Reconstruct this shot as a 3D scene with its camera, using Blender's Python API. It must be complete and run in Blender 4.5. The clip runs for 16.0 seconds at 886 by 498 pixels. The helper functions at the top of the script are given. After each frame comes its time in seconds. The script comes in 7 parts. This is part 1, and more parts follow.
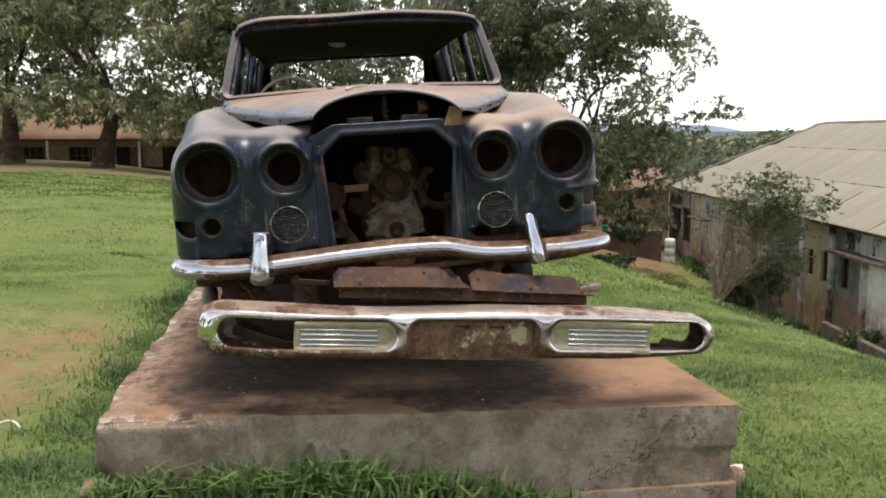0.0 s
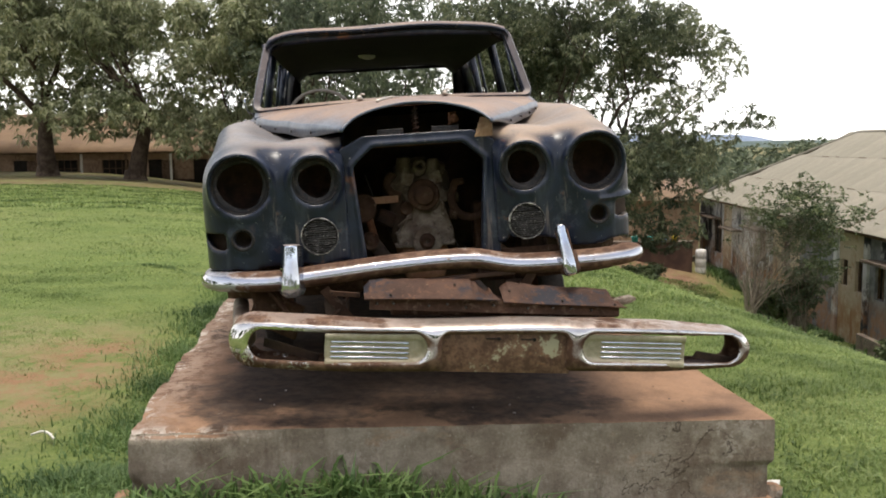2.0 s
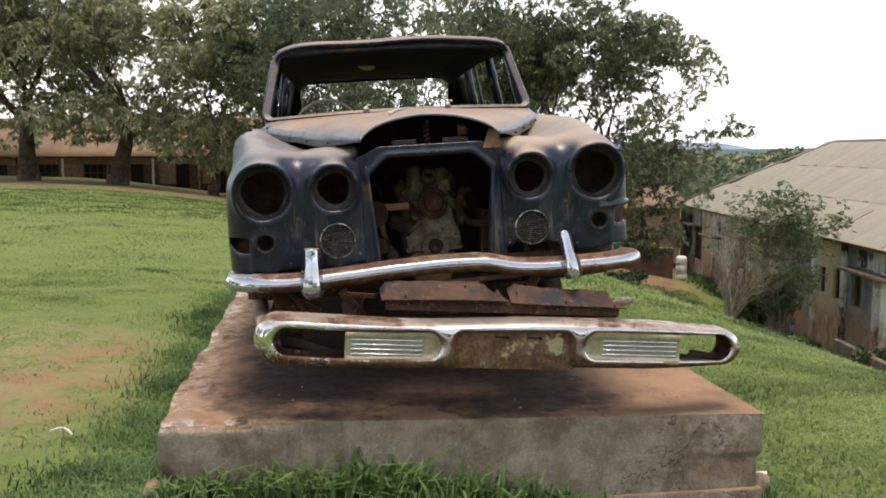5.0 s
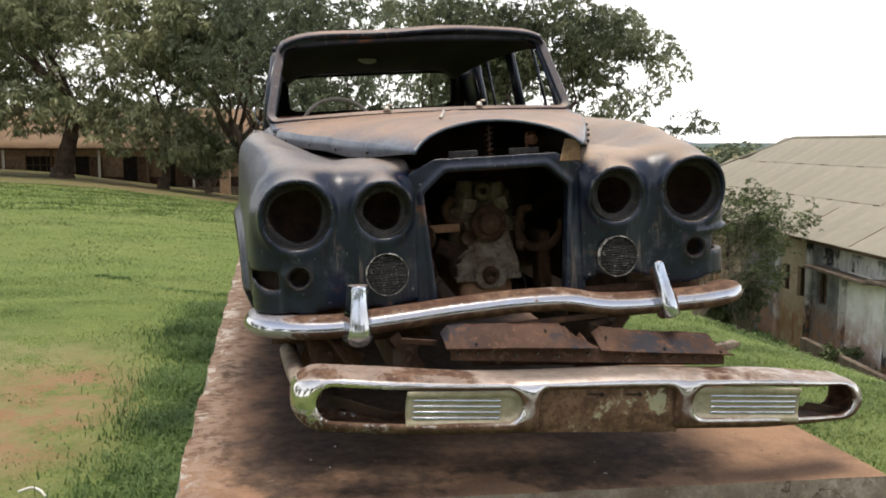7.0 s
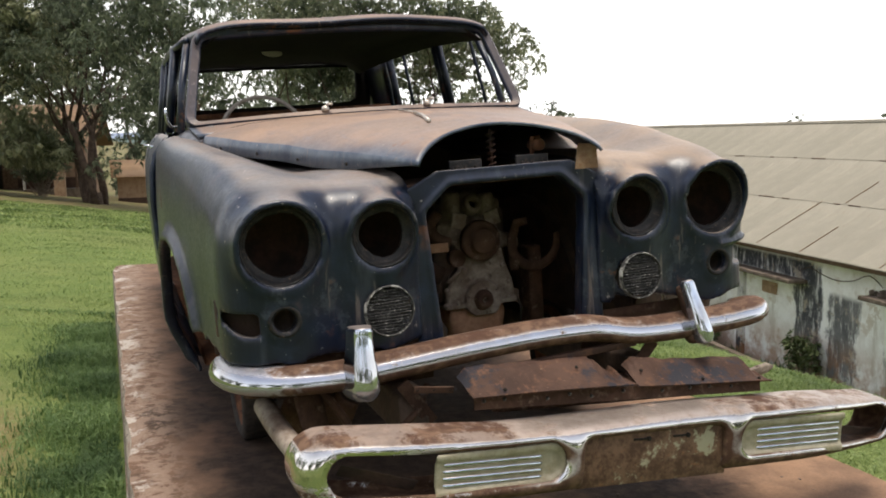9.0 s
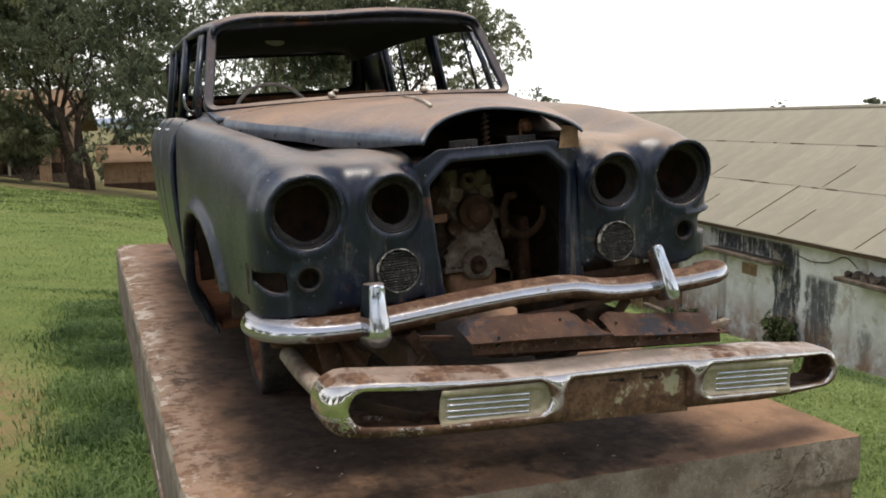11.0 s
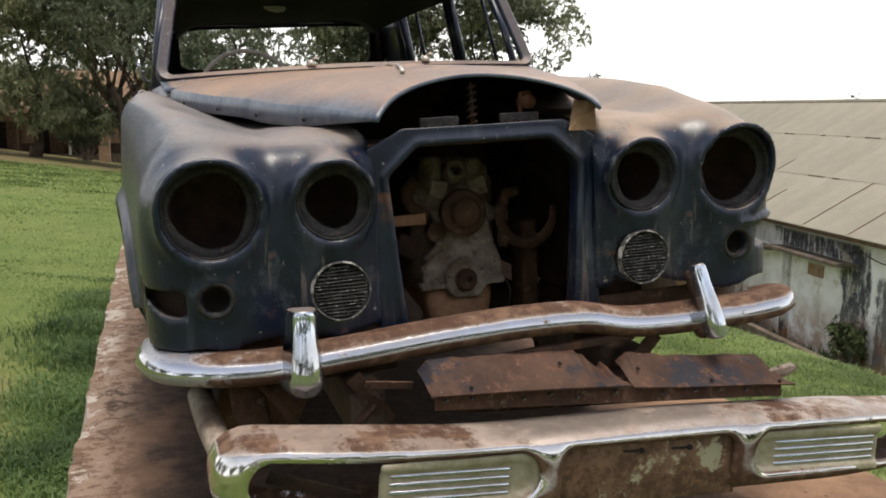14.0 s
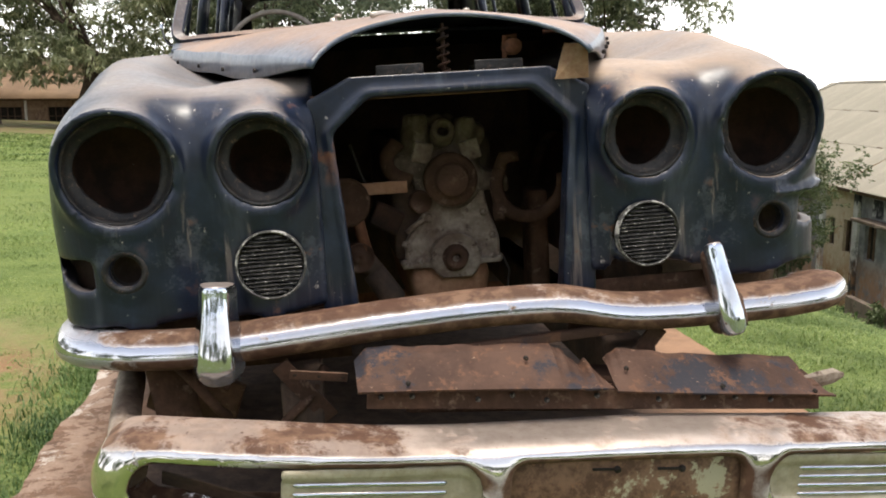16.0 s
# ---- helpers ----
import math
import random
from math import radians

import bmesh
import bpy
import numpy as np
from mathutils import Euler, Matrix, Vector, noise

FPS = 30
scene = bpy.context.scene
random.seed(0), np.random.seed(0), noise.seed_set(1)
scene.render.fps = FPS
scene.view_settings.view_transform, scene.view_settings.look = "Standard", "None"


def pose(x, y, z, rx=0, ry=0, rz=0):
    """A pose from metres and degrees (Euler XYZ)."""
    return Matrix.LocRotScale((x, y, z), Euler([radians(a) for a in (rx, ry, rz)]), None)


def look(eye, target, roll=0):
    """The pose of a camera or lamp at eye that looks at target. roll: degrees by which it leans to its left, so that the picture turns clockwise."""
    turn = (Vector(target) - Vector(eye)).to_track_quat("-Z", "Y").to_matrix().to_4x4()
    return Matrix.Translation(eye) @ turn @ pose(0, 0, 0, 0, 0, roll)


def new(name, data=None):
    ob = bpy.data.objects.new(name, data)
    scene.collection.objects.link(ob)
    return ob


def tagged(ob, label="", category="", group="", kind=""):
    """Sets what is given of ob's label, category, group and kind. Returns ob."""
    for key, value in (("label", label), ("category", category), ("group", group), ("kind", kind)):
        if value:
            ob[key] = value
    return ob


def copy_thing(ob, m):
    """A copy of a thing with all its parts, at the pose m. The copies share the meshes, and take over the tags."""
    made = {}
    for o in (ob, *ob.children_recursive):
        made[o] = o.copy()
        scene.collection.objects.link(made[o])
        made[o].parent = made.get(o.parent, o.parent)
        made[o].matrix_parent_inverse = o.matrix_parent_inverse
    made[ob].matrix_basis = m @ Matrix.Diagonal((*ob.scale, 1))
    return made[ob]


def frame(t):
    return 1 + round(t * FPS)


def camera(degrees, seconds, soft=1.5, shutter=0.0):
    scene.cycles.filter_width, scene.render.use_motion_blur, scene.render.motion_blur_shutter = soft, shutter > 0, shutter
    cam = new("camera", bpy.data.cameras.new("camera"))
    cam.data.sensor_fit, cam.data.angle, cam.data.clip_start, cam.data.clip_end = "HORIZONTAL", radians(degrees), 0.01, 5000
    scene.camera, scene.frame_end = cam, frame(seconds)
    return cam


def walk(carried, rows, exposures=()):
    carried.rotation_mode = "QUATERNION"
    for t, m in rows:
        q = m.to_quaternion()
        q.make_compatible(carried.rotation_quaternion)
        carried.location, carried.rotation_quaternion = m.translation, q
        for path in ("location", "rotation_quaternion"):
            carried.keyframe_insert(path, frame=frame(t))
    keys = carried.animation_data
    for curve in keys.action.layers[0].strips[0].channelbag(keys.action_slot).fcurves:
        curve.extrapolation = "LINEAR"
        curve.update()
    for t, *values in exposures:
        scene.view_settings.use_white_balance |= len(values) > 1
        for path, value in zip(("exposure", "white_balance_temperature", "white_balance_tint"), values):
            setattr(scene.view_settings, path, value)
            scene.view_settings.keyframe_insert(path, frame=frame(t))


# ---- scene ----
cam = camera(52.8, 16.0, 1.85)
PATH = [
    (0, (0.068, 0.027, 1.604), (0.266, 2.0, 1.347), -0.3),
    (0.5, (0.061, 0.038, 1.611), (0.228, 2.017, 1.376), -0.5),
    (1, (0.059, 0.063, 1.605), (0.206, 2.043, 1.361), -0.5),
    (1.5, (0.056, 0.054, 1.609), (0.195, 2.037, 1.385), -0.6),
    (2, (0.06, 0.05, 1.604), (0.195, 2.032, 1.372), -0.6),
    (2.5, (0.056, 0.031, 1.606), (0.205, 2.012, 1.37), -0.7),
    (3, (0.054, 0.036, 1.605), (0.207, 2.017, 1.371), -0.7),
    (5.3, (-0.179, -0.199, 1.635), (0.013, 1.78, 1.421), -0.0),
    (5.5, (-0.245, -0.114, 1.65), (-0.034, 1.863, 1.438), -0.1),
    (6, (-0.389, 0.055, 1.694), (-0.162, 2.029, 1.461), -0.7),
    (6.5, (-0.453, 0.342, 1.686), (-0.184, 2.31, 1.455), 0.6),
    (7, (-0.502, 0.62, 1.707), (-0.211, 2.584, 1.472), 0.1),
    (7.5, (-0.646, 0.863, 1.727), (-0.212, 2.798, 1.47), -0.3),
    (8, (-0.777, 1.015, 1.744), (-0.281, 2.93, 1.452), -1.6),
    (8.5, (-0.839, 1.194, 1.74), (-0.281, 3.094, 1.461), -0.6),
    (9, (-0.93, 1.278, 1.762), (-0.31, 3.163, 1.509), -0.8),
    (11.3, (-1.131, 0.828, 1.753), (-0.478, 2.696, 1.466), -0.9),
    (11.5, (-1.129, 0.815, 1.757), (-0.473, 2.682, 1.47), -1.0),
    (12, (-1.112, 0.829, 1.756), (-0.451, 2.693, 1.459), -0.9),
    (12.5, (-1.062, 0.904, 1.754), (-0.402, 2.765, 1.44), -0.8),
    (13, (-0.965, 1.168, 1.744), (-0.317, 3.034, 1.434), -1.3),
    (13.5, (-0.831, 1.387, 1.725), (-0.217, 3.259, 1.379), -2.2),
    (14, (-0.585, 1.616, 1.702), (-0.06, 3.521, 1.391), 0.2),
    (14.5, (-0.38, 1.836, 1.648), (0.089, 3.751, 1.311), -0.6),
    (15, (-0.232, 1.948, 1.636), (0.148, 3.89, 1.345), -0.9),
    (15.5, (-0.103, 1.927, 1.614), (0.165, 3.884, 1.302), 0.2),
    (16, (-0.041, 1.895, 1.606), (0.177, 3.853, 1.262), -0.2),
]
walk(cam, [(t, look(eye, target, roll)) for t, eye, target, roll in PATH],
     exposures=[(0, 0.52), (3, 0.52), (7, 0.46), (9, 0.42), (12.5, 0.12), (14.5, 0.46), (16, 0.84)])

# ---- world, sun and exposure ----
world = bpy.data.worlds.new("hazy_sky")
scene.world = world
world.use_nodes = True
wt = world.node_tree
wt.nodes.clear()
sky = wt.nodes.new("ShaderNodeTexSky")
sky.sky_type = "NISHITA"
sky.sun_disc = False
sky.sun_elevation, sky.sun_rotation = radians(83), radians(190)
sky.dust_density, sky.air_density = 4.0, 1.0
haze = wt.nodes.new("ShaderNodeMix")
haze.data_type = "RGBA"
haze.inputs[7].default_value = (13.5, 13.3, 13.0, 1)
# haze is thick near the horizon and thins out overhead
way = wt.nodes.new("ShaderNodeTexCoord")
split = wt.nodes.new("ShaderNodeSeparateXYZ")
wt.links.new(way.outputs["Generated"], split.inputs[0])
thin = wt.nodes.new("ShaderNodeMapRange")
for k, v in enumerate((0.03, 0.80, 0.88, 0.05)):
    thin.inputs[k + 1].default_value = v
wt.links.new(split.outputs[2], thin.inputs[0])
wt.links.new(thin.outputs[0], haze.inputs[0])
wt.links.new(sky.outputs[0], haze.inputs[6])
bg = wt.nodes.new("ShaderNodeBackground")
bg.inputs[1].default_value = 0.12
wt.links.new(haze.outputs[2], bg.inputs[0])
wo = wt.nodes.new("ShaderNodeOutputWorld")
wt.links.new(bg.outputs[0], wo.inputs[0])

sun_data = bpy.data.lights.new("sun", "SUN")
sun_data.energy, sun_data.angle, sun_data.color = 2.8, radians(25), (1.0, 0.93, 0.82)
sun = new("sun", sun_data)
sun.matrix_world = look((-0.5, -3, 25), (0, 0, 0))


# ---- material helpers ----
class Nodes:
    """A node material being wired up."""

    def __init__(self, name, rough=0.7, metal=0.0):
        self.mat = bpy.data.materials.new(name)
        self.mat.use_nodes = True
        self.t = self.mat.node_tree
        self.b = self.t.nodes["Principled BSDF"]
        self.b.inputs["Roughness"].default_value = rough
        self.b.inputs["Metallic"].default_value = metal
        self.b.inputs["Specular IOR Level"].default_value = 0.22
        self.co = self.t.nodes.new("ShaderNodeTexCoord").outputs["Object"]
        self.geo = self.t.nodes.new("ShaderNodeNewGeometry")

    def link(self, a, b):
        self.t.links.new(a, b)

    def put(self, socket, value):
        if hasattr(value, "is_output"):
            self.link(value, socket)
        else:
            socket.default_value = value

    def noise(self, scale, detail=4, rough=0.6, stretch=None, dist=0.0):
        n = self.t.nodes.new("ShaderNodeTexNoise")
        n.inputs["Scale"].default_value = scale
        n.inputs["Detail"].default_value = detail
        n.inputs["Roughness"].default_value = rough
        n.inputs["Distortion"].default_value = dist
        co = self.co
        if stretch:
            m = self.t.nodes.new("ShaderNodeMapping")
            m.inputs["Scale"].default_value = stretch
            self.link(self.co, m.inputs["Vector"])
            co = m.outputs[0]
        self.link(co, n.inputs["Vector"])
        return n.outputs["Fac"]

    def step(self, v, lo, hi, a=0.0, b=1.0):
        m = self.t.nodes.new("ShaderNodeMapRange")
        m.interpolation_type = "SMOOTHSTEP"
        for i, x in enumerate((v, lo, hi, a, b)):
            self.put(m.inputs[i], x)
        return m.outputs[0]

    def math(self, op, a, b=0.0):
        m = self.t.nodes.new("ShaderNodeMath")
        m.operation = op
        m.use_clamp = op in ("ADD", "SUBTRACT", "MULTIPLY")
        self.put(m.inputs[0], a)
        self.put(m.inputs[1], b)
        return m.outputs[0]

    def mix(self, f, a, b):
        m = self.t.nodes.new("ShaderNodeMix")
        m.data_type = "RGBA"
        self.put(m.inputs[0], f)
        self.put(m.inputs[6], (*a, 1) if isinstance(a, tuple) else a)
        self.put(m.inputs[7], (*b, 1) if isinstance(b, tuple) else b)
        return m.outputs[2]

    def up(self):
        s = self.t.nodes.new("ShaderNodeSeparateXYZ")
        self.link(self.geo.outputs["Normal"], s.inputs[0])
        return s.outputs[2]

    def xyz(self):
        s = self.t.nodes.new("ShaderNodeSeparateXYZ")
        self.link(self.co, s.inputs[0])
        return s.outputs

    def rand(self):
        return self.t.nodes.new("ShaderNodeObjectInfo").outputs["Random"]

    def bump(self, h, strength=0.3, dist=0.01):
        n = self.t.nodes.new("ShaderNodeBump")
        n.inputs["Strength"].default_value = strength
        n.inputs["Distance"].default_value = dist
        self.link(h, n.inputs["Height"])
        self.link(n.outputs[0], self.b.inputs["Normal"])

    def done(self, colour, rough=None, metal=None):
        self.put(self.b.inputs["Base Color"], (*colour, 1) if isinstance(colour, tuple) else colour)
        if rough is not None:
            self.put(self.b.inputs["Roughness"], rough)
        if metal is not None:
            self.put(self.b.inputs["Metallic"], metal)
        return self.mat


def two_tone(name, a, b, scale, rough=0.8, lo=0.35, hi=0.65, fine=60.0, bump=0.3, dist=0.01, metal=0.0, c=None):
    n = Nodes(name, rough, metal)
    big = n.noise(scale, 6, 0.65)
    small = n.noise(fine, 3)
    col = n.mix(n.step(big, lo, hi), a, b)
    if c:
        col = n.mix(n.step(n.noise(scale * 3.1, 5, 0.7), 0.55, 0.7), col, c)
    col = n.mix(n.step(small, 0.3, 0.75, 0.0, 0.35), col, tuple(0.55 * v for v in a))
    n.bump(small, bump, dist)
    return n.done(col)


RUST = (0.15, 0.062, 0.030)


def car_paint(name, dust=1.0, rust=0.56, flat=0.60, tan=(0.40, 0.29, 0.20), grey=(0.29, 0.235, 0.195), deep=(0.006, 0.010, 0.024), worn=(0.012, 0.021, 0.047)):
    n = Nodes(name)
    big, mid, fine = n.noise(1.6, 5), n.noise(9, 6, 0.7), n.noise(70, 3)
    streak = n.noise(7, 4, 0.6, (2.2, 2.2, 0.25))
    col = n.mix(n.step(mid, 0.35, 0.7), deep, worn)
    col = n.mix(n.step(streak, 0.53, 0.72, 0, 0.40), col, (0.062, 0.070, 0.090))
    scuff = n.math("MULTIPLY", n.step(n.noise(3.3, 8, 0.78), 0.575, 0.60), n.step(n.noise(17, 5, 0.7), 0.40, 0.55))
    col = n.mix(n.math("MULTIPLY", scuff, 0.35), col, (0.085, 0.095, 0.115))
    drip = n.noise(26, 5, 0.65, (1.6, 1.6, 0.09))
    col = n.mix(n.math("MULTIPLY", n.step(drip, 0.56, 0.66, 0, 0.7), n.step(big, 0.40, 0.60)), col, (0.17, 0.14, 0.125))
    col = n.mix(n.step(n.noise(4.5, 6, 0.75), 0.54, 0.70, 0, 0.45), col, (0.024, 0.036, 0.066))
    rusty = n.math("MULTIPLY", n.step(mid, rust, rust + 0.10), n.step(big, 0.45, 0.62))
    col = n.mix(rusty, col, RUST)
    chips = n.step(n.noise(34, 5, 0.7), 0.665, 0.69)
    col = n.mix(n.math("MULTIPLY", chips, 0.8), col, (0.36, 0.33, 0.30))
    dusty = n.math("MULTIPLY", n.step(n.up(), flat, 0.97), n.step(n.noise(1.9, 5, 0.6), 0.25, 0.70, 0.62 * dust, dust))
    rub = n.step(n.noise(13, 6, 0.75, (1, 0.35, 1)), 0.52, 0.72, 0, 0.45)
    dusty = n.math("SUBTRACT", dusty, n.math("MULTIPLY", rub, dusty))
    col = n.mix(dusty, col, n.mix(n.step(n.noise(3.0, 6, 0.7), 0.36, 0.64), tan, grey))
    r = n.math("ADD", n.step(n.math("ADD", rusty, dusty), 0.0, 0.8, 0.28, 0.46), n.step(fine, 0.3, 0.7, 0.0, 0.10))
    dent = n.noise(3.2, 2, 0.4)
    n.bump(n.math("ADD", n.math("MULTIPLY", dent, 1.0), n.math("ADD", n.math("MULTIPLY", mid, 0.15), n.math("MULTIPLY", fine, 0.02))), 0.24, 0.030)
    n.b.inputs["Specular IOR Level"].default_value = 0.42
    return n.done(col, r)


def chrome(name, rust, patch=0.36, tint=(0.49, 0.51, 0.56), bare=False, dull=1.0, clean=False, size=5.5):
    """Old chrome: bright metal, pitted; upper faces tarnished with rust patches, under faces brown."""
    n = Nodes(name)
    mid, fine = n.noise(11, 6, 0.72), n.noise(85, 4, 0.7)
    wob = n.t.nodes.new("ShaderNodeMath")
    wob.operation = "MULTIPLY_ADD"
    n.link(n.noise(40, 6, 0.8), wob.inputs[0])
    wob.inputs[1].default_value = 0.24
    n.link(n.up(), wob.inputs[2])
    top = n.step(wob.outputs[0], 0.68, 0.93)
    # under faces: brown tarnish with the ground's reflection painted in
    low = n.step(wob.outputs[0], 0.35, 0.02, 0.0, dull)
    rot = n.math("ADD", n.math("MULTIPLY", top, n.step(n.noise(size, 8, 0.76), patch - 0.02, patch + 0.13)), low)
    if clean:
        # the bar's wrapped end has kept its plating on top
        kept = n.step(n.math("ADD", n.xyz()[0], n.step(mid, 0.3, 0.7, 0.9, 1.05)), 0.07, 0.20)
        top = n.math("MULTIPLY", top, kept)
        rot = n.math("MULTIPLY", rot, n.step(kept, 0.0, 1.0, 0.35, 1.0))
    if bare:
        x, y, z = n.xyz()
        mask = n.math("MULTIPLY", n.math("MULTIPLY", n.step(x, -0.29, -0.25), n.step(x, 0.30, 0.26)), n.step(z, 0.066, 0.046))
        rot = n.math("ADD", rot, mask)
        # brown inside the slots
        depth_ = n.math("MULTIPLY_ADD", n.math("POWER", n.math("ABSOLUTE", x), 4.0), -0.055)
        n.link(y, depth_.node.inputs[2])
        deep_ = n.step(depth_, -0.012, 0.004)
        rot = n.math("ADD", rot, n.math("MULTIPLY", deep_, n.step(n.math("ABSOLUTE", z), 0.085, 0.070)))
        # one end has kept its plating, with scaly rust along its lower edge
        face = n.math("MULTIPLY", n.step(x, -0.68, -0.92), n.step(top, 0.6, 0.1))
        rot = n.math("SUBTRACT", rot, n.math("MULTIPLY", rot, face))
        rot = n.math("ADD", rot, n.math("MULTIPLY", n.math("MULTIPLY", top, n.step(x, -0.35, -0.62)), 0.6))
        rot = n.math("ADD", rot, n.math("MULTIPLY", n.math("MULTIPLY", n.step(x, -0.45, -0.75), n.step(z, -0.02, -0.06)), n.step(n.noise(60, 5, 0.8), 0.44, 0.52)))
        rot = n.math("ADD", rot, n.math("MULTIPLY", n.step(z, -0.048, -0.075), n.step(n.noise(10, 6, 0.75), 0.40, 0.52)))
    spots = n.step(mid, rust, rust + 0.07)
    pits = n.step(fine, 0.66, 0.72, 0, 0.8)
    f = n.math("ADD", n.math("ADD", rot, spots), pits)
    brown = n.mix(n.step(n.noise(26, 4), 0.4, 0.65), (0.074, 0.040, 0.026), (0.150, 0.090, 0.058))
    brown = n.mix(n.step(n.noise(4.5, 6, 0.7), 0.52, 0.60, 0, 0.7), brown, (0.060, 0.028, 0.017))
    bright = n.mix(n.step(n.noise(5, 4), 0.4, 0.7, 0.0, 0.7), tint, (0.46, 0.44, 0.42))
    bright = n.mix(n.math("MULTIPLY", top, 0.8), bright, n.mix(n.step(n.noise(14, 5, 0.7), 0.35, 0.65), (0.34, 0.265, 0.215), (0.215, 0.150, 0.110)))
    col = n.mix(f, bright, brown)
    n.bump(n.math("ADD", n.math("MULTIPLY", mid, 0.5), n.math("MULTIPLY", f, 0.3)), 0.12, 0.01)
    return n.done(col, n.step(n.math("ADD", n.math("MULTIPLY", top, 0.45), f), 0, 1, 0.10, 0.8), n.step(n.math("ADD", n.math("MULTIPLY", top, 0.3), f), 0, 0.8, 1.0, 0.0))


# wing-top tones mix tan dust with a painted-in grey sky sheen
M_PAINT = car_paint("weathered_navy_paint", 0.60, 0.56, 0.76, (0.37, 0.295, 0.235), (0.31, 0.285, 0.265), (0.005, 0.008, 0.018), (0.010, 0.017, 0.037))
M_PAINT_TAN = car_paint("navy_paint_under_tan_dust", 0.86, 0.55, 0.62, (0.40, 0.29, 0.20), (0.32, 0.25, 0.19), (0.005, 0.008, 0.018), (0.010, 0.017, 0.037))
M_BONNET = car_paint("dusty_bonnet_paint", 1.0, 0.62, 0.68, (0.31, 0.205, 0.14), (0.235, 0.165, 0.12), (0.030, 0.045, 0.075), (0.115, 0.135, 0.165))
M_FRAME = car_paint("dusty_frame_paint", 0.9, 0.56, 0.10, (0.30, 0.21, 0.15), (0.22, 0.165, 0.13))
M_ROOFTOP = car_paint("dusty_roof_paint", 1.0, 0.6, 0.25, (0.27, 0.18, 0.13), (0.20, 0.145, 0.115))
M_RUST = two_tone("rusted_steel", (0.085, 0.036, 0.020), (0.19, 0.085, 0.045), 9, 0.85, c=(0.035, 0.024, 0.022))
M_DARK = two_tone("dark_inner_steel", (0.060, 0.046, 0.038), (0.115, 0.076, 0.056), 7, 0.95)
M_CHROME = chrome("worn_chrome", 0.64, 0.34, clean=True)
M_OVER = chrome("bright_chrome", 0.74, 0.55, (0.54, 0.60, 0.69), dull=0.2)
M_LOW = chrome("flaking_chrome", 0.62, 0.51, (0.66, 0.645, 0.63), True, 1.0, size=3.6)
M_RIB = two_tone("pale_green_plating", (0.31, 0.275, 0.19), (0.40, 0.36, 0.27), 16, 0.4, metal=0.1, bump=0.1, c=(0.30, 0.24, 0.15))
M_ALLOY = two_tone("grimy_alloy", (0.14, 0.098, 0.072), (0.31, 0.262, 0.215), 10, 0.6, c=(0.075, 0.045, 0.032))
M_GRIME = two_tone("oily_alloy", (0.085, 0.060, 0.047), (0.200, 0.158, 0.124), 12, 0.6, c=(0.24, 0.20, 0.16))
M_PAN = two_tone("rusted_sump", (0.27, 0.135, 0.078), (0.38, 0.22, 0.14), 11, 0.75)
M_TAB = two_tone("ochre_rust", (0.33, 0.20, 0.11), (0.46, 0.33, 0.20), 18, 0.8)
M_RUBBER = two_tone("old_black_rubber", (0.02, 0.018, 0.017), (0.05, 0.04, 0.035), 20, 0.8)
M_RING = two_tone("chipped_lamp_ring", (0.010, 0.011, 0.013), (0.028, 0.025, 0.024), 25, 0.5, c=(0.13, 0.085, 0.06))
M_CROSS = two_tone("dark_rusted_steel", (0.05, 0.028, 0.019), (0.10, 0.055, 0.036), 8, 0.9, c=(0.17, 0.12, 0.09))
M_VENT = two_tone("chipped_dark_vent", (0.016, 0.016, 0.017), (0.08, 0.076, 0.072), 30, 0.5, c=(0.58, 0.56, 0.52))
M_PALEMETAL = two_tone("pale_scuffed_metal", (0.45, 0.40, 0.35), (0.6, 0.57, 0.52), 30, 0.4, metal=0.6)


def valance_material():
    n = Nodes("rust_with_navy_remains", 0.75)
    mid, fine = n.noise(6, 6, 0.7), n.noise(60, 4, 0.7)
    col = n.mix(n.step(mid, 0.35, 0.65), (0.038, 0.020, 0.014), (0.074, 0.040, 0.027))
    col = n.mix(n.step(n.noise(3.4, 7, 0.78, (1, 1, 0.7)), 0.49, 0.56, 0, 0.85), col, (0.016, 0.019, 0.027))
    col = n.mix(n.step(n.noise(22, 6, 0.75), 0.55, 0.62, 0, 0.8), col, (0.105, 0.052, 0.030))
    col = n.mix(n.step(fine, 0.66, 0.72), col, (0.24, 0.16, 0.11))
    n.bump(mid, 0.4, 0.02)
    return n.done(col)


M_VALANCE = valance_material()


def plate_material():
    n = Nodes("peeling_green_paint_on_rust", 0.6)
    x, y, z = n.xyz()
    rusty = n.mix(n.step(n.noise(17, 6, 0.75), 0.40, 0.60), (0.070, 0.038, 0.024), (0.155, 0.092, 0.058))
    col = n.mix(n.step(n.noise(7.5, 7, 0.75), 0.555, 0.61), rusty, (0.30, 0.28, 0.19))
    col = n.mix(n.step(n.noise(40, 4), 0.6, 0.7), col, (0.17, 0.09, 0.05))
    n.bump(n.noise(25, 5), 0.3, 0.01)
    return n.done(col)


M_PLATE = plate_material()


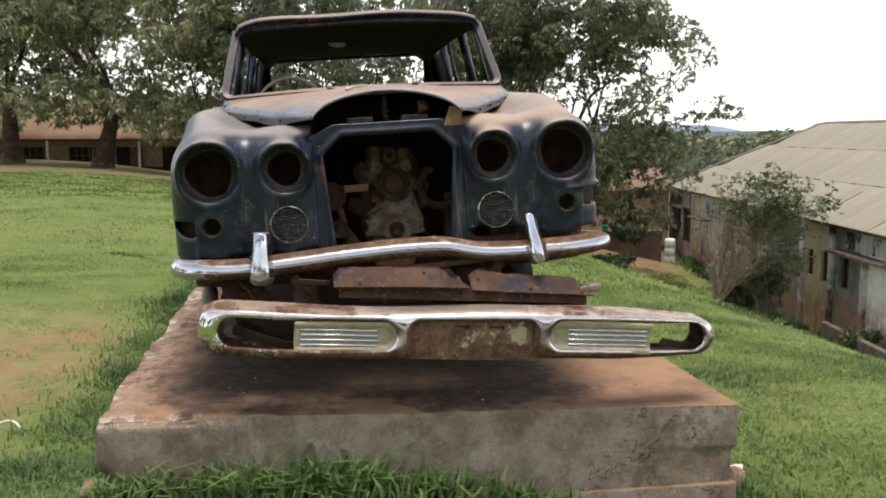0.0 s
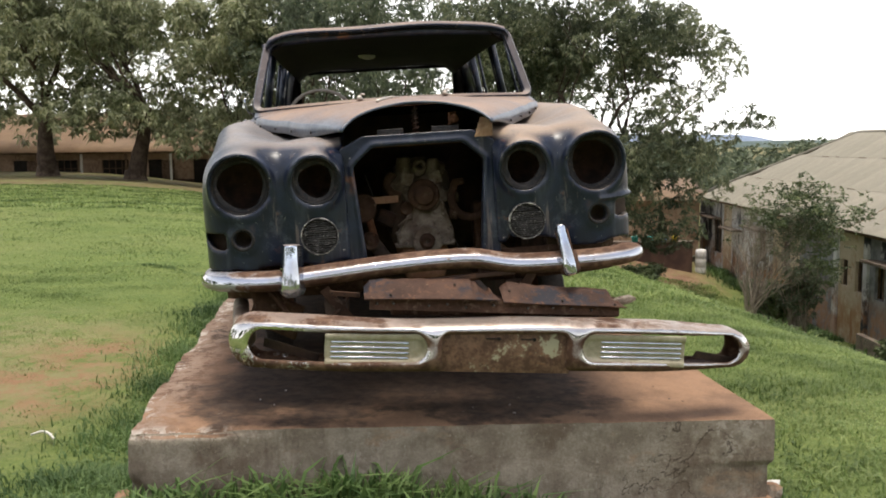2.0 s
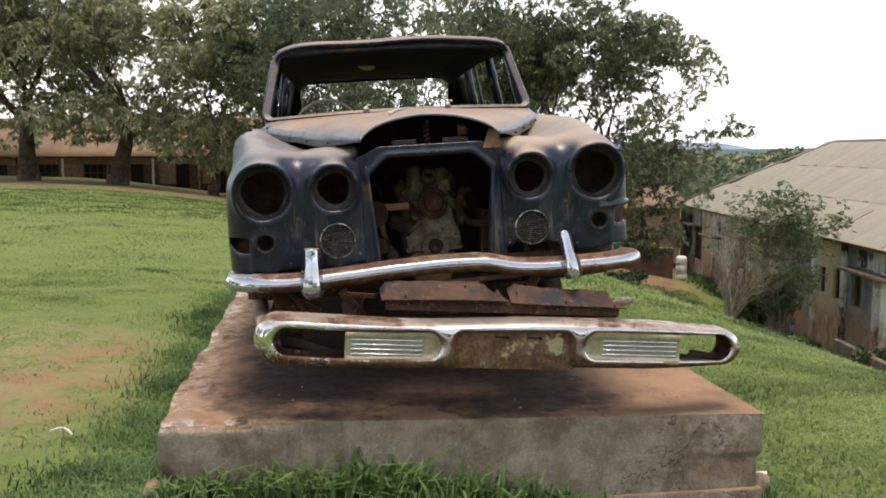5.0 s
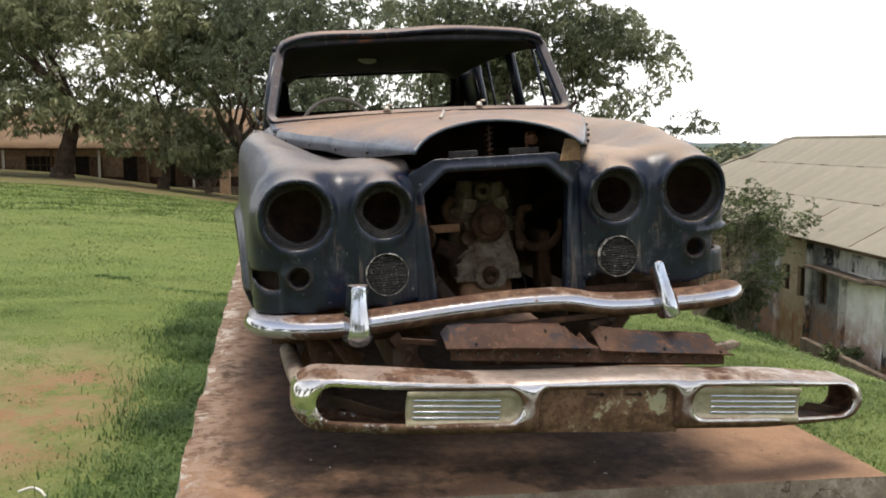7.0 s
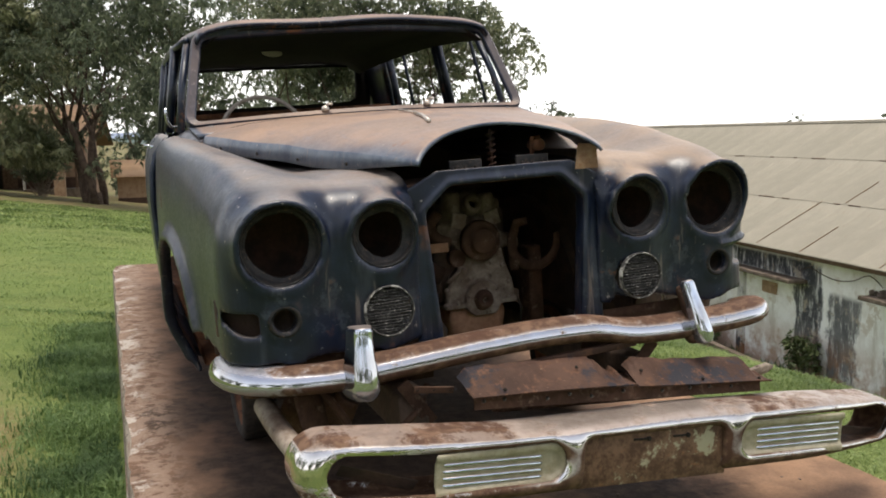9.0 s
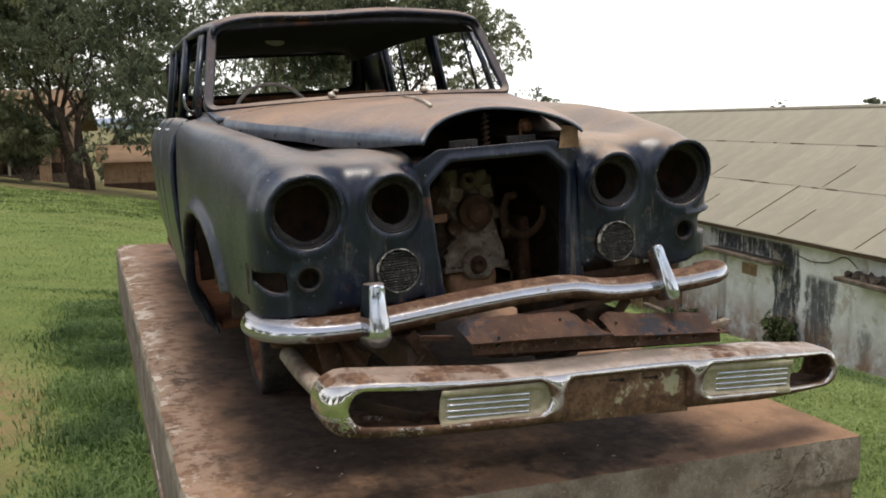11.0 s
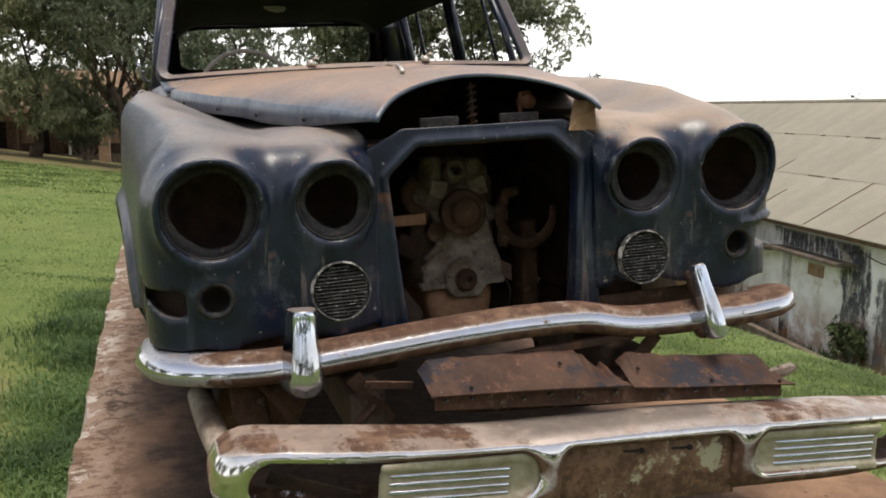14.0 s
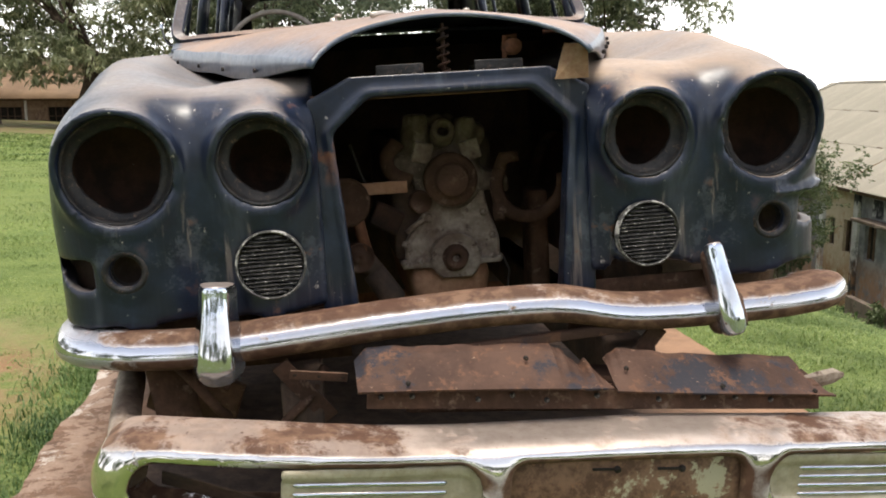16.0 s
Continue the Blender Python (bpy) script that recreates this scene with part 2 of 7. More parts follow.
def concrete_material():
    """Old plinth concrete: grey render, red soil dust on top, oil stains and pale worn edges."""
    n = Nodes("soil_stained_concrete", 0.9)
    x, y, z = n.xyz()
    big, mid, fine = n.noise(1.3, 6, 0.65), n.noise(7, 7, 0.7), n.noise(90, 3)
    side = n.mix(n.step(mid, 0.35, 0.65), (0.175, 0.142, 0.112), (0.290, 0.250, 0.205))
    side = n.mix(n.step(n.noise(2.0, 8, 0.72), 0.49, 0.60, 0, 0.75), side, (0.115, 0.082, 0.060))
    side = n.mix(n.step(n.noise(9, 6, 0.7, (1.4, 1.4, 0.18)), 0.52, 0.68, 0, 0.55), side, (0.125, 0.095, 0.072))
    side = n.mix(n.step(n.noise(34, 6, 0.75), 0.56, 0.66, 0, 0.6), side, (0.36, 0.32, 0.27))
    side = n.mix(n.step(n.noise(2.6, 6, 0.7, (1, 1, 1.8)), 0.56, 0.66, 0, 0.6), side, (0.30, 0.20, 0.135))
    pale = n.step(n.noise(3.1, 7, 0.75), 0.58, 0.62)
    side = n.mix(n.math("MULTIPLY", pale, 0.6), side, (0.36, 0.32, 0.275))
    lime = n.math("MULTIPLY", n.step(z, 0.36, 0.42), n.math("MULTIPLY", n.step(x, -0.42, -0.66), n.step(n.noise(5, 7, 0.77), 0.44, 0.49)))
    side = n.mix(n.math("MULTIPLY", lime, 0.8), side, (0.40, 0.345, 0.28))
    m0 = n.t.nodes.new("ShaderNodeMath")
    m0.operation = "SUBTRACT"
    n.link(n.noise(2.7, 5, 0.55, None, 0.4), m0.inputs[0])
    m0.inputs[1].default_value = 0.5
    vein = n.math("ABSOLUTE", m0.outputs[0])
    split_ = n.math("MULTIPLY", n.step(vein, 0.007, 0.0015), n.step(n.noise(1.1, 2), 0.48, 0.58))
    side = n.mix(n.math("MULTIPLY", split_, 0.8), side, (0.045, 0.032, 0.024))
    top = n.mix(n.step(mid, 0.33, 0.68), (0.106, 0.063, 0.041), (0.162, 0.098, 0.064))
    def add(*terms):
        total = terms[0]
        for term in terms[1:]:
            m = n.t.nodes.new("ShaderNodeMath")
            m.operation = "ADD"
            n.put(m.inputs[0], total)
            n.put(m.inputs[1], term)
            total = m.outputs[0]
        return total
    # red soil trodden over near end and far side, lightened to paint in sun
    wob = n.step(n.noise(2.4, 6, 0.7), 0.2, 0.8, -0.26, 0.26)
    soil = n.math("ADD", n.step(add(y, wob), 4.35, 3.85), n.step(add(x, wob), 0.75, 1.15))
    top = n.mix(n.math("MULTIPLY", soil, n.step(n.noise(3.5, 6, 0.7), 0.25, 0.6, 0.25, 0.75)), top, (0.300, 0.178, 0.106))
    # oil under the car
    wob2 = n.step(n.noise(2.6, 6, 0.62), 0.2, 0.8, -0.34, 0.34)
    oil = n.math("MULTIPLY", n.step(add(y, wob2), 3.68, 3.90), n.math("MULTIPLY", n.step(add(x, wob2), -0.96, -0.70), n.step(add(x, wob2), 1.15, 0.90)))
    oil = n.math("MULTIPLY", oil, n.step(n.noise(9, 7, 0.7), 0.28, 0.60, 0.62, 0.96))
    top = n.mix(oil, top, n.mix(n.step(n.noise(19, 4), 0.4, 0.65), (0.030, 0.020, 0.015), (0.060, 0.041, 0.030)))
    # scoured pale scabs along the long edge
    m3 = n.t.nodes.new("ShaderNodeMath")
    m3.operation = "MULTIPLY_ADD"
    n.link(y, m3.inputs[0])
    m3.inputs[1].default_value = 0.025
    n.link(x, m3.inputs[2])
    rim = m3.outputs[0]
    scab = n.math("MULTIPLY", n.step(rim, -0.66, -0.84), n.step(n.noise(11, 8, 0.80), 0.46, 0.51))
    top = n.mix(n.math("MULTIPLY", scab, 0.75), top, (0.265, 0.190, 0.145))
    flake = n.math("MULTIPLY", n.step(rim, -0.80, -0.92), n.step(n.noise(4.2, 8, 0.80), 0.53, 0.555))
    flake = n.math("ADD", flake, n.math("MULTIPLY", n.math("MULTIPLY", n.step(y, 3.76, 3.70), n.step(x, -0.50, -0.72)), n.step(n.noise(6, 8, 0.78), 0.47, 0.50)))
    top = n.mix(n.math("MULTIPLY", flake, 0.85), top, (0.46, 0.42, 0.37))
    relief = n.math("ADD", n.math("MULTIPLY", scab, 0.25), n.math("MULTIPLY", flake, 0.3))
    col = n.mix(n.step(n.up(), 0.35, 0.75), side, top)
    col = n.mix(n.step(fine, 0.35, 0.75, 0, 0.3), col, (0.08, 0.055, 0.04))
    n.bump(n.math("ADD", relief, n.math("ADD", n.math("MULTIPLY", mid, 0.5), n.math("MULTIPLY", fine, 0.15))), 0.55, 0.02)
    return n.done(col)


M_CONCRETE = concrete_material()


def ground_material():
    n = Nodes("lawn_and_red_soil", 0.95)
    x, y, z = n.xyz()
    big, mid, fine = n.noise(0.16, 6, 0.6), n.noise(1.4, 7, 0.7), n.noise(24, 5, 0.75)
    col = n.mix(n.step(mid, 0.3, 0.7), (0.082, 0.125, 0.028), (0.155, 0.190, 0.050))
    col = n.mix(n.step(big, 0.42, 0.66, 0, 0.7), col, (0.18, 0.19, 0.065))
    col = n.mix(n.step(fine, 0.40, 0.66, 0.0, 0.60), col, (0.045, 0.082, 0.016))
    col = n.mix(n.step(n.noise(110, 4, 0.8), 0.46, 0.62, 0.0, 0.35), col, (0.22, 0.27, 0.085))
    col = n.mix(n.step(n.noise(75, 4, 0.8), 0.50, 0.64, 0.0, 0.35), col, (0.040, 0.070, 0.014))
    # worn path beside the plinth
    def spot(cx, cy, rx, ry):
        m = n.t.nodes.new("ShaderNodeMapping")
        m.vector_type = "POINT"
        m.inputs["Location"].default_value = (-cx / rx, -cy / ry, 0)
        m.inputs["Scale"].default_value = (1 / rx, 1 / ry, 0)
        n.link(n.co, m.inputs[0])
        d = n.t.nodes.new("ShaderNodeVectorMath")
        d.operation = "LENGTH"
        n.link(m.outputs[0], d.inputs[0])
        return n.step(d.outputs["Value"], 1.0, 0.3)
    straw = n.math("MULTIPLY", spot(-3.1, 6.6, 1.9, 3.6), n.step(n.noise(2.3, 7, 0.75), 0.38, 0.58, 0, 0.8))
    col = n.mix(straw, col, (0.23, 0.205, 0.10))
    worn = n.math("MULTIPLY", spot(-2.35, 6.8, 0.85, 2.1), n.step(n.noise(3.4, 8, 0.80), 0.41, 0.56, 0, 0.88))
    col = n.mix(worn, col, n.mix(n.step(mid, 0.4, 0.6), (0.25, 0.132, 0.076), (0.235, 0.17, 0.090)))
    under = n.math("MULTIPLY", n.step(y, 36, 44), n.step(n.noise(0.5, 6, 0.7), 0.30, 0.55))
    col = n.mix(n.math("MULTIPLY", under, 0.85), col, (0.12, 0.085, 0.045))
    yard = n.math("MULTIPLY", spot(11.5, 38.6, 5.0, 5.0), n.step(n.noise(1.1, 7, 0.75), 0.34, 0.52))
    col = n.mix(yard, col, n.mix(n.step(mid, 0.35, 0.65), (0.15, 0.085, 0.05), (0.22, 0.135, 0.085)))
    n.bump(n.math("ADD", n.math("MULTIPLY", fine, 0.7), n.math("MULTIPLY", mid, 0.3)), 0.8, 0.05)
    return n.done(col)


M_GROUND = ground_material()


def leaf_material(name, a, b, rough=0.5, glow=0.25):
    n = Nodes(name, rough)
    r = n.geo.outputs["Random Per Island"]
    col = n.mix(r, a, b)
    col = n.mix(n.step(n.noise(0.6, 3), 0.4, 0.65), col, tuple(0.6 * v for v in a))
    n.b.inputs["Specular IOR Level"].default_value = 0.35
    mat = n.done(col)
    tr = n.t.nodes.new("ShaderNodeBsdfTranslucent")
    n.link(col, tr.inputs[0])
    mx = n.t.nodes.new("ShaderNodeMixShader")
    mx.inputs[0].default_value = glow
    n.link(n.b.outputs[0], mx.inputs[1])
    n.link(tr.outputs[0], mx.inputs[2])
    n.link(mx.outputs[0], n.t.nodes["Material Output"].inputs[0])
    return mat


# mango and far tree leaf colours are lightened and greyed to paint in haze
M_LEAF = leaf_material("mango_leaves", (0.165, 0.195, 0.090), (0.52, 0.52, 0.33), 0.34, 0.48)
M_LEAF_FAR = leaf_material("dark_tree_leaves", (0.078, 0.106, 0.062), (0.23, 0.255, 0.155), 0.5, 0.45)
M_LEAF_MID = leaf_material("small_tree_leaves", (0.080, 0.104, 0.054), (0.30, 0.31, 0.18), 0.42, 0.45)
M_BUSH = leaf_material("bush_leaves", (0.045, 0.074, 0.026), (0.145, 0.165, 0.070))
M_GRASS = leaf_material("grass_blades", (0.122, 0.190, 0.047), (0.305, 0.362, 0.130), 0.6, 0.45)
M_TALL = leaf_material("tall_grass_blades", (0.050, 0.100, 0.028), (0.135, 0.20, 0.062), 0.6, 0.35)
M_LUSH = leaf_material("lush_grass_blades", (0.062, 0.122, 0.036), (0.205, 0.285, 0.100), 0.6, 0.40)
M_BARK = two_tone("brown_bark", (0.050, 0.034, 0.024), (0.11, 0.080, 0.060), 3, 0.95, bump=0.8, dist=0.05, fine=18)
M_TWIG = two_tone("dry_grey_twigs", (0.17, 0.135, 0.105), (0.30, 0.25, 0.195), 6, 0.9)


def limewash(name, a, b, stain, low):
    n = Nodes(name, 0.9)
    x, y, z = n.xyz()
    mid = n.noise(0.9, 7, 0.7)
    col = n.mix(n.step(n.noise(3, 6), 0.35, 0.65), a, b)
    col = n.mix(n.step(n.noise(0.8, 7, 0.72, (1.2, 1.2, 0.55)), 0.485, 0.57) if name == "blackened_limewash" else n.step(n.noise(0.8, 7, 0.72, (1.6, 1.6, 0.45)), 0.56, 0.64), col, stain)
    if name == "stained_limewash":
        # black stain swaths down the wall, and a dark arch over the long ledge
        wy = n.math("MULTIPLY_ADD", n.noise(1.6, 6, 0.75, (1, 1, 0.5)), 1.1)
        wy.node.inputs[2].default_value = -0.55
        wz = n.t.nodes.new("ShaderNodeMath")
        wz.operation = "ADD"
        n.link(wy, wz.inputs[0])
        n.link(y, wz.inputs[1])
        yy = wz.outputs[0]
        grain = n.step(n.noise(5, 7, 0.8, (1.5, 1.5, 0.35)), 0.36, 0.50, 0.25, 1.0)
        for y0, y1, top_, dense in ((13.75, 15.05, -1.45, 1.0), (12.45, 13.60, -2.05, 0.92), (11.2, 11.6, -3.0, 0.6)):
            m = n.math("MULTIPLY", n.math("MULTIPLY", n.step(yy, y0, y0 + 0.12), n.step(yy, y1, y1 - 0.12)), n.step(z, top_, top_ - 0.2))
            col = n.mix(n.math("MULTIPLY", n.math("MULTIPLY", m, grain), dense), col, n.mix(n.step(mid, 0.4, 0.6), (0.055, 0.058, 0.066), (0.13, 0.13, 0.135)))
        m = n.math("MULTIPLY", n.math("MULTIPLY", n.step(yy, 14.1, 14.3), n.step(yy, 18.7, 18.4)), n.math("MULTIPLY", n.step(z, -1.40, -1.55), n.step(z, -2.1, -1.9)))
        col = n.mix(n.math("MULTIPLY", m, grain), col, (0.05, 0.052, 0.058))
    col = n.mix(n.math("MULTIPLY", n.step(n.noise(1.7, 7, 0.75), 0.56, 0.62), 0.6), col, low)
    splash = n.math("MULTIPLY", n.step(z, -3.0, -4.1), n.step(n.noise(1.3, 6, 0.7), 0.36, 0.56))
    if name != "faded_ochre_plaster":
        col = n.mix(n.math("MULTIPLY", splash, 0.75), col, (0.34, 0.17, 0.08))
    n.bump(n.noise(14, 5), 0.4, 0.02)
    return n.done(col)


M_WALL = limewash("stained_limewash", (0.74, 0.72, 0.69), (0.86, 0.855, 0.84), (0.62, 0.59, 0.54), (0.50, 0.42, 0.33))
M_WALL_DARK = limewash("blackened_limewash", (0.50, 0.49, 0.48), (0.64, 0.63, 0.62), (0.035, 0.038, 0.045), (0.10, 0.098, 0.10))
M_WALL_GREY = limewash("dark_grey_limewash", (0.15, 0.155, 0.168), (0.27, 0.27, 0.28), (0.03, 0.032, 0.038), (0.09, 0.088, 0.09))
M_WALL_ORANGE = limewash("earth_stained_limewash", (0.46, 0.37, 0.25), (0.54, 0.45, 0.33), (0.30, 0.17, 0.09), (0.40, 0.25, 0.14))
M_OCHRE = limewash("faded_ochre_plaster", (0.29, 0.19, 0.122), (0.39, 0.272, 0.185), (0.22, 0.14, 0.10), (0.50, 0.36, 0.24))
M_MAROON = two_tone("dark_red_plinth_paint", (0.075, 0.045, 0.035), (0.125, 0.075, 0.055), 2, 0.85)


def roof_material(name, a, b, rust):
    n = Nodes(name, 0.62, 0.0)
    r = n.rand()
    col = n.mix(n.step(n.noise(0.7, 6, 0.65), 0.35, 0.65), a, b)
    col = n.mix(n.step(n.noise(1.9, 7, 0.75, (1.0, 3.0, 1.0)), 0.54, 0.66, 0, 0.55), col, rust)
    col = n.mix(n.step(r, 0.0, 1.0, 0.0, 0.30), col, tuple(0.78 * v for v in a))
    col = n.mix(n.step(n.noise(0.23, 4, 0.6), 0.50, 0.66, 0.0, 0.5), col, (1.02 * a[0], 1.12 * a[1], 1.30 * a[2]))
    col = n.mix(n.step(n.noise(0.45, 7, 0.72, (0.4, 1.4, 0.4)), 0.50, 0.66, 0, 0.55), col, tuple(1.22 * v for v in b))
    col = n.mix(n.step(n.noise(2.2, 6, 0.7, (0.25, 2.5, 0.25)), 0.56, 0.72, 0, 0.45), col, tuple(0.62 * v for v in a))
    n.bump(n.noise(30, 4), 0.15, 0.005)
    return n.done(col)


M_ROOF = roof_material("aged_zinc_roof", (0.22, 0.203, 0.16), (0.27, 0.25, 0.198), (0.20, 0.165, 0.118))
M_ROOF_RUST = roof_material("rusty_brown_roof", (0.135, 0.083, 0.045), (0.19, 0.122, 0.068), (0.085, 0.046, 0.028))
# near-black fill that paints the shade inside holes, slots and windows
M_HOLE = two_tone("opening_shade", (0.018, 0.015, 0.013), (0.032, 0.026, 0.022), 3, 0.9)
M_BAY = two_tone("near_black_steel", (0.011, 0.010, 0.009), (0.020, 0.016, 0.014), 6, 0.95)
M_DARKBROWN = two_tone("dark_brown_steel", (0.020, 0.013, 0.010), (0.060, 0.030, 0.019), 8, 0.9)
M_WHEEL = two_tone("faded_grey_rim", (0.20, 0.175, 0.15), (0.30, 0.27, 0.235), 14, 0.6)
M_RIM = two_tone("chipped_pale_rim", (0.06, 0.058, 0.055), (0.42, 0.41, 0.38), 34, 0.5, lo=0.50, hi=0.60)
M_WOOD = two_tone("weathered_wood", (0.10, 0.062, 0.04), (0.18, 0.12, 0.085), 5, 0.85)
M_WHITE = two_tone("chalky_white_paint", (0.55, 0.53, 0.5), (0.68, 0.66, 0.63), 9, 0.7)
M_SLAB = two_tone("mossy_ledge", (0.10, 0.075, 0.058), (0.19, 0.15, 0.12), 3, 0.9, c=(0.05, 0.07, 0.03))


# ---- mesh helpers ----
def mesh_from(name, verts, faces, material, smooth=True):
    verts, faces = np.asarray(verts, dtype=np.float32), np.asarray(faces, dtype=np.int32)
    me = bpy.data.meshes.new(name)
    k = faces.shape[1]
    me.vertices.add(len(verts))
    me.vertices.foreach_set("co", verts.ravel())
    me.loops.add(faces.size)
    me.loops.foreach_set("vertex_index", faces.ravel())
    me.polygons.add(len(faces))
    me.polygons.foreach_set("loop_start", np.arange(0, faces.size, k, dtype=np.int32))
    me.polygons.foreach_set("use_smooth", np.full(len(faces), smooth))
    me.update(calc_edges=True)
    me.materials.append(material)
    return me


def thing(name, label, category, m=None, group="", kind=""):
    ob = new(name)
    ob.empty_display_size = 0.1
    if m is not None:
        ob.matrix_world = m
    return tagged(ob, label, category, group, kind)


def under(ob, parent, m=None):
    ob.parent = parent
    if m is not None:
        ob.matrix_basis = m
    return ob


def part(name, data, material, parent, label="", m=None, smooth=True):
    """One mesh object under a thing or part. data: a bmesh, or a ready mesh."""
    if isinstance(data, bmesh.types.BMesh):
        me = bpy.data.meshes.new(name)
        bmesh.ops.recalc_face_normals(data, faces=data.faces[:])
        data.to_mesh(me)
        data.free()
        me.materials.append(material)
        me.polygons.foreach_set("use_smooth", np.full(len(me.polygons), smooth))
    else:
        me = data
    ob = new(name, me)
    if parent is not None:
        under(ob, parent, m)
    elif m is not None:
        ob.matrix_world = m
    if label:
        ob["label"] = label
    return ob


def box(bm, lo, hi, bevel=0.0, m=None):
    r = bmesh.ops.create_cube(bm, size=1)["verts"]
    s = [b - a for a, b in zip(lo, hi)]
    c = [(a + b) / 2 for a, b in zip(lo, hi)]
    bmesh.ops.transform(bm, matrix=Matrix.Translation(c) @ Matrix.Diagonal((*s, 1)), verts=r)
    if bevel:
        es = list({e for v in r for e in v.link_edges})
        r2 = bmesh.ops.bevel(bm, geom=es, offset=bevel, segments=2, affect="EDGES", profile=0.6)
        r = list({v for f in r2["faces"] for v in f.verts} | {v for v in r if v.is_valid})
    if m is not None:
        bmesh.ops.transform(bm, matrix=m, verts=r)
    return bm


def boxed(lo, hi, bevel=0.0, m=None):
    return box(bmesh.new(), lo, hi, bevel, m)


def tube(bm, pts, radii, sides=10, cap=True):
    """A round tube along points."""
    pts = [Vector(p) for p in pts]
    if not hasattr(radii, "__len__"):
        radii = [radii] * len(pts)
    rings, side = [], None
    for i, p in enumerate(pts):
        d = (pts[min(i + 1, len(pts) - 1)] - pts[max(i - 1, 0)]).normalized()
        if side is None:
            side = d.orthogonal().normalized()
        side = (side - d * side.dot(d)).normalized()
        b = d.cross(side)
        rings.append([bm.verts.new(p + radii[i] * (math.cos(a) * side + math.sin(a) * b)) for a in np.linspace(0, 2 * math.pi, sides, endpoint=False)])
    for r0, r1 in zip(rings, rings[1:]):
        for j in range(sides):
            bm.faces.new((r0[j], r0[(j + 1) % sides], r1[(j + 1) % sides], r1[j]))
    if cap:
        bm.faces.new(rings[0][::-1])
        bm.faces.new(rings[-1])
    return bm


def lathe(profile, sides=40, closed=False):
    """A profile of (radius, y) turned round the y axis."""
    bm = bmesh.new()
    rings = [[bm.verts.new((r * math.cos(a), y, r * math.sin(a))) for a in np.linspace(0, 2 * math.pi, sides, endpoint=False)] for r, y in profile]
    pairs = list(zip(rings, rings[1:])) + ([(rings[-1], rings[0])] if closed else [])
    for r0, r1 in pairs:
        for j in range(sides):
            bm.faces.new((r0[j], r0[(j + 1) % sides], r1[(j + 1) % sides], r1[j]))
    return bm


def grid_mesh(name, fn, us, vs, material, thick=0.0):
    """A sheet: fn(u, v) gives the place. thick: a second skin behind it, joined at the rim."""
    P = np.array([[fn(u, v) for v in vs] for u in us], dtype=float)
    nu, nv = len(us), len(vs)
    idx = np.arange(nu * nv).reshape(nu, nv)
    quads = np.stack([idx[:-1, :-1], idx[1:, :-1], idx[1:, 1:], idx[:-1, 1:]], -1).reshape(-1, 4)
    verts = P.reshape(-1, 3)
    if thick:
        du, dv = np.gradient(P, axis=0), np.gradient(P, axis=1)
        nrm = np.cross(du, dv)
        nrm /= np.linalg.norm(nrm, axis=2, keepdims=True) + 1e-9
        back = (P - thick * nrm).reshape(-1, 3)
        n = len(verts)
        rim = np.concatenate([idx[0, :], idx[1:, -1], idx[-1, -2::-1], idx[-2:0:-1, 0]])
        nxt = np.roll(rim, -1)
        quads = np.concatenate([quads, quads[:, ::-1] + n, np.stack([rim, nxt, nxt + n, rim + n], -1)])
        verts = np.concatenate([verts, back])
    me = mesh_from(name, verts, quads, material)
    return me


def smin(a, b, k):
    h = np.clip(0.5 + 0.5 * (b - a) / k, 0, 1)
    return b * (1 - h) + a * h - k * h * (1 - h)


def smax(a, b, k):
    return -smin(-a, -b, k)


def sstep(v, lo, hi):
    t = np.clip((v - lo) / (hi - lo), 0, 1)
    return t * t * (3 - 2 * t)


def wavy(x, y, z, f, s=0.0):
    """A cheap smooth wobble for dents and worn edges."""
    return (np.sin(f * x + 1.3 * np.sin(f * 0.7 * y + s)) + np.sin(f * 1.1 * y + 1.7 * np.sin(f * 0.8 * z + 2 * s)) + np.sin(f * 0.9 * z + 1.1 * np.sin(f * 0.6 * x + 3 * s))) / 3


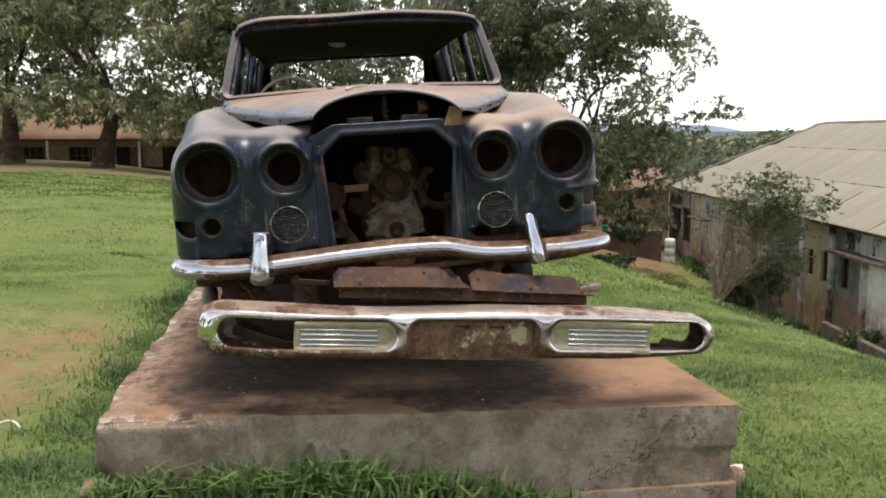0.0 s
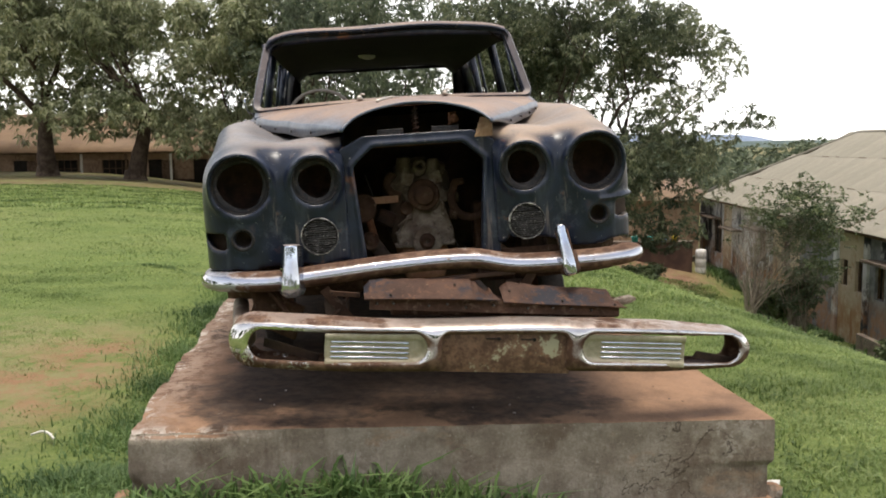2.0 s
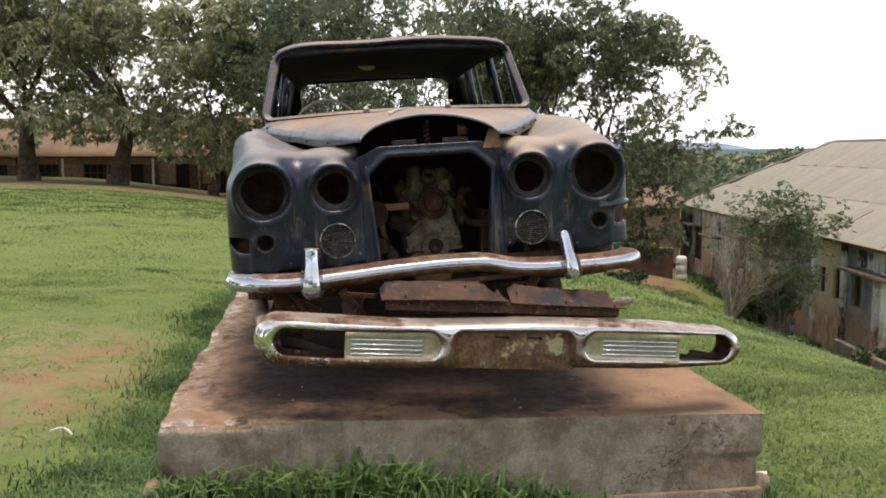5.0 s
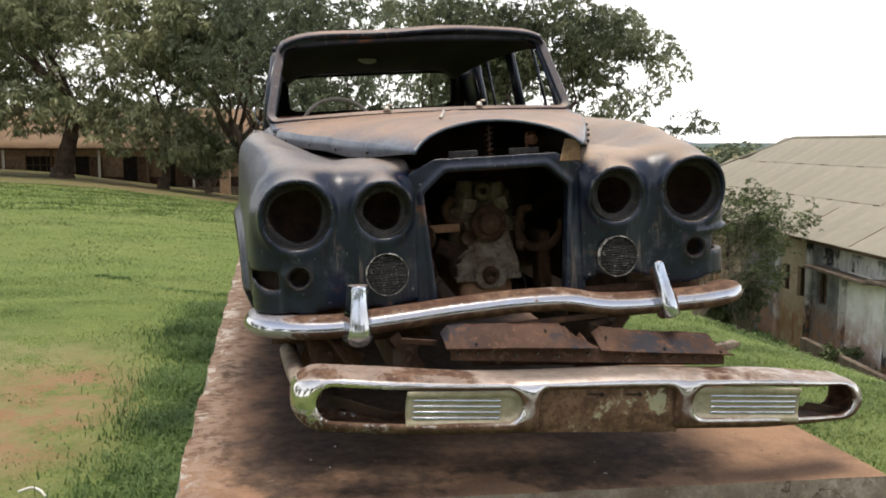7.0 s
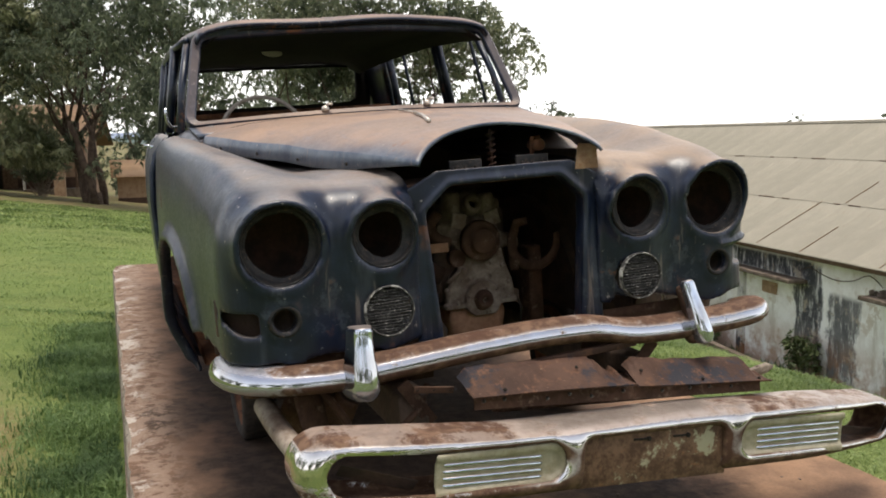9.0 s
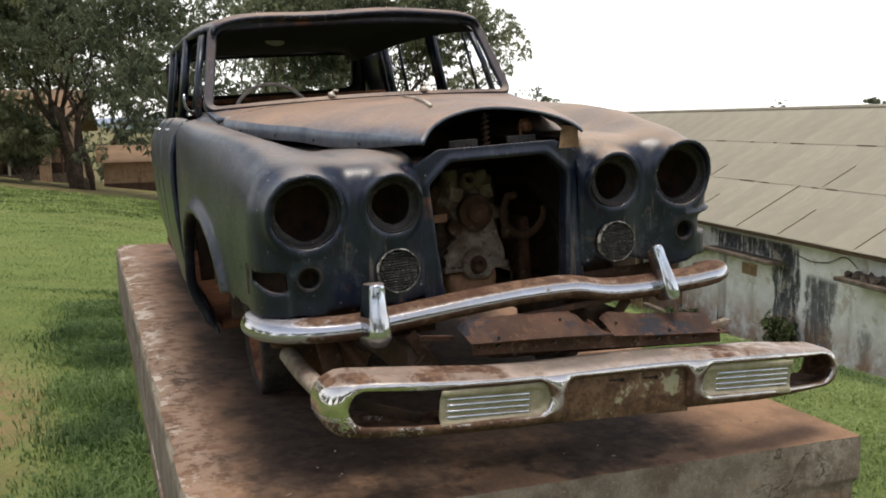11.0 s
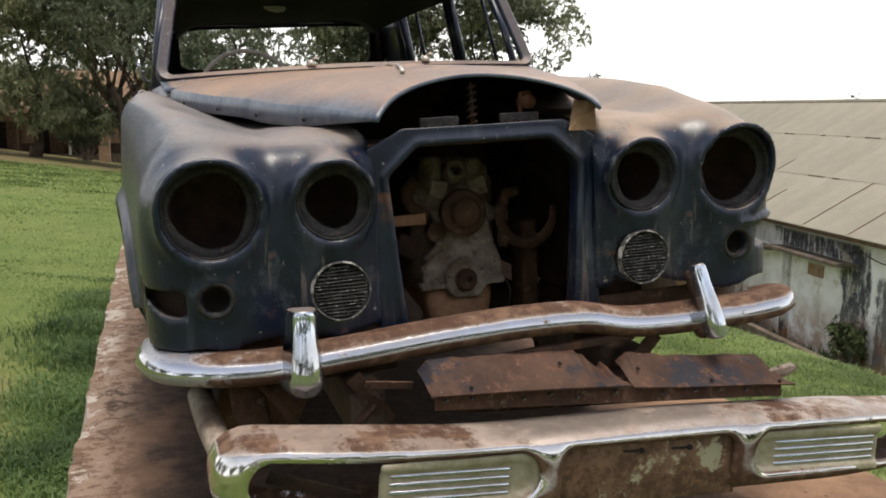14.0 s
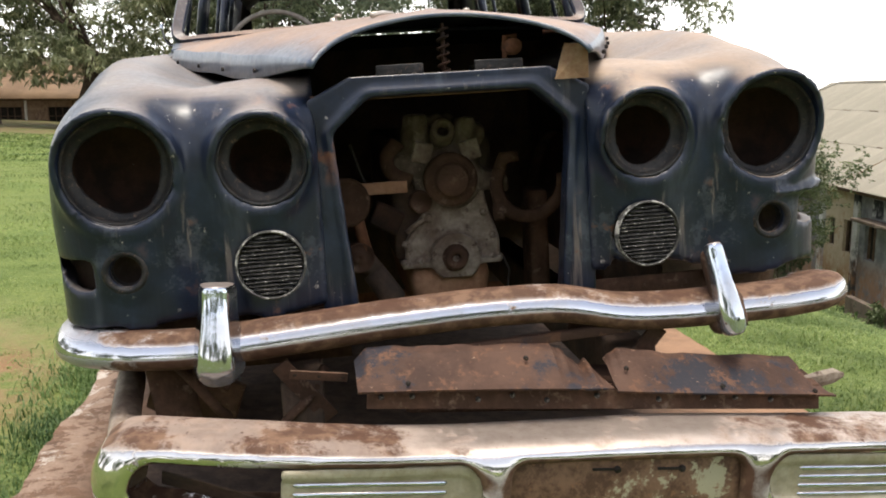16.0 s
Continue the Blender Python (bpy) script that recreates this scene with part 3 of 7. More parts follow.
def solid(name, f, lo, hi, h, material):
    """The skin of the body where f(x, y, z) < 0, in cells of h metres."""
    ax = [np.arange(a, b + h, h) for a, b in zip(lo, hi)]
    X, Y, Z = np.meshgrid(*ax, indexing="ij")
    F = f(X, Y, Z)
    for a in range(3):
        sl = [slice(None)] * 3
        for e in (0, -1):
            sl[a] = e
            F[tuple(sl)] = np.maximum(F[tuple(sl)], 0.5 * h)
    S = F < 0
    n = [s - 1 for s in F.shape]
    acc, cnt = np.zeros((*n, 3)), np.zeros(n)
    cube = [(i, j, k) for i in (0, 1) for j in (0, 1) for k in (0, 1)]
    def at(A, c):
        return A[c[0]:c[0] + n[0], c[1]:c[1] + n[1], c[2]:c[2] + n[2]]
    for c in cube:
        for a in range(3):
            if c[a]:
                continue
            d = tuple(v + (i == a) for i, v in enumerate(c))
            fa, fb = at(F, c), at(F, d)
            hit = at(S, c) != at(S, d)
            t = np.where(hit, fa / np.where(hit, fa - fb, 1), 0)
            for i in range(3):
                acc[..., i] += np.where(hit, c[i] + (t if i == a else 0), 0)
            cnt += hit
    act = cnt > 0
    idx = np.full(n, -1)
    idx[act] = np.arange(act.sum())
    pos = np.argwhere(act) + acc[act] / cnt[act][:, None]
    verts = np.array([a[0] for a in ax]) + pos * h
    quads = []
    for a in range(3):
        b, c = (a + 1) % 3, (a + 2) % 3
        s0, s1 = [slice(None)] * 3, [slice(None)] * 3
        s0[a], s1[a] = slice(0, -1), slice(1, None)
        A, B = S[tuple(s0)], S[tuple(s1)]
        e = np.argwhere(A != B)
        e = e[(e[:, b] > 0) & (e[:, c] > 0) & (e[:, b] < n[b]) & (e[:, c] < n[c])]
        flip = B[tuple(e.T)]
        q = []
        for db, dc in ((1, 1), (0, 1), (0, 0), (1, 0)):
            o = e.copy()
            o[:, b] -= db
            o[:, c] -= dc
            q.append(idx[tuple(o.T)])
        q = np.stack(q, -1)
        q[flip] = q[flip][:, ::-1]
        quads.append(q)
    return mesh_from(name, verts, np.concatenate(quads), material)


# ---- ground ----
def soft_plus(v, k=2.0):
    return k * np.log1p(np.exp(np.clip(v / k, -30, 30)))


def ground_z(x, y):
    x, y = np.asarray(x, float), np.asarray(y, float)
    u = x + 0.35 * np.minimum(y, 90)
    z = -0.14 * np.minimum(soft_plus(u - 3.2), 30)
    z = z - 2.0 * sstep(x, 4.5, 13) * (1 - sstep(y, 30, 50)) - 0.3 * sstep(x, 5, 9) * sstep(y, 30, 50)
    z = z + 0.20 * sstep(y, 5.0, 3.4) * (1 - 0.75 * sstep(x, -0.6, 2.0)) * sstep(x, -5.0, -2.5)
    z = z + 0.42 * np.exp(-(((x - 12.0) / 4.0) ** 2 + ((y - 40.5) / 3.2) ** 2))
    return z + 0.02 * np.sin(1.1 * x + 0.6 * y) * np.sin(0.7 * y - 0.4 * x)


def build_ground():
    def axis(near, far):
        a = np.concatenate([np.arange(0, near, 0.5), near * (far / near) ** np.linspace(0, 1, 40)])
        return np.unique(np.concatenate([-a, a]))
    xs, ys = axis(26, 2500), axis(70, 2500)
    X, Y = np.meshgrid(xs, ys, indexing="ij")
    V = np.stack([X, Y, ground_z(X, Y)], -1).reshape(-1, 3)
    i = np.arange(X.size).reshape(X.shape)
    Q = np.stack([i[:-1, :-1], i[1:, :-1], i[1:, 1:], i[:-1, 1:]], -1).reshape(-1, 4)
    tagged(new("ground", mesh_from("ground", V, Q, M_GROUND)), "short green lawn with worn red soil patches, falling away to one side", "ground", kind="structure")


build_ground()


# ---- plinth ----
def plinth_z(x):
    """Height of the plinth's top, which falls a little to one side."""
    return 0.45 - 0.025 * (x + 1.015)


def on_plinth(X, Y, m=0.0):
    return (X > -1.015 - m - 0.0415 * (Y - 3.68)) & (X < 1.78 + m - 0.0415 * (Y - 3.78)) & (Y > 3.68 - m + 0.036 * (X + 1.015)) & (Y < 11.2)


def build_plinth():
    def edge(y):
        return -1.03 - 0.025 * (y - 3.6)

    def warp(x, y, z):
        """Worn arrises, a broken corner, cracks and trowel marks."""
        dl, df, dt = x - edge(y), y - 3.6, 0.45 - z
        chip = 0.006 + 0.030 * np.maximum(0, wavy(x, y, z, 7.0, 1.0)) + 0.016 * np.maximum(0, wavy(x, y, z, 27.0, 2.0))
        el = np.exp(-(dl / 0.055) ** 2 - (dt / 0.045) ** 2)
        ef = np.exp(-(df / 0.030) ** 2 - (dt / 0.026) ** 2) * (0.22 + 0.78 * sstep(x, -0.35, -0.8))
        ec = np.exp(-(dl / 0.035) ** 2 - (df / 0.035) ** 2) * 0.7
        hole = 0.055 * np.exp(-((x + 1.03) ** 2 + (y - 3.6) ** 2 + (z - 0.17) ** 2) / 0.055 ** 2)
        rough = 0.0022 * wavy(x, y, z, 31.0, 4.0) + 0.0035 * wavy(x, y, z, 6.0, 3.0)
        face = np.exp(-(df / 0.01) ** 2)
        line1 = 0.315 - 0.13 * (x - 0.15) + 0.018 * np.sin(13 * x) + 0.008 * np.sin(41 * x)
        line2 = 0.245 + 0.05 * (x - 1.1) + 0.010 * np.sin(15 * x + 1) + 0.006 * np.sin(47 * x)
        line3 = 0.36 - 0.9 * (x - 0.95) + 0.012 * np.sin(60 * z)
        crack = np.exp(-((z - line1) / 0.003) ** 2) * sstep(x, 0.25, 0.55) * sstep(x, 1.02, 0.9) + np.exp(-((z - line2) / 0.004) ** 2) * sstep(x, 0.98, 1.05) + 0.6 * np.exp(-((z - line3) / 0.006) ** 2) * sstep(x, 0.9, 0.95) * sstep(x, 1.1, 1.02)
        ledge = 0.022 * sstep(z, 0.235, 0.19) * np.exp(-((x - 1.68) / 0.25) ** 2)
        return (x + el * chip + ec * chip + hole + rough * 0.8 - ledge * (x > 1.6),
                y + ef * chip * 0.8 + ec * chip + hole + rough + 0.0012 * crack * face + ledge * 0.6 * face,
                z - (0.7 * el + 0.8 * ef) * chip + rough * 0.7)

    S = np.linspace(0, 1, 460)
    Y = np.concatenate([np.arange(3.6, 5.0, 0.012), np.linspace(5.0, 11.1, 110)])
    Z = np.concatenate([np.linspace(-0.5, 0.0, 12), np.arange(0.015, 0.4501, 0.00543)])
    Z[-1] = 0.45
    def across(s, y):
        return edge(y) + (1.68 - edge(y)) * s
    sheets = []
    a, b = np.meshgrid(S, Y, indexing="ij")
    sheets.append(warp(across(a, b), b, 0.45 + 0 * a))
    a, b = np.meshgrid(S, Z, indexing="ij")
    sheets.append(warp(across(a, 3.6 + 0 * a), 3.6 + 0 * a, b))
    a, b = np.meshgrid(Z, Y, indexing="ij")
    sheets.append(warp(edge(b), b, a))
    a, b = np.meshgrid(Y, Z, indexing="ij")
    sheets.append(warp(1.68 + 0 * a, a, b))
    a, b = np.meshgrid(Z, S[::10], indexing="ij")
    sheets.append(warp(across(b, 11.1 + 0 * a), 11.1 + 0 * a, a))
    def settle(x, y, z):
        """Turns the block with the car and lets it lean to one side."""
        s_ = (x - edge(y)) / (1.68 - edge(y))
        return (-1.015 + (x + 1.03) * 1.0314 - (0.0165 + 0.025 * s_) * (y - 3.6), y + 0.08 + 0.036 * (x + 1.03), z - 0.025 * (x + 1.03) * np.clip(z / 0.45, 0, 1.2))

    V, Q, n = [], [], 0
    for sh in (settle(*sh) for sh in sheets):
        V.append(np.stack(sh, -1).reshape(-1, 3))
        i = np.arange(sh[0].size).reshape(sh[0].shape) + n
        Q.append(np.stack([i[:-1, :-1], i[1:, :-1], i[1:, 1:], i[:-1, 1:]], -1).reshape(-1, 4))
        n += sh[0].size
    plinth = thing("concrete_plinth", "long low soil-stained concrete plinth with chipped edges and oil stains", "plinth")
    part("block", mesh_from("block", np.concatenate(V), np.concatenate(Q), M_CONCRETE), None, plinth)
    bm = bmesh.new()
    box(bm, (-1.05, 3.585, -0.5), (1.77, 11.11, 0.02), 0.01, Matrix.Translation((-1.015, 3.68, 0)) @ Matrix.Rotation(radians(2.1), 4, "Z") @ Matrix.Translation((1.03, -3.6, 0)))
    part("footing", bm, M_CONCRETE, plinth, "rough footing buried in the grass")
    for fx, fy, fz, r in ((-1.02, 3.65, 0.06, 0.05), (-0.97, 3.64, 0.03, 0.035), (1.80, 3.84, 0.02, 0.05)):
        bm = bmesh.new()
        bmesh.ops.create_icosphere(bm, subdivisions=2, radius=r)
        for v in bm.verts:
            v.co *= 1 + 0.25 * math.sin(40 * v.co.x + 70 * v.co.y + 3 * fx) * math.sin(55 * v.co.z + fy)
        part("fallen_lump", bm, M_CONCRETE, plinth, "broken lump of concrete", pose(fx, fy, fz + 0.1 * (fx < 0)), smooth=False)


build_plinth()

# ---- the car ----
CAR = pose(0.292, 4.034, 0.454, 0, 0, 1.9) @ pose(0, 0, 0, 0, -3.2, 0)
car = thing("car", "derelict rusty navy limousine shell without lamps or glass", "car", CAR)
LAMPS = ((0.793, 0.132, 0.099), (0.466, 0.108, 0.072))   # x, ring radius, hole radius


def build_wing(side):
    def shape(x, y, z):
        yf = 0.07 * sstep(x, 0.46, 0.30) - 0.005 + 0.03 * np.exp(-((x - 0.63) / 0.07) ** 2) - 0.02 * sstep(z, 0.75, 1.0)
        front = yf - y
        back = sstep(y, 0.15, 1.5)
        barrel = 0.985 + 0.085 * back - (0.055 - 0.030 * back) * ((z - 0.88) / 0.4) ** 2 * (z > 0.88) - 0.10 * sstep(z, 0.55, 0.2)
        sidef = x - barrel
        zt = 1.195 + 0.095 * sstep(y, 0.0, 0.6) + 0.085 * np.clip((y - 0.45) / 1.55, 0, 1)
        ridge = 1 - sstep(y, 0.1, 0.6)
        zt = zt + (0.012 + 0.008 * ridge) * np.exp(-((x - 0.80) / 0.14) ** 2) * (1 - 0.6 * back) - (0.005 + 0.007 * sstep(y, 0.12, 0.35)) * np.exp(-np.abs(x - 0.625) / 0.045) * (1 - sstep(y, 0.3, 0.9)) - 0.010 * sstep(x, 0.52, 0.30)
        zt = zt - 0.098 * sstep(y, 0.0, 0.72) * sstep(x, 0.95, 0.58)
        zt = zt + 0.016 * sstep(x, 0.72, 0.44) * sstep(y, 0.06, 0.30) * (1 - sstep(y, 0.6, 1.2))
        top = z - zt
        d = smax(smax(front, sidef, 0.20), top, 0.17 - 0.075 * sstep(y, 0.25, 1.0))
        for lx, r, _ in LAMPS:
            c = np.sqrt((x - lx) ** 2 + (z - 1.025) ** 2) - (r + 0.012)
            cyl = smax(smax(c, -0.012 - 0.26 * np.maximum(z - 1.0, -0.03) - y, 0.008), y - 0.22, 0.25)
            d = smin(d, cyl, 0.035)
        # raised collar round the small lamp, and the wheel-arch lip
        c = np.sqrt((x - 0.80) ** 2 + (z - 0.79) ** 2) - 0.052
        d = smin(d, smax(c, 0.0 - y, 0.01), 0.03)
        arch = np.sqrt((y - 1.15) ** 2 + (z - 0.42) ** 2)
        lip = np.sqrt((arch - 0.545) ** 2 + (x - barrel - 0.005) ** 2) - 0.022
        d = smin(d, np.maximum(lip, 0.3 - z), 0.05)
        if side > 0:
            # bent eyebrow left over the lost indicator
            brow = smax(smax(np.abs(z - 0.862 - 0.06 * (x - 0.9)) - 0.007, d - 0.013, 0.006), np.maximum(0.80 - x, y - 0.22), 0.01)
            d = smin(d, brow, 0.012)
        return d + 0.0022 * wavy(x * side, y, z, 9.0, 0.4 + side) * sstep(y, 0.2, 0.5)

    def f(x, y, z):
        d = shape(x, y, z)
        d = np.maximum(d, -(d + 0.026))
        for lx, r, _ in LAMPS:
            d = np.maximum(d, -np.maximum(np.sqrt((x - lx) ** 2 + (z - 1.025) ** 2) - (r - 0.006), y - 0.4))
        d = np.maximum(d, -np.maximum(np.sqrt((x - 0.80) ** 2 + (z - 0.79) ** 2) - 0.036, y - 0.3))
        d = np.maximum(d, -np.maximum(np.sqrt((x - 0.466) ** 2 + (z - 0.78) ** 2) - 0.074, y - 0.3))
        if side < 0:
            sq = smax(np.abs(x - 0.929) - 0.054, np.abs(z - 0.781) - 0.040, 0.012)
            sq = smax(sq, (np.sqrt(((x - 0.880) / 0.098) ** 2 + ((z - 0.818) / 0.076) ** 2) - 1) * 0.08, 0.008)
        else:
            sq = smax(np.abs(x - 1.02) - 0.135, np.abs(z - 0.808) - 0.040, 0.015)
        d = np.maximum(d, -np.maximum(sq, y - 0.35))
        arch = np.sqrt((y - 1.15) ** 2 + (z - 0.42) ** 2) - 0.53
        d = np.maximum(d, -arch)
        torn = 0.655 + 0.010 * wavy(x, y, z, 40.0, side)
        if side > 0:
            torn = torn + 0.05 * sstep(x, 0.36, 0.40) * sstep(x, 0.62, 0.54) + 0.025 * np.maximum(0, np.sin(23 * x))
        low = np.where(y < 0.75, torn, 0.24)
        d = np.maximum(d, low - z)
        slit = np.maximum(np.abs(y - 2.02 + 0.02 * np.sin(3 * z)) - 0.008, 0.3 - z)
        d = np.maximum(d, -slit)
        return np.maximum(d, np.maximum(0.335 - x, np.maximum(y - 2.0, x - 1.25)))
    me = solid("front_wing", f, (0.30, -0.06, 0.18), (1.16, 2.03, 1.42), 0.0115, M_PAINT if side < 0 else M_PAINT_TAN)
    part("front_wing", me, None, car, "navy wing with empty lamp holes, rust and dust" if side < 0 else "navy wing with torn rusty lower edge", Matrix.Diagonal((side, 1, 1, 1)))
    if side < 0:
        me.flip_normals()


for s in (-1, 1):
    build_wing(s)


def build_lamps(side):
    for lx, r, hole in LAMPS:
        prof = [(r - 0.008, 0.030), (r - 0.003, 0.004), (r - 0.003, -0.006), (r - 0.008, -0.009), (r - 0.012, -0.003), (r - 0.013, 0.012), (hole + 0.006, 0.020), (hole, 0.022), (hole + 0.001, 0.034), (r - 0.004, 0.036)]
        bm = lathe(prof, 48, True)
        rng = random.Random(int(lx * 100) + side)
        for v in bm.verts:
            rad = math.hypot(v.co.x, v.co.z)
            if rad < hole + 0.01:
                k = 1 + 0.05 * math.sin(3 * math.atan2(v.co.z, v.co.x) + side) + rng.uniform(-0.02, 0.02)
                v.co.x *= k
                v.co.z *= k
        part("headlamp_ring", bm, M_RING, car, "empty black headlamp bowl with bent rim", pose(side * lx, 0.005 if lx > 0.6 else -0.008, 1.025))
        bowl = lathe([(r, 0.04), (r - 0.01, 0.13), (r - 0.045, 0.19), (0.001, 0.20)], 32)
        part("lamp_bowl", bowl, M_DARKBROWN, car, "rusty inside of the lamp housing", pose(side * lx, 0.0, 1.025))
    part("sidelight_ring", lathe([(0.034, 0.03), (0.038, -0.014), (0.048, -0.018), (0.058, -0.006), (0.062, 0.014)], 32, False), M_RING, car, "", pose(side * 0.80, 0.004, 0.79))
    part("sidelight_bowl", lathe([(0.045, 0.02), (0.040, 0.07), (0.02, 0.09), (0.001, 0.09)], 24), M_DARK, car, "", pose(side * 0.80, 0.004, 0.79))
    part("indicator_pocket", boxed((-0.075, 0, -0.06), (0.075, 0.01, 0.06), 0.003), M_DARK, car, "dark backing of the missing indicator", pose(side * 0.925, 0.17, 0.785, 0, 0, side * 28))
    # round vent with bars
    vent = part("vent_grille", lathe([(0.077, 0.012), (0.078, -0.006), (0.080, -0.009), (0.083, -0.006), (0.084, 0.012)], 40), M_RIM, car, "round slatted vent with a worn pale rim", pose(side * 0.466, -0.016, 0.78))
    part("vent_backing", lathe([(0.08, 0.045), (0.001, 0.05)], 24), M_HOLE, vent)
    for i in range(15):
        z = -0.067 + i * 0.00957
        w = math.sqrt(max(0.0736 ** 2 - z * z, 0))
        bm = boxed((-w, -0.004, -0.0013), (w, 0.010, 0.0013), 0.0006, pose(0, 0, z, 18 + 6 * math.sin(i * 2.1), 1.2 * math.sin(i * 1.7), 0))
        part("slat", bm, M_VENT, vent)


for s in (-1, 1):
    build_lamps(s)


def build_front_panel():
    """The frame of the missing radiator grille: eight-sided at the top."""
    def f(x, y, z):
        ax = np.abs(x)
        w = 0.298 - 0.075 * np.maximum(1.075 - z, 0)
        op = smax(smax(ax - w, z - 1.158, 0.008), (ax - 0.205) * 0.666 + (z - 1.158) * 0.746, 0.012)
        yf = 0.056 + 0.02 * (z - 0.655)
        foot = 0.600 - z
        plate = np.maximum.reduce([yf - y, y - yf - 0.016, ax - 0.352, z - 1.206, 0.447 * (ax - 0.25) + 0.894 * (z - 1.206), foot, -op])
        lip = np.sqrt((op - 0.009) ** 2 + (y - yf) ** 2) - 0.008
        duct = np.maximum.reduce([np.abs(op - 0.005) - 0.006, yf - y, y - yf - 0.065, foot])
        return smin(smin(plate, np.maximum(lip, foot), 0.012), duct, 0.006) + 0.0012 * wavy(x, y, z, 17.0, 1.0)
    panel = part("grille_surround", solid("grille_surround", f, (-0.372, 0.03, 0.59), (0.372, 0.16, 1.23), 0.0075, M_PAINT), None, car, "navy eight-sided frame around the empty grille opening")
    for x, z in ((0, 1.182), (-0.16, 1.178), (0.16, 1.178), (-0.315, 0.86), (0.318, 0.74), (0.27, 1.15), (-0.27, 1.15)):
        part("bolt_hole", lathe([(0.001, 0.0), (0.004, 0.0), (0.005, 0.004)], 10), M_HOLE, panel, "", pose(x, 0.062 + 0.025 * (z - 0.655), z))
    # lock platform behind the bonnet lip
    bm = boxed((-0.50, 0.10, 1.150), (0.50, 0.42, 1.166), 0.004)
    part("lock_platform", bm, M_CROSS, car, "rusty shelf under the bonnet lip")
    for x0, x1 in ((-0.175, -0.055), (0.075, 0.20)):
        bm = boxed((x0, 0.135, 1.168), (x1, 0.150, 1.232), 0.003)
        box(bm, (x0, 0.135, 1.166), (x1, 0.20, 1.174), 0.002)
        br = part("bracket", bm, M_RING, car, "drilled steel bonnet-lock bracket")
        for k in (0.2, 0.5, 0.8):
            part("bolt_hole", lathe([(0.001, 0.0), (0.006, 0.0), (0.007, 0.004)], 10), M_HOLE, br, "", pose(x0 + k * (x1 - x0), 0.132, 1.205))
    bm = bmesh.new()
    coil = [(0.005 + 0.014 * math.cos(a), 0.19 + 0.014 * math.sin(a), 1.17 + 0.15 * a / 44) for a in np.linspace(0, 44, 150)]
    tube(bm, coil, 0.0035, 6)
    tube(bm, [(0.005, 0.19, 1.16), (0.005, 0.19, 1.33)], 0.006, 8)
    part("lock_spring", bm, M_DARKBROWN, car, "rusty coil spring of the bonnet lock")
    bm = bmesh.new()
    tube(bm, [(0.165, 0.2, 1.17), (0.17, 0.2, 1.29), (0.20, 0.2, 1.29)], 0.008, 8)
    tube(bm, [(0.185, 0.17, 1.262), (0.185, 0.23, 1.262)], 0.022, 12)
    part("safety_catch", bm, M_RUST, car)
    # bent tab of bare rusty metal beside the bonnet tip
    bm = bmesh.new()
    a = [bm.verts.new(p) for p in ((0.258, 0.05, 1.172), (0.338, 0.03, 1.172), (0.345, 0.05, 1.255), (0.295, 0.09, 1.260))]
    bm.faces.new(a)
    bmesh.ops.solidify(bm, geom=bm.faces[:], thickness=0.005)
    part("torn_tab", bm, M_TAB, car, "torn tab of ochre rusty metal", smooth=False)


build_front_panel()


# bonnet
def bonnet_xyz(u, v, lift=0.0):
    """u: -1..1 across, v: 0..1 front to back."""
    y_edge = -0.01 + 1.60 * v
    w = 0.335 + (0.905 - 0.335) * v ** 0.92
    w *= 1 - 0.10 * max(0.0, (v - 0.90) / 0.10) ** 2
    a = abs(u)
    notch = 0.16 * (1 - a ** 2) * (1 - v) ** 6
    zc = 1.352 + 0.045 * math.sin(min(v * 1.5, 1) * math.pi / 2) + 0.030 * v ** 1.5
    ze = 1.240 + 0.135 * v
    drop = 0.72 * a ** (2.0 + 0.8 * v) + 0.28 * a ** 9
    z = zc - (zc - ze) * drop
    z += 0.014 * math.exp(-(u / 0.035) ** 2) * min(1, v * 4) * 0.5
    z += 0.004 * math.sin(7 * u + 9 * v) * math.sin(11 * v)
    x = u * w + 0.003 * math.sin(15 * v)
    y = y_edge + notch + 0.16 * v * (1 - a ** 3) * 0.9
    if a > 0.985:
        z -= 0.006 + 0.049 * min(1.0, max(0.0, v - 0.02) / 0.22)
        x *= 1.004
    z += 0.001 * math.sin(29 * v) * a ** 8 * (1 - v)
    return (x, y, z + lift)


us = np.concatenate([[-1.0, -0.984], np.linspace(-0.975, 0.975, 61), [0.984, 1.0]])
vs = np.concatenate([np.linspace(0, 0.1, 8), np.linspace(0.13, 1, 30)])
part("bonnet", grid_mesh("bonnet", bonnet_xyz, us, vs, M_BONNET, 0.010), None, car, "bonnet in faded navy paint under tan dust, its front lip cut in an arch")
bm = bmesh.new()
tube(bm, [Vector(bonnet_xyz(u, 0.004)) + Vector((0, 0.006, -0.006)) for u in np.linspace(-0.97, 0.97, 41)], 0.004, 8)
part("bonnet_lip", bm, M_BONNET, car)
# near-black tube paints in the shaded gap at the bonnet's rear edge
bm = bmesh.new()
tube(bm, [Vector(bonnet_xyz(u, 1.0)) + Vector((0, 0.006, -0.004)) for u in np.linspace(-0.97, 0.97, 41)], 0.006, 6)
part("shut_line", bm, M_BAY, car, "dark tube painting in the shaded gap behind the bonnet")
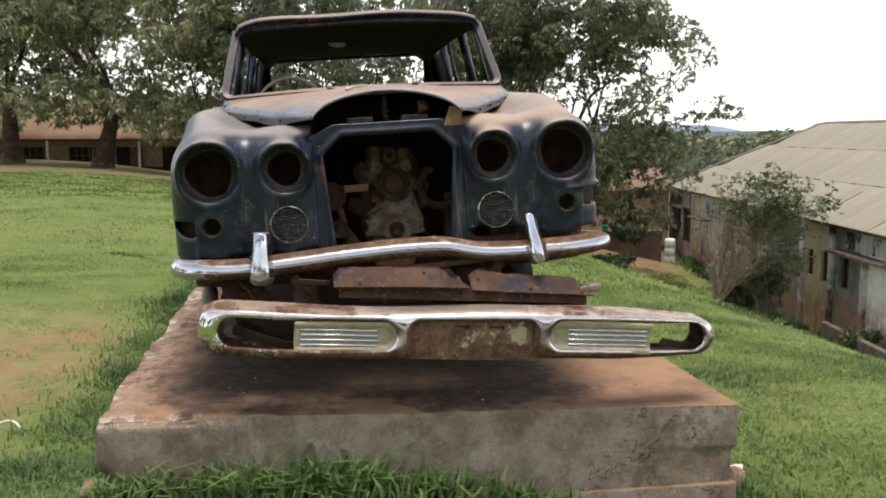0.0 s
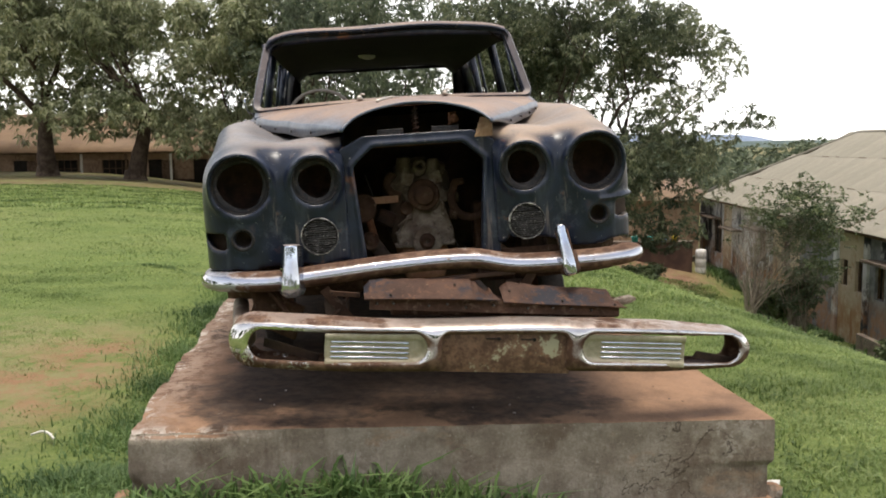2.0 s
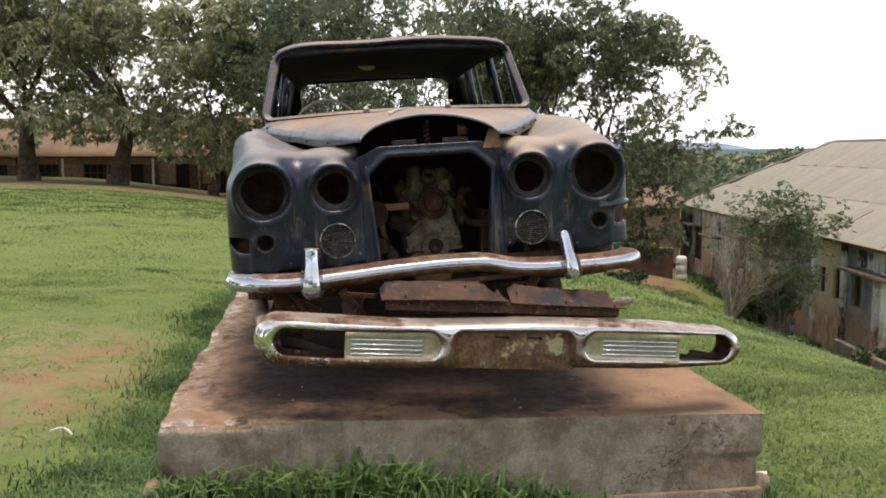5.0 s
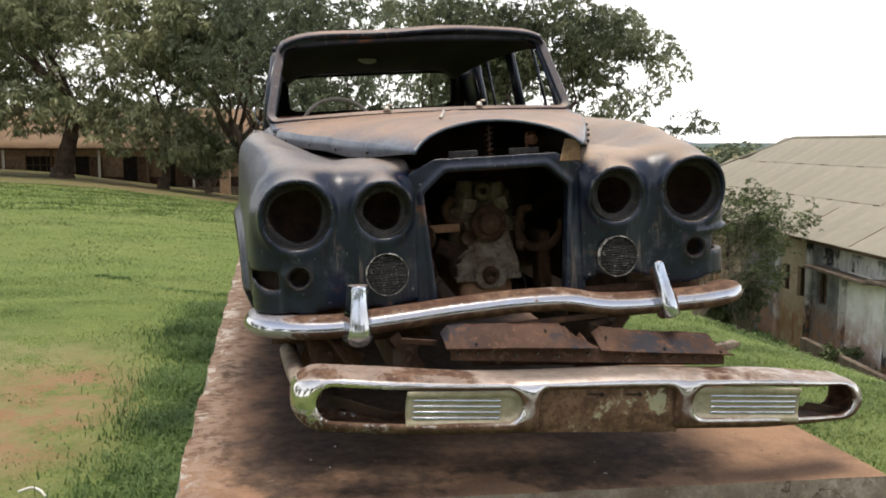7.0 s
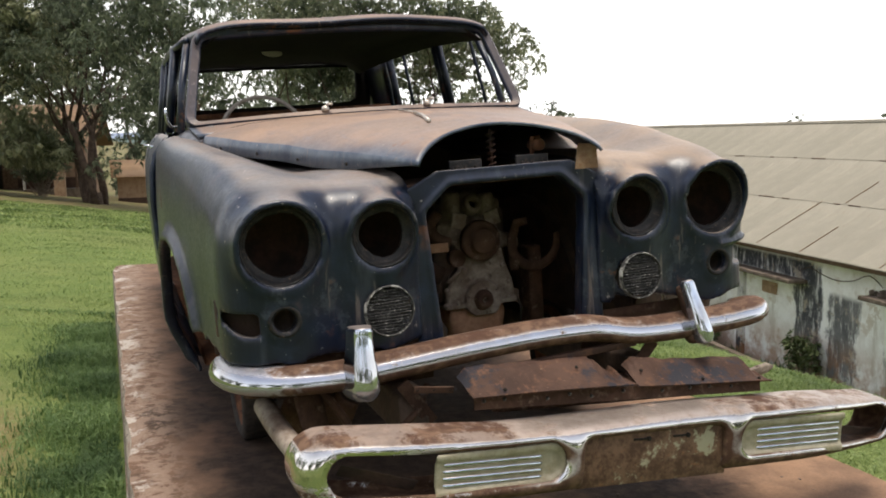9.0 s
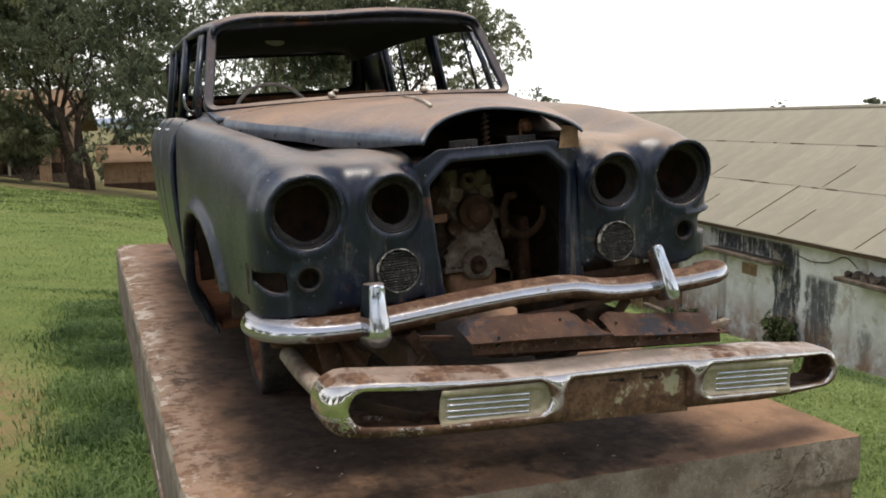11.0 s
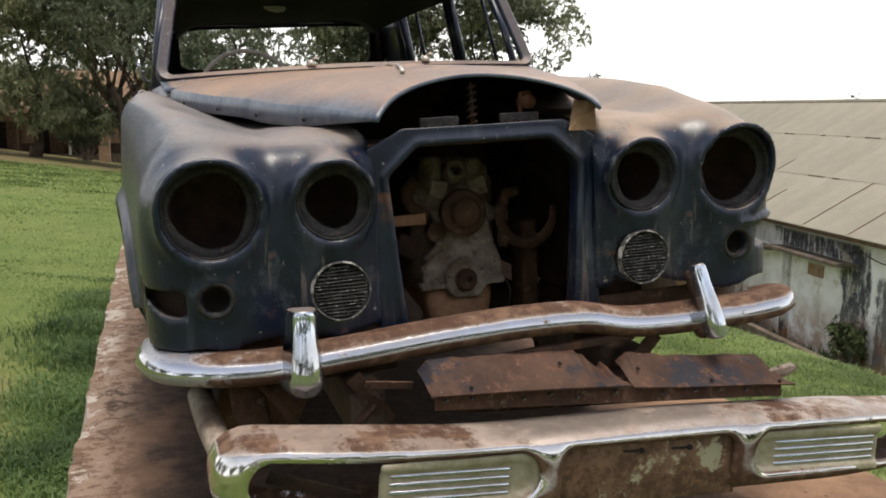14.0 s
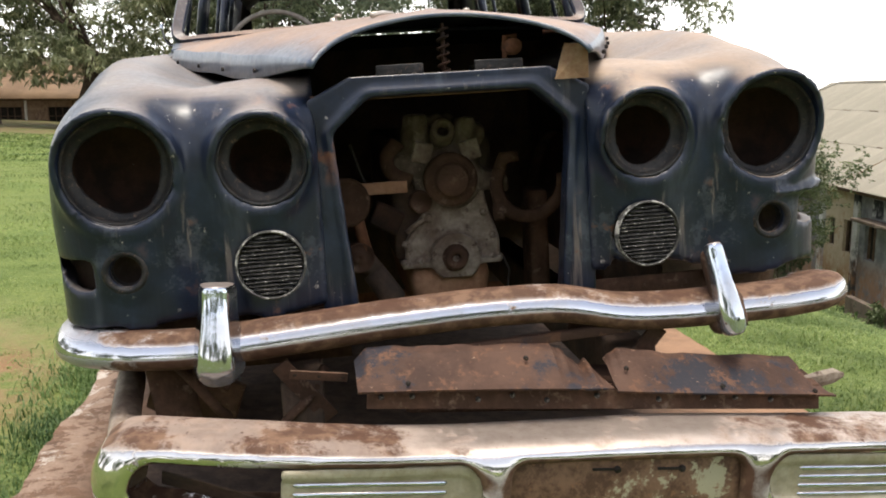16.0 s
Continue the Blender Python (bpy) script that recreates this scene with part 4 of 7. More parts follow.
for s in (-1, 1):
    for k in range(4):
        p = Vector(bonnet_xyz(s * 1.0, 0.22 + k * 0.19)) + Vector((s * 0.004, 0, 0.020))
        part("edge_clip", boxed((-0.004, -0.008, -0.006), (0.004, 0.008, 0.006), 0.002), M_RING, car, "", Matrix.Translation(p))
bm = bmesh.new()
tube(bm, [(-0.158, 0.36, 1.372), (-0.112, 0.56, 1.393), (-0.06, 0.82, 1.411)], [0.008, 0.007, 0.006], 8)
tube(bm, [(-0.06, 0.82, 1.411), (-0.02, 1.05, 1.421), (0.02, 1.28, 1.427)], 0.004, 6)
part("bonnet_trim", bm, M_PALEMETAL, car, "short loose strip of pale metal trim")


# body sides, doors and rear
SECTION = [(0.84, 0.20), (0.93, 0.26), (0.985, 0.40), (1.015, 0.62), (1.030, 0.85), (1.032, 1.05), (1.020, 1.20), (0.995, 1.29), (0.955, 1.345), (0.915, 1.385)]


def side_sheet(name, y0, y1, side, bottom=0):
    ys = np.linspace(y0, y1, 10)
    sec = SECTION[bottom:]
    def fn(j, y):
        x, z = sec[j]
        x = x + 0.055 * (1 - sstep(y, 2.4, 4.6)) - 0.05 * sstep(y, 4.2, 5.8) + 0.004 * math.sin(5 * y + 3 * z)
        z = z + 0.012 * sstep(y, 1.9, 3.0) - 0.04 * sstep(y, 4.4, 5.8)
        return (side * x, y, z)
    return grid_mesh(name, lambda j, y: fn(int(j), y), list(range(len(sec))), ys if side < 0 else ys[::-1], M_PAINT, 0.025)


for s in (-1, 1):
    door = part("front_door", side_sheet("front_door", 2.03, 2.93, s), None, car, "navy door shell with creased skin")
    door2 = part("rear_door", side_sheet("rear_door", 2.95, 4.02, s), None, car, "navy rear door shell")
    part("rear_wing", side_sheet("rear_wing", 4.04, 5.75, s, 2), None, car)
    for d, y in ((door, 2.75), (door2, 3.85)):
        bm = bmesh.new()
        tube(bm, [(s * 0.985, y - 0.10, 1.318), (s * 1.025, y - 0.09, 1.325), (s * 1.03, y + 0.05, 1.325), (s * 1.0, y + 0.10, 1.318)], [0.008, 0.011, 0.011, 0.008], 10)
        part("door_handle", bm, M_OVER, d, "bright chrome pull handle")
    bm = bmesh.new()
    # window frame bars of both doors
    for pts, r in (([(0.905, 2.05, 1.39), (0.872, 2.13, 1.62), (0.815, 2.22, 1.845)], 0.020), ([(0.908, 2.30, 1.40), (0.818, 2.33, 1.85)], 0.010), ([(0.915, 2.90, 1.40), (0.825, 2.90, 1.885)], 0.026), ([(0.915, 2.98, 1.40), (0.825, 2.98, 1.885)], 0.026), ([(0.912, 3.68, 1.40), (0.828, 3.66, 1.88)], 0.012), ([(0.905, 4.02, 1.39), (0.825, 4.00, 1.875)], 0.030), ([(0.82, 2.2, 1.862), (0.832, 3.0, 1.892), (0.832, 4.1, 1.88), (0.80, 4.6, 1.85)], 0.018)):
        tube(bm, [(s * x, y, z) for x, y, z in pts], r, 8)
    part("window_frame", bm, M_PAINT, car, "empty door-window frames, navy and rusty")
    # rear quarter panel beside the back window
    def quarter(u, v):
        y = 4.12 + 0.62 * v + 0.10 * (1 - u)
        return (s * (0.915 - 0.10 * u - 0.02 * v), y, 1.39 + 0.47 * u - 0.02 * v)
    part("rear_quarter", grid_mesh("rear_quarter", quarter, np.linspace(0, 1, 6), np.linspace(0, 1, 6), M_PAINT, 0.03), None, car)

# windscreen frame: pillars, header and sill as one ring
TL, TR, BL, BR = (-0.775, 2.045, 1.862), (0.775, 2.045, 1.862), (-0.872, 1.80, 1.425), (0.872, 1.80, 1.425)


def ring_pts():
    """The windscreen opening's middle line, with rounded corners, seen from the front."""
    out = []
    corners = [Vector(BL), Vector(TL), Vector(TR), Vector(BR)]
    for i, c in enumerate(corners):
        p, n = corners[i - 1], corners[(i + 1) % 4]
        a, b = c + (p - c).normalized() * 0.055, c + (n - c).normalized() * 0.055
        for t in (j / 6 for j in range(7)):
            out.append((1 - t) ** 2 * a + 2 * t * (1 - t) * c + t * t * b)
    dense = []
    for i, p in enumerate(out):
        n = out[(i + 1) % len(out)]
        k = max(1, int((n - p).length / 0.06))
        dense += [p.lerp(n, j / k) for j in range(k)]
    for p in dense:
        w = 1 - (p.x / 0.87) ** 2
        p.y -= 0.07 * w
        p.z += 0.028 * w if p.z > 1.6 else 0.020 * w
    return dense


def build_screen_frame():
    mid = ring_pts()
    bm = bmesh.new()
    n = len(mid)
    cen = Vector((0, 1.9, 1.66))
    rows = []
    for i, p in enumerate(mid):
        d = (mid[(i + 1) % n] - mid[i - 1]).normalized()
        back = Vector((0, 0.86, -0.50)).normalized()
        out = (p - cen)
        out -= d * out.dot(d)
        out.normalize()
        side = abs(out.x)
        w = 0.020 + 0.012 * side
        prof = [(-0.016, 0.030), (-0.020, 0.004), (-0.014, -0.004), (w * 0.7, -0.012), (w, 0.0), (w, 0.04), (0.0, 0.05)]
        rows.append([bm.verts.new(p + out * a + back * b) for a, b in prof])
    for i in range(n):
        r0, r1 = rows[i], rows[(i + 1) % n]
        for j in range(len(r0)):
            k = (j + 1) % len(r0)
            bm.faces.new((r0[j], r0[k], r1[k], r1[j]))
    part("windscreen_frame", bm, M_FRAME, car, "navy windscreen surround without glass", smooth=False)


build_screen_frame()


def roof_xyz(u, v):
    a = abs(u)
    y = 2.045 + 2.62 * v - 0.07 * (1 - a * a) * (1 - v) ** 3
    w = 0.795 + 0.045 * math.sin(math.pi * min(v * 1.1, 1)) - 0.03 * v
    z = 1.922 + 0.070 * math.sin(math.pi * min(0.12 + 0.80 * v, 1)) ** 0.9 - 0.012 * a * a - 0.050 * a ** 9
    if a > 0.97:
        z -= 0.03
    z += 0.006 * math.sin(6 * u + 5 * v)
    return (u * w, y - 0.070, z - 0.012 - 0.026 * max(0.0, 1 - v / 0.03) ** 2)


part("roof", grid_mesh("roof", roof_xyz, np.concatenate([[-1.0], np.linspace(-0.97, 0.97, 33), [1.0]]), np.concatenate([np.linspace(0, 0.05, 7), np.linspace(0.08, 1, 26)]), M_ROOFTOP, 0.014), None, car, "roof skin with tan dust over navy paint")
part("headlining", grid_mesh("headlining", lambda u, v: (roof_xyz(u, v)[0] * 0.97, roof_xyz(u, v)[1], roof_xyz(u, v)[2] - 0.045), np.linspace(-1, 1, 15), np.linspace(0.02, 1, 15), M_BAY, 0.008), None, car, "bare near-black underside of the roof")
# white and tilted forward to paint in a bright spot under the roof
part("ceiling_dish", lathe([(0.001, 0.0), (0.05, 0.004), (0.07, 0.016), (0.075, 0.03)], 20), M_WHITE, car, "pale dish painted white for a bright spot under the roof", pose(-0.11, 3.75, 1.895, 48, 8, 0) @ Matrix.Diagonal((1.0, 1.0, 0.4, 1)))


# back of the cabin with the rear window
def rear_panel():
    bm = bmesh.new()
    outer, inner = [], []
    for a in np.linspace(0, 2 * math.pi, 48, endpoint=False):
        c, s_ = math.cos(a), math.sin(a)
        q = 1 / (abs(c) ** 10 + abs(s_) ** 10) ** 0.1
        inner.append((0.722 * c * q, 0.147 * s_ * q + 1.705))
        outer.append((0.85 * c * q, 0.225 * s_ * q + 1.655))
    vo = [bm.verts.new((x, 4.66 - 0.25 * (z - 1.7), z)) for x, z in outer]
    vi = [bm.verts.new((x, 4.60 - 0.25 * (z - 1.7), z)) for x, z in inner]
    vb = [bm.verts.new((x, 4.68 - 0.25 * (z - 1.7), z)) for x, z in inner]
    n = len(vo)
    for i in range(n):
        j = (i + 1) % n
        bm.faces.new((vo[i], vo[j], vi[j], vi[i]))
        bm.faces.new((vi[i], vi[j], vb[j], vb[i]))
    bmesh.ops.solidify(bm, geom=bm.faces[:], thickness=0.01)
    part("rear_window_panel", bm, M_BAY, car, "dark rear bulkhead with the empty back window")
    part("boot", grid_mesh("boot", lambda u, v: (u * 0.93, 4.66 + 1.1 * v, 1.43 - 0.10 * v - 0.06 * u ** 4 - 0.35 * v ** 6), np.linspace(-1, 1, 20), np.linspace(0, 1, 12), M_PAINT, 0.015), None, car, "boot lid in dusty navy paint")
    part("tail_panel", boxed((-0.93, 5.70, 0.35), (0.93, 5.76, 1.02), 0.02), M_PAINT, car)
    part("floor_pan", boxed((-0.93, 1.75, 0.24), (0.93, 5.7, 0.30), 0.01), M_RUST, car, "rusty floor pan")
    part("bulkhead", boxed((-0.88, 1.70, 0.30), (0.88, 1.74, 1.36), 0.01), M_DARK, car, "dark steel bulkhead behind the engine")
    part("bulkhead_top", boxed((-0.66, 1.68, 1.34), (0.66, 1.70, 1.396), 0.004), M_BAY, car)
    part("rear_shelf", boxed((-0.88, 4.2, 1.48), (0.88, 4.66, 1.52), 0.01), M_RUST, car)
    part("division", boxed((-0.90, 3.02, 0.30), (0.90, 3.06, 1.36), 0.01), M_DARK, car)


rear_panel()
# cowl between bonnet and screen, dashboard
part("cowl", grid_mesh("cowl", lambda u, v: (u * (0.865 + 0.02 * v), 1.56 + 0.30 * v + 0.0 * u, 1.375 + 0.050 * v + 0.040 * (1 - u * u) * (0.9 + 0.1 * v) - 0.004), np.linspace(-1, 1, 31), np.linspace(0, 1, 6), M_BONNET, 0.012), None, car, "dusty cowl panel in front of the windscreen")
part("dashboard", boxed((-0.84, 1.86, 1.16), (0.84, 2.02, 1.405), 0.03), M_RUST, car, "bare rusty dashboard with cut openings")
for x in (-0.42, -0.30, -0.16):
    part("dash_slot", boxed((x - 0.05, 1.90, 1.403), (x + 0.05, 1.97, 1.408), 0.0), M_HOLE, car)
bm = bmesh.new()
R = 0.225
ring = [(R * math.cos(a), 0, R * math.sin(a)) for a in np.linspace(0, 2 * math.pi, 49)]
tube(bm, ring, 0.011, 10, False)
for a in (200, 270, 340):
    tube(bm, [(0, 0.02, 0), (R * math.cos(radians(a)), 0, R * math.sin(radians(a)))], 0.008, 6)
part("steering_wheel", bm, M_WHEEL, car, "thin-rimmed faded grey steering wheel", pose(-0.48, 2.08, 1.34, -20, 0, 0))
for x in (-0.22, 0.32):
    bm = bmesh.new()
    tube(bm, [(0, 0, 0), (0, 0, 0.025)], [0.022, 0.014], 12)
    tube(bm, [(0, 0, 0.022), (0.015, -0.02, 0.034), (0.03, -0.03, 0.03)], 0.006, 8)
    part("wiper_spindle", bm, M_PALEMETAL, car, "bare wiper spindle", pose(x, 1.735, 1.452))
# shoulders of the scuttle between windscreen, bonnet and wings
for s in (-1, 1):
    def shoulder(u, v):
        return (s * (0.775 + 0.185 * u), 1.52 + 0.56 * v, 1.366 + 0.066 * sstep(v, 0.0, 0.7) + 0.006 * (1 - u) - 0.085 * u ** 1.6)
    part("scuttle_shoulder", grid_mesh("scuttle_shoulder", shoulder, np.linspace(0, 1, 12), np.linspace(0, 1, 14) if s > 0 else np.linspace(1, 0, 14), M_PAINT, 0.012), None, car, "faded shoulder panel beside the windscreen")
# door mirror on the driver's side
bm = bmesh.new()
tube(bm, [(-0.90, 2.14, 1.43), (-0.94, 2.10, 1.42), (-0.965, 2.08, 1.45), (-0.97, 2.07, 1.49), (-0.965, 2.07, 1.52)], 0.008, 8)
part("door_mirror", bm, M_OVER, car, "bent chrome arm of the lost door mirror")

# upper bumper
BUMP = [(-0.969, 0.357, 0.612), (-0.996, 0.258, 0.612), (-0.993, 0.137, 0.612), (-0.945, 0.027, 0.612), (-0.841, -0.045, 0.610), (-0.702, -0.076, 0.606), (-0.452, -0.092, 0.620), (-0.192, -0.102, 0.638), (0.078, -0.109, 0.646), (0.218, -0.112, 0.640), (0.368, -0.111, 0.608), (0.508, -0.109, 0.598), (0.658, -0.112, 0.598), (0.808, -0.109, 0.600), (0.909, -0.091, 0.606), (0.965, -0.037, 0.612), (0.976, 0.033, 0.612)]


def smooth_path(pts, n):
    P = np.array(pts, float)
    d = np.r_[0, np.cumsum(np.linalg.norm(np.diff(P, axis=0), axis=1))]
    t = np.linspace(0, d[-1], n)
    i = np.clip(np.searchsorted(d, t, "right") - 1, 0, len(P) - 2)
    u = ((t - d[i]) / (d[i + 1] - d[i]))[:, None]
    g = np.gradient(P, d, axis=0)
    L = (d[i + 1] - d[i])[:, None]
    return (2 * u**3 - 3 * u**2 + 1) * P[i] + (u**3 - 2 * u**2 + u) * L * g[i] + (-2 * u**3 + 3 * u**2) * P[i + 1] + (u**3 - u**2) * L * g[i + 1]


def sweep(name, path, profile, material, ends=True):
    """A profile (out, up) carried along a level path; out is away from the car."""
    P = np.asarray(path)
    T = np.gradient(P, axis=0)
    T[:, 2] = 0
    T /= np.linalg.norm(T, axis=1, keepdims=True)
    out = np.stack([T[:, 1], -T[:, 0], 0 * T[:, 0]], -1)
    n, k = len(P), len(profile)
    V = []
    for i in range(n):
        e = min(i, n - 1 - i)
        sc = min(1.0, 0.25 + 0.75 * math.sqrt(min(e / 5, 1))) if ends else 1
        for a, b in profile:
            V.append(P[i] + out[i] * a * (0.4 + 0.6 * sc) + np.array((0, 0, b * sc)))
    V = np.array(V)
    idx = np.arange(n * k).reshape(n, k)
    nx = np.roll(idx, -1, axis=1)
    Q = np.stack([idx[:-1], nx[:-1], nx[1:], idx[1:]], -1).reshape(-1, 4)
    return mesh_from(name, V, Q, material)


prof = [(-0.118, 0.026), (-0.060, 0.040), (-0.020, 0.039), (0.004, 0.030), (0.020, 0.013), (0.028, -0.008), (0.025, -0.024), (0.010, -0.038), (-0.012, -0.046), (-0.04, -0.044), (-0.045, -0.036), (-0.012, -0.036), (0.010, -0.020), (0.016, -0.004), (0.010, 0.014), (-0.02, 0.026), (-0.118, 0.018)]
bumper = part("bumper", sweep("bumper", smooth_path(BUMP, 120), prof, M_CHROME), None, car, "bent chrome bumper bar, rusty along its top")


def overrider(flare, deep):
    def f(x, y, z):
        w = 0.021 + 0.008 * sstep(z, 0.07, -0.08) - 0.006 * sstep(z, -0.085, -0.118)
        dep = (0.050 + 0.030 * sstep(z, 0.10, -0.06) - 0.024 * sstep(z, -0.07, -0.12)) * deep
        wide = w + flare * np.maximum(y + dep, 0)
        d = smax(smax(np.abs(x) - wide, np.abs(z) - 0.114, 0.016), smax(-y - dep, y - 0.03, 0.01), 0.010)
        return smax(d, (-y * 0.9 + np.abs(x) * 0.55) - dep * 0.93, 0.008)
    return solid("overrider", f, (-0.08, -0.12, -0.15), (0.08, 0.06, 0.15), 0.005, M_OVER)


def overrider_back():
    """The brown pressed body behind the chrome face, with the pad that sits on the bar."""
    def f(x, y, z):
        body = smax(smax(np.abs(x) - 0.029, np.abs(z) - 0.104, 0.02), smax(-0.012 - y, y - 0.045, 0.01), 0.012)
        pad = smax(smax(np.abs(x) - 0.046, np.abs(z + 0.055) - 0.052, 0.03), smax(-0.004 - y, y - 0.06, 0.01), 0.02)
        return smin(body, pad, 0.01)
    return solid("overrider_back", f, (-0.08, -0.04, -0.15), (0.08, 0.10, 0.15), 0.006, M_CROSS)


ov_back = overrider_back()
for at_, flare, deep in ((pose(-0.594, -0.105, 0.650, -3, 4, 0) @ Matrix.Diagonal((1.22, 1.0, 1.0, 1.0)), 0.20, 1.0), (pose(0.606, -0.141, 0.652, -16, -11, -14), 0.04, 0.55)):
    guard = part("overrider", overrider(flare, deep), None, bumper, "upright bright chrome bumper guard", at_)
    part("back", ov_back, None, guard, "rusty brown body of the bumper guard", pose(0, 0.012 if deep == 1 else 0.030, 0))


# lower bumper with two long lamp slots
LOW = pose(0.268, -0.340, 0.286, 0, 6.6, 1.2)


def build_low_bumper():
    def stadium(x, z, cx, half, r):
        dx = np.maximum(np.abs(x - cx) - (half - r), 0)
        return np.sqrt(dx * dx + z * z) - r
    def f(x, y, z):
        bow = 0.09 * (np.abs(x) / 1.13) ** 4
        zc = 0.012 * np.sin(2.2 * x + 0.5)
        dent = 0.010 * wavy(x, 0 * y, 0 * z, 7.0, 2.0) * sstep(z, 0.0, 0.08)
        hh = 0.108 + dent - 0.022 * sstep(x, 0.6, 1.1)
        lenr = np.maximum(np.abs(x) - 1.03, 0)
        zz = (z - zc) / hh * 0.108
        yy = y - bow
        rnd = np.sqrt(zz ** 2 + lenr ** 2 + 1e-6) - 0.108
        d = smax(rnd, -yy - 0.055, 0.075)
        d = smax(d, yy - 0.13, 0.02)
        inner = np.maximum(d + 0.024, -yy - 0.022)
        d = np.maximum(d, -inner)
        for cx in (-0.685, 0.70):
            sl = stadium(x, z - zc - 0.002, cx, 0.358, 0.052)
            d = smax(d, -np.maximum(sl, y - 0.2), 0.036)
        plate = smax(np.abs(x - 0.005) - 0.265, -0.30 - z, 0.03)
        plate = smax(plate, z - zc - 0.062, 0.04)
        d = smax(d, -smax(plate, yy + 0.022, 0.03), 0.02)
        return d
    me = solid("lower_bumper", f, (-1.20, -0.09, -0.15), (1.20, 0.27, 0.15), 0.0085, M_LOW)
    low = part("lower_bumper", me, None, car, "sagging lower chrome bumper with two long lamp slots, flaking and rusty", LOW)
    plate = part("plate_panel", boxed((-0.275, -0.0275, -0.100), (0.285, -0.0235, 0.070), 0.001), M_PLATE, low, "recessed number-plate panel in peeling green paint and rust")
    for x in (-0.05, 0.10):
        bm = boxed((x - 0.028, -0.031, 0.040), (x + 0.028, -0.0265, 0.046), 0.001)
        tube(bm, [(x + 0.028, -0.033, 0.043), (x + 0.028, -0.026, 0.043)], 0.008, 10)
        part("keyhole_slot", bm, M_HOLE, plate)
    for cx, x0, x1 in ((-0.685, -0.742, -0.345), (0.70, 0.365, 0.795)):
        def tray(x, y, z):
            zc = 0.012 * np.sin(2.2 * x + 0.5)
            st = stadium(x, z - zc + 0.008, cx, 0.380, 0.068)
            dish = 0.010 * sstep(st, -0.016, -0.034)
            cut = np.where(cx < 0, x0 - x, x - x1)
            return np.maximum.reduce([st, np.abs(y + 0.022 - dish) - 0.006, cut])
        me = solid("lamp_insert", tray, (x0 - 0.03, -0.05, -0.10), (x1 + 0.03, 0.02, 0.10), 0.006, M_RIB)
        insert = part("lamp_insert", me, None, low, "ribbed pale insert in the lamp slot")
        for k in range(4):
            z = 0.024 - k * 0.021 + 0.012 * math.sin(2.2 * cx + 0.5)
            b2 = bmesh.new()
            e0, e1 = (x0 + 0.02, x1 - 0.045) if cx < 0 else (x0 + 0.05, x1 - 0.012)
            tube(b2, [(e0, -0.012, z), (e0 + 0.012, -0.018, z), (e1 - 0.012, -0.018, z), (e1, -0.012, z)], [0.003, 0.006, 0.006, 0.003], 8)
            part("rib", b2, M_OVER, insert)
    # brackets that carry the bumper
    bm = bmesh.new()
    box(bm, (-0.11, -0.002, -0.02), (0.11, 0.002, 0.02), 0.001, pose(0.98, 0.09, -0.045, 30, 10, 12))
    part("torn_backing", bm, M_DARK, low, "torn rusty backing plate seen through the slots", smooth=False)
    bm = bmesh.new()
    box(bm, (-0.12, -0.002, -0.03), (0.12, 0.002, 0.03), 0.001, pose(-0.88, 0.10, -0.05, 40, 14, -8))
    part("torn_backing", bm, M_DARK, low, "torn rusty backing plate seen through the slots", smooth=False)
    return low


build_low_bumper()


for s in (-1, 1):
    part("apron", grid_mesh("apron", lambda u, v: (s * (0.29 + 0.63 * u), 0.075 + 0.11 * u ** 5 + 0.05 * (1 - v), 0.50 + 0.150 * v), np.linspace(0, 1, 20), np.linspace(0, 1, 4), M_CROSS, 0.006), None, car, "rusty apron behind the bumper")


bm = bmesh.new()
tube(bm, smooth_path([(-0.80, -0.24, 0.405), (-0.83, -0.09, 0.425), (-0.85, 0.07, 0.448), (-0.862, 0.205, 0.472)], 14), [0.048, 0.044, 0.040, 0.037, 0.036, 0.036, 0.036, 0.036, 0.036, 0.036, 0.036, 0.036, 0.036, 0.036], 14)
part("bumper_arm", bm, M_ALLOY, car, "bent brown tubular arm of the lower bumper")


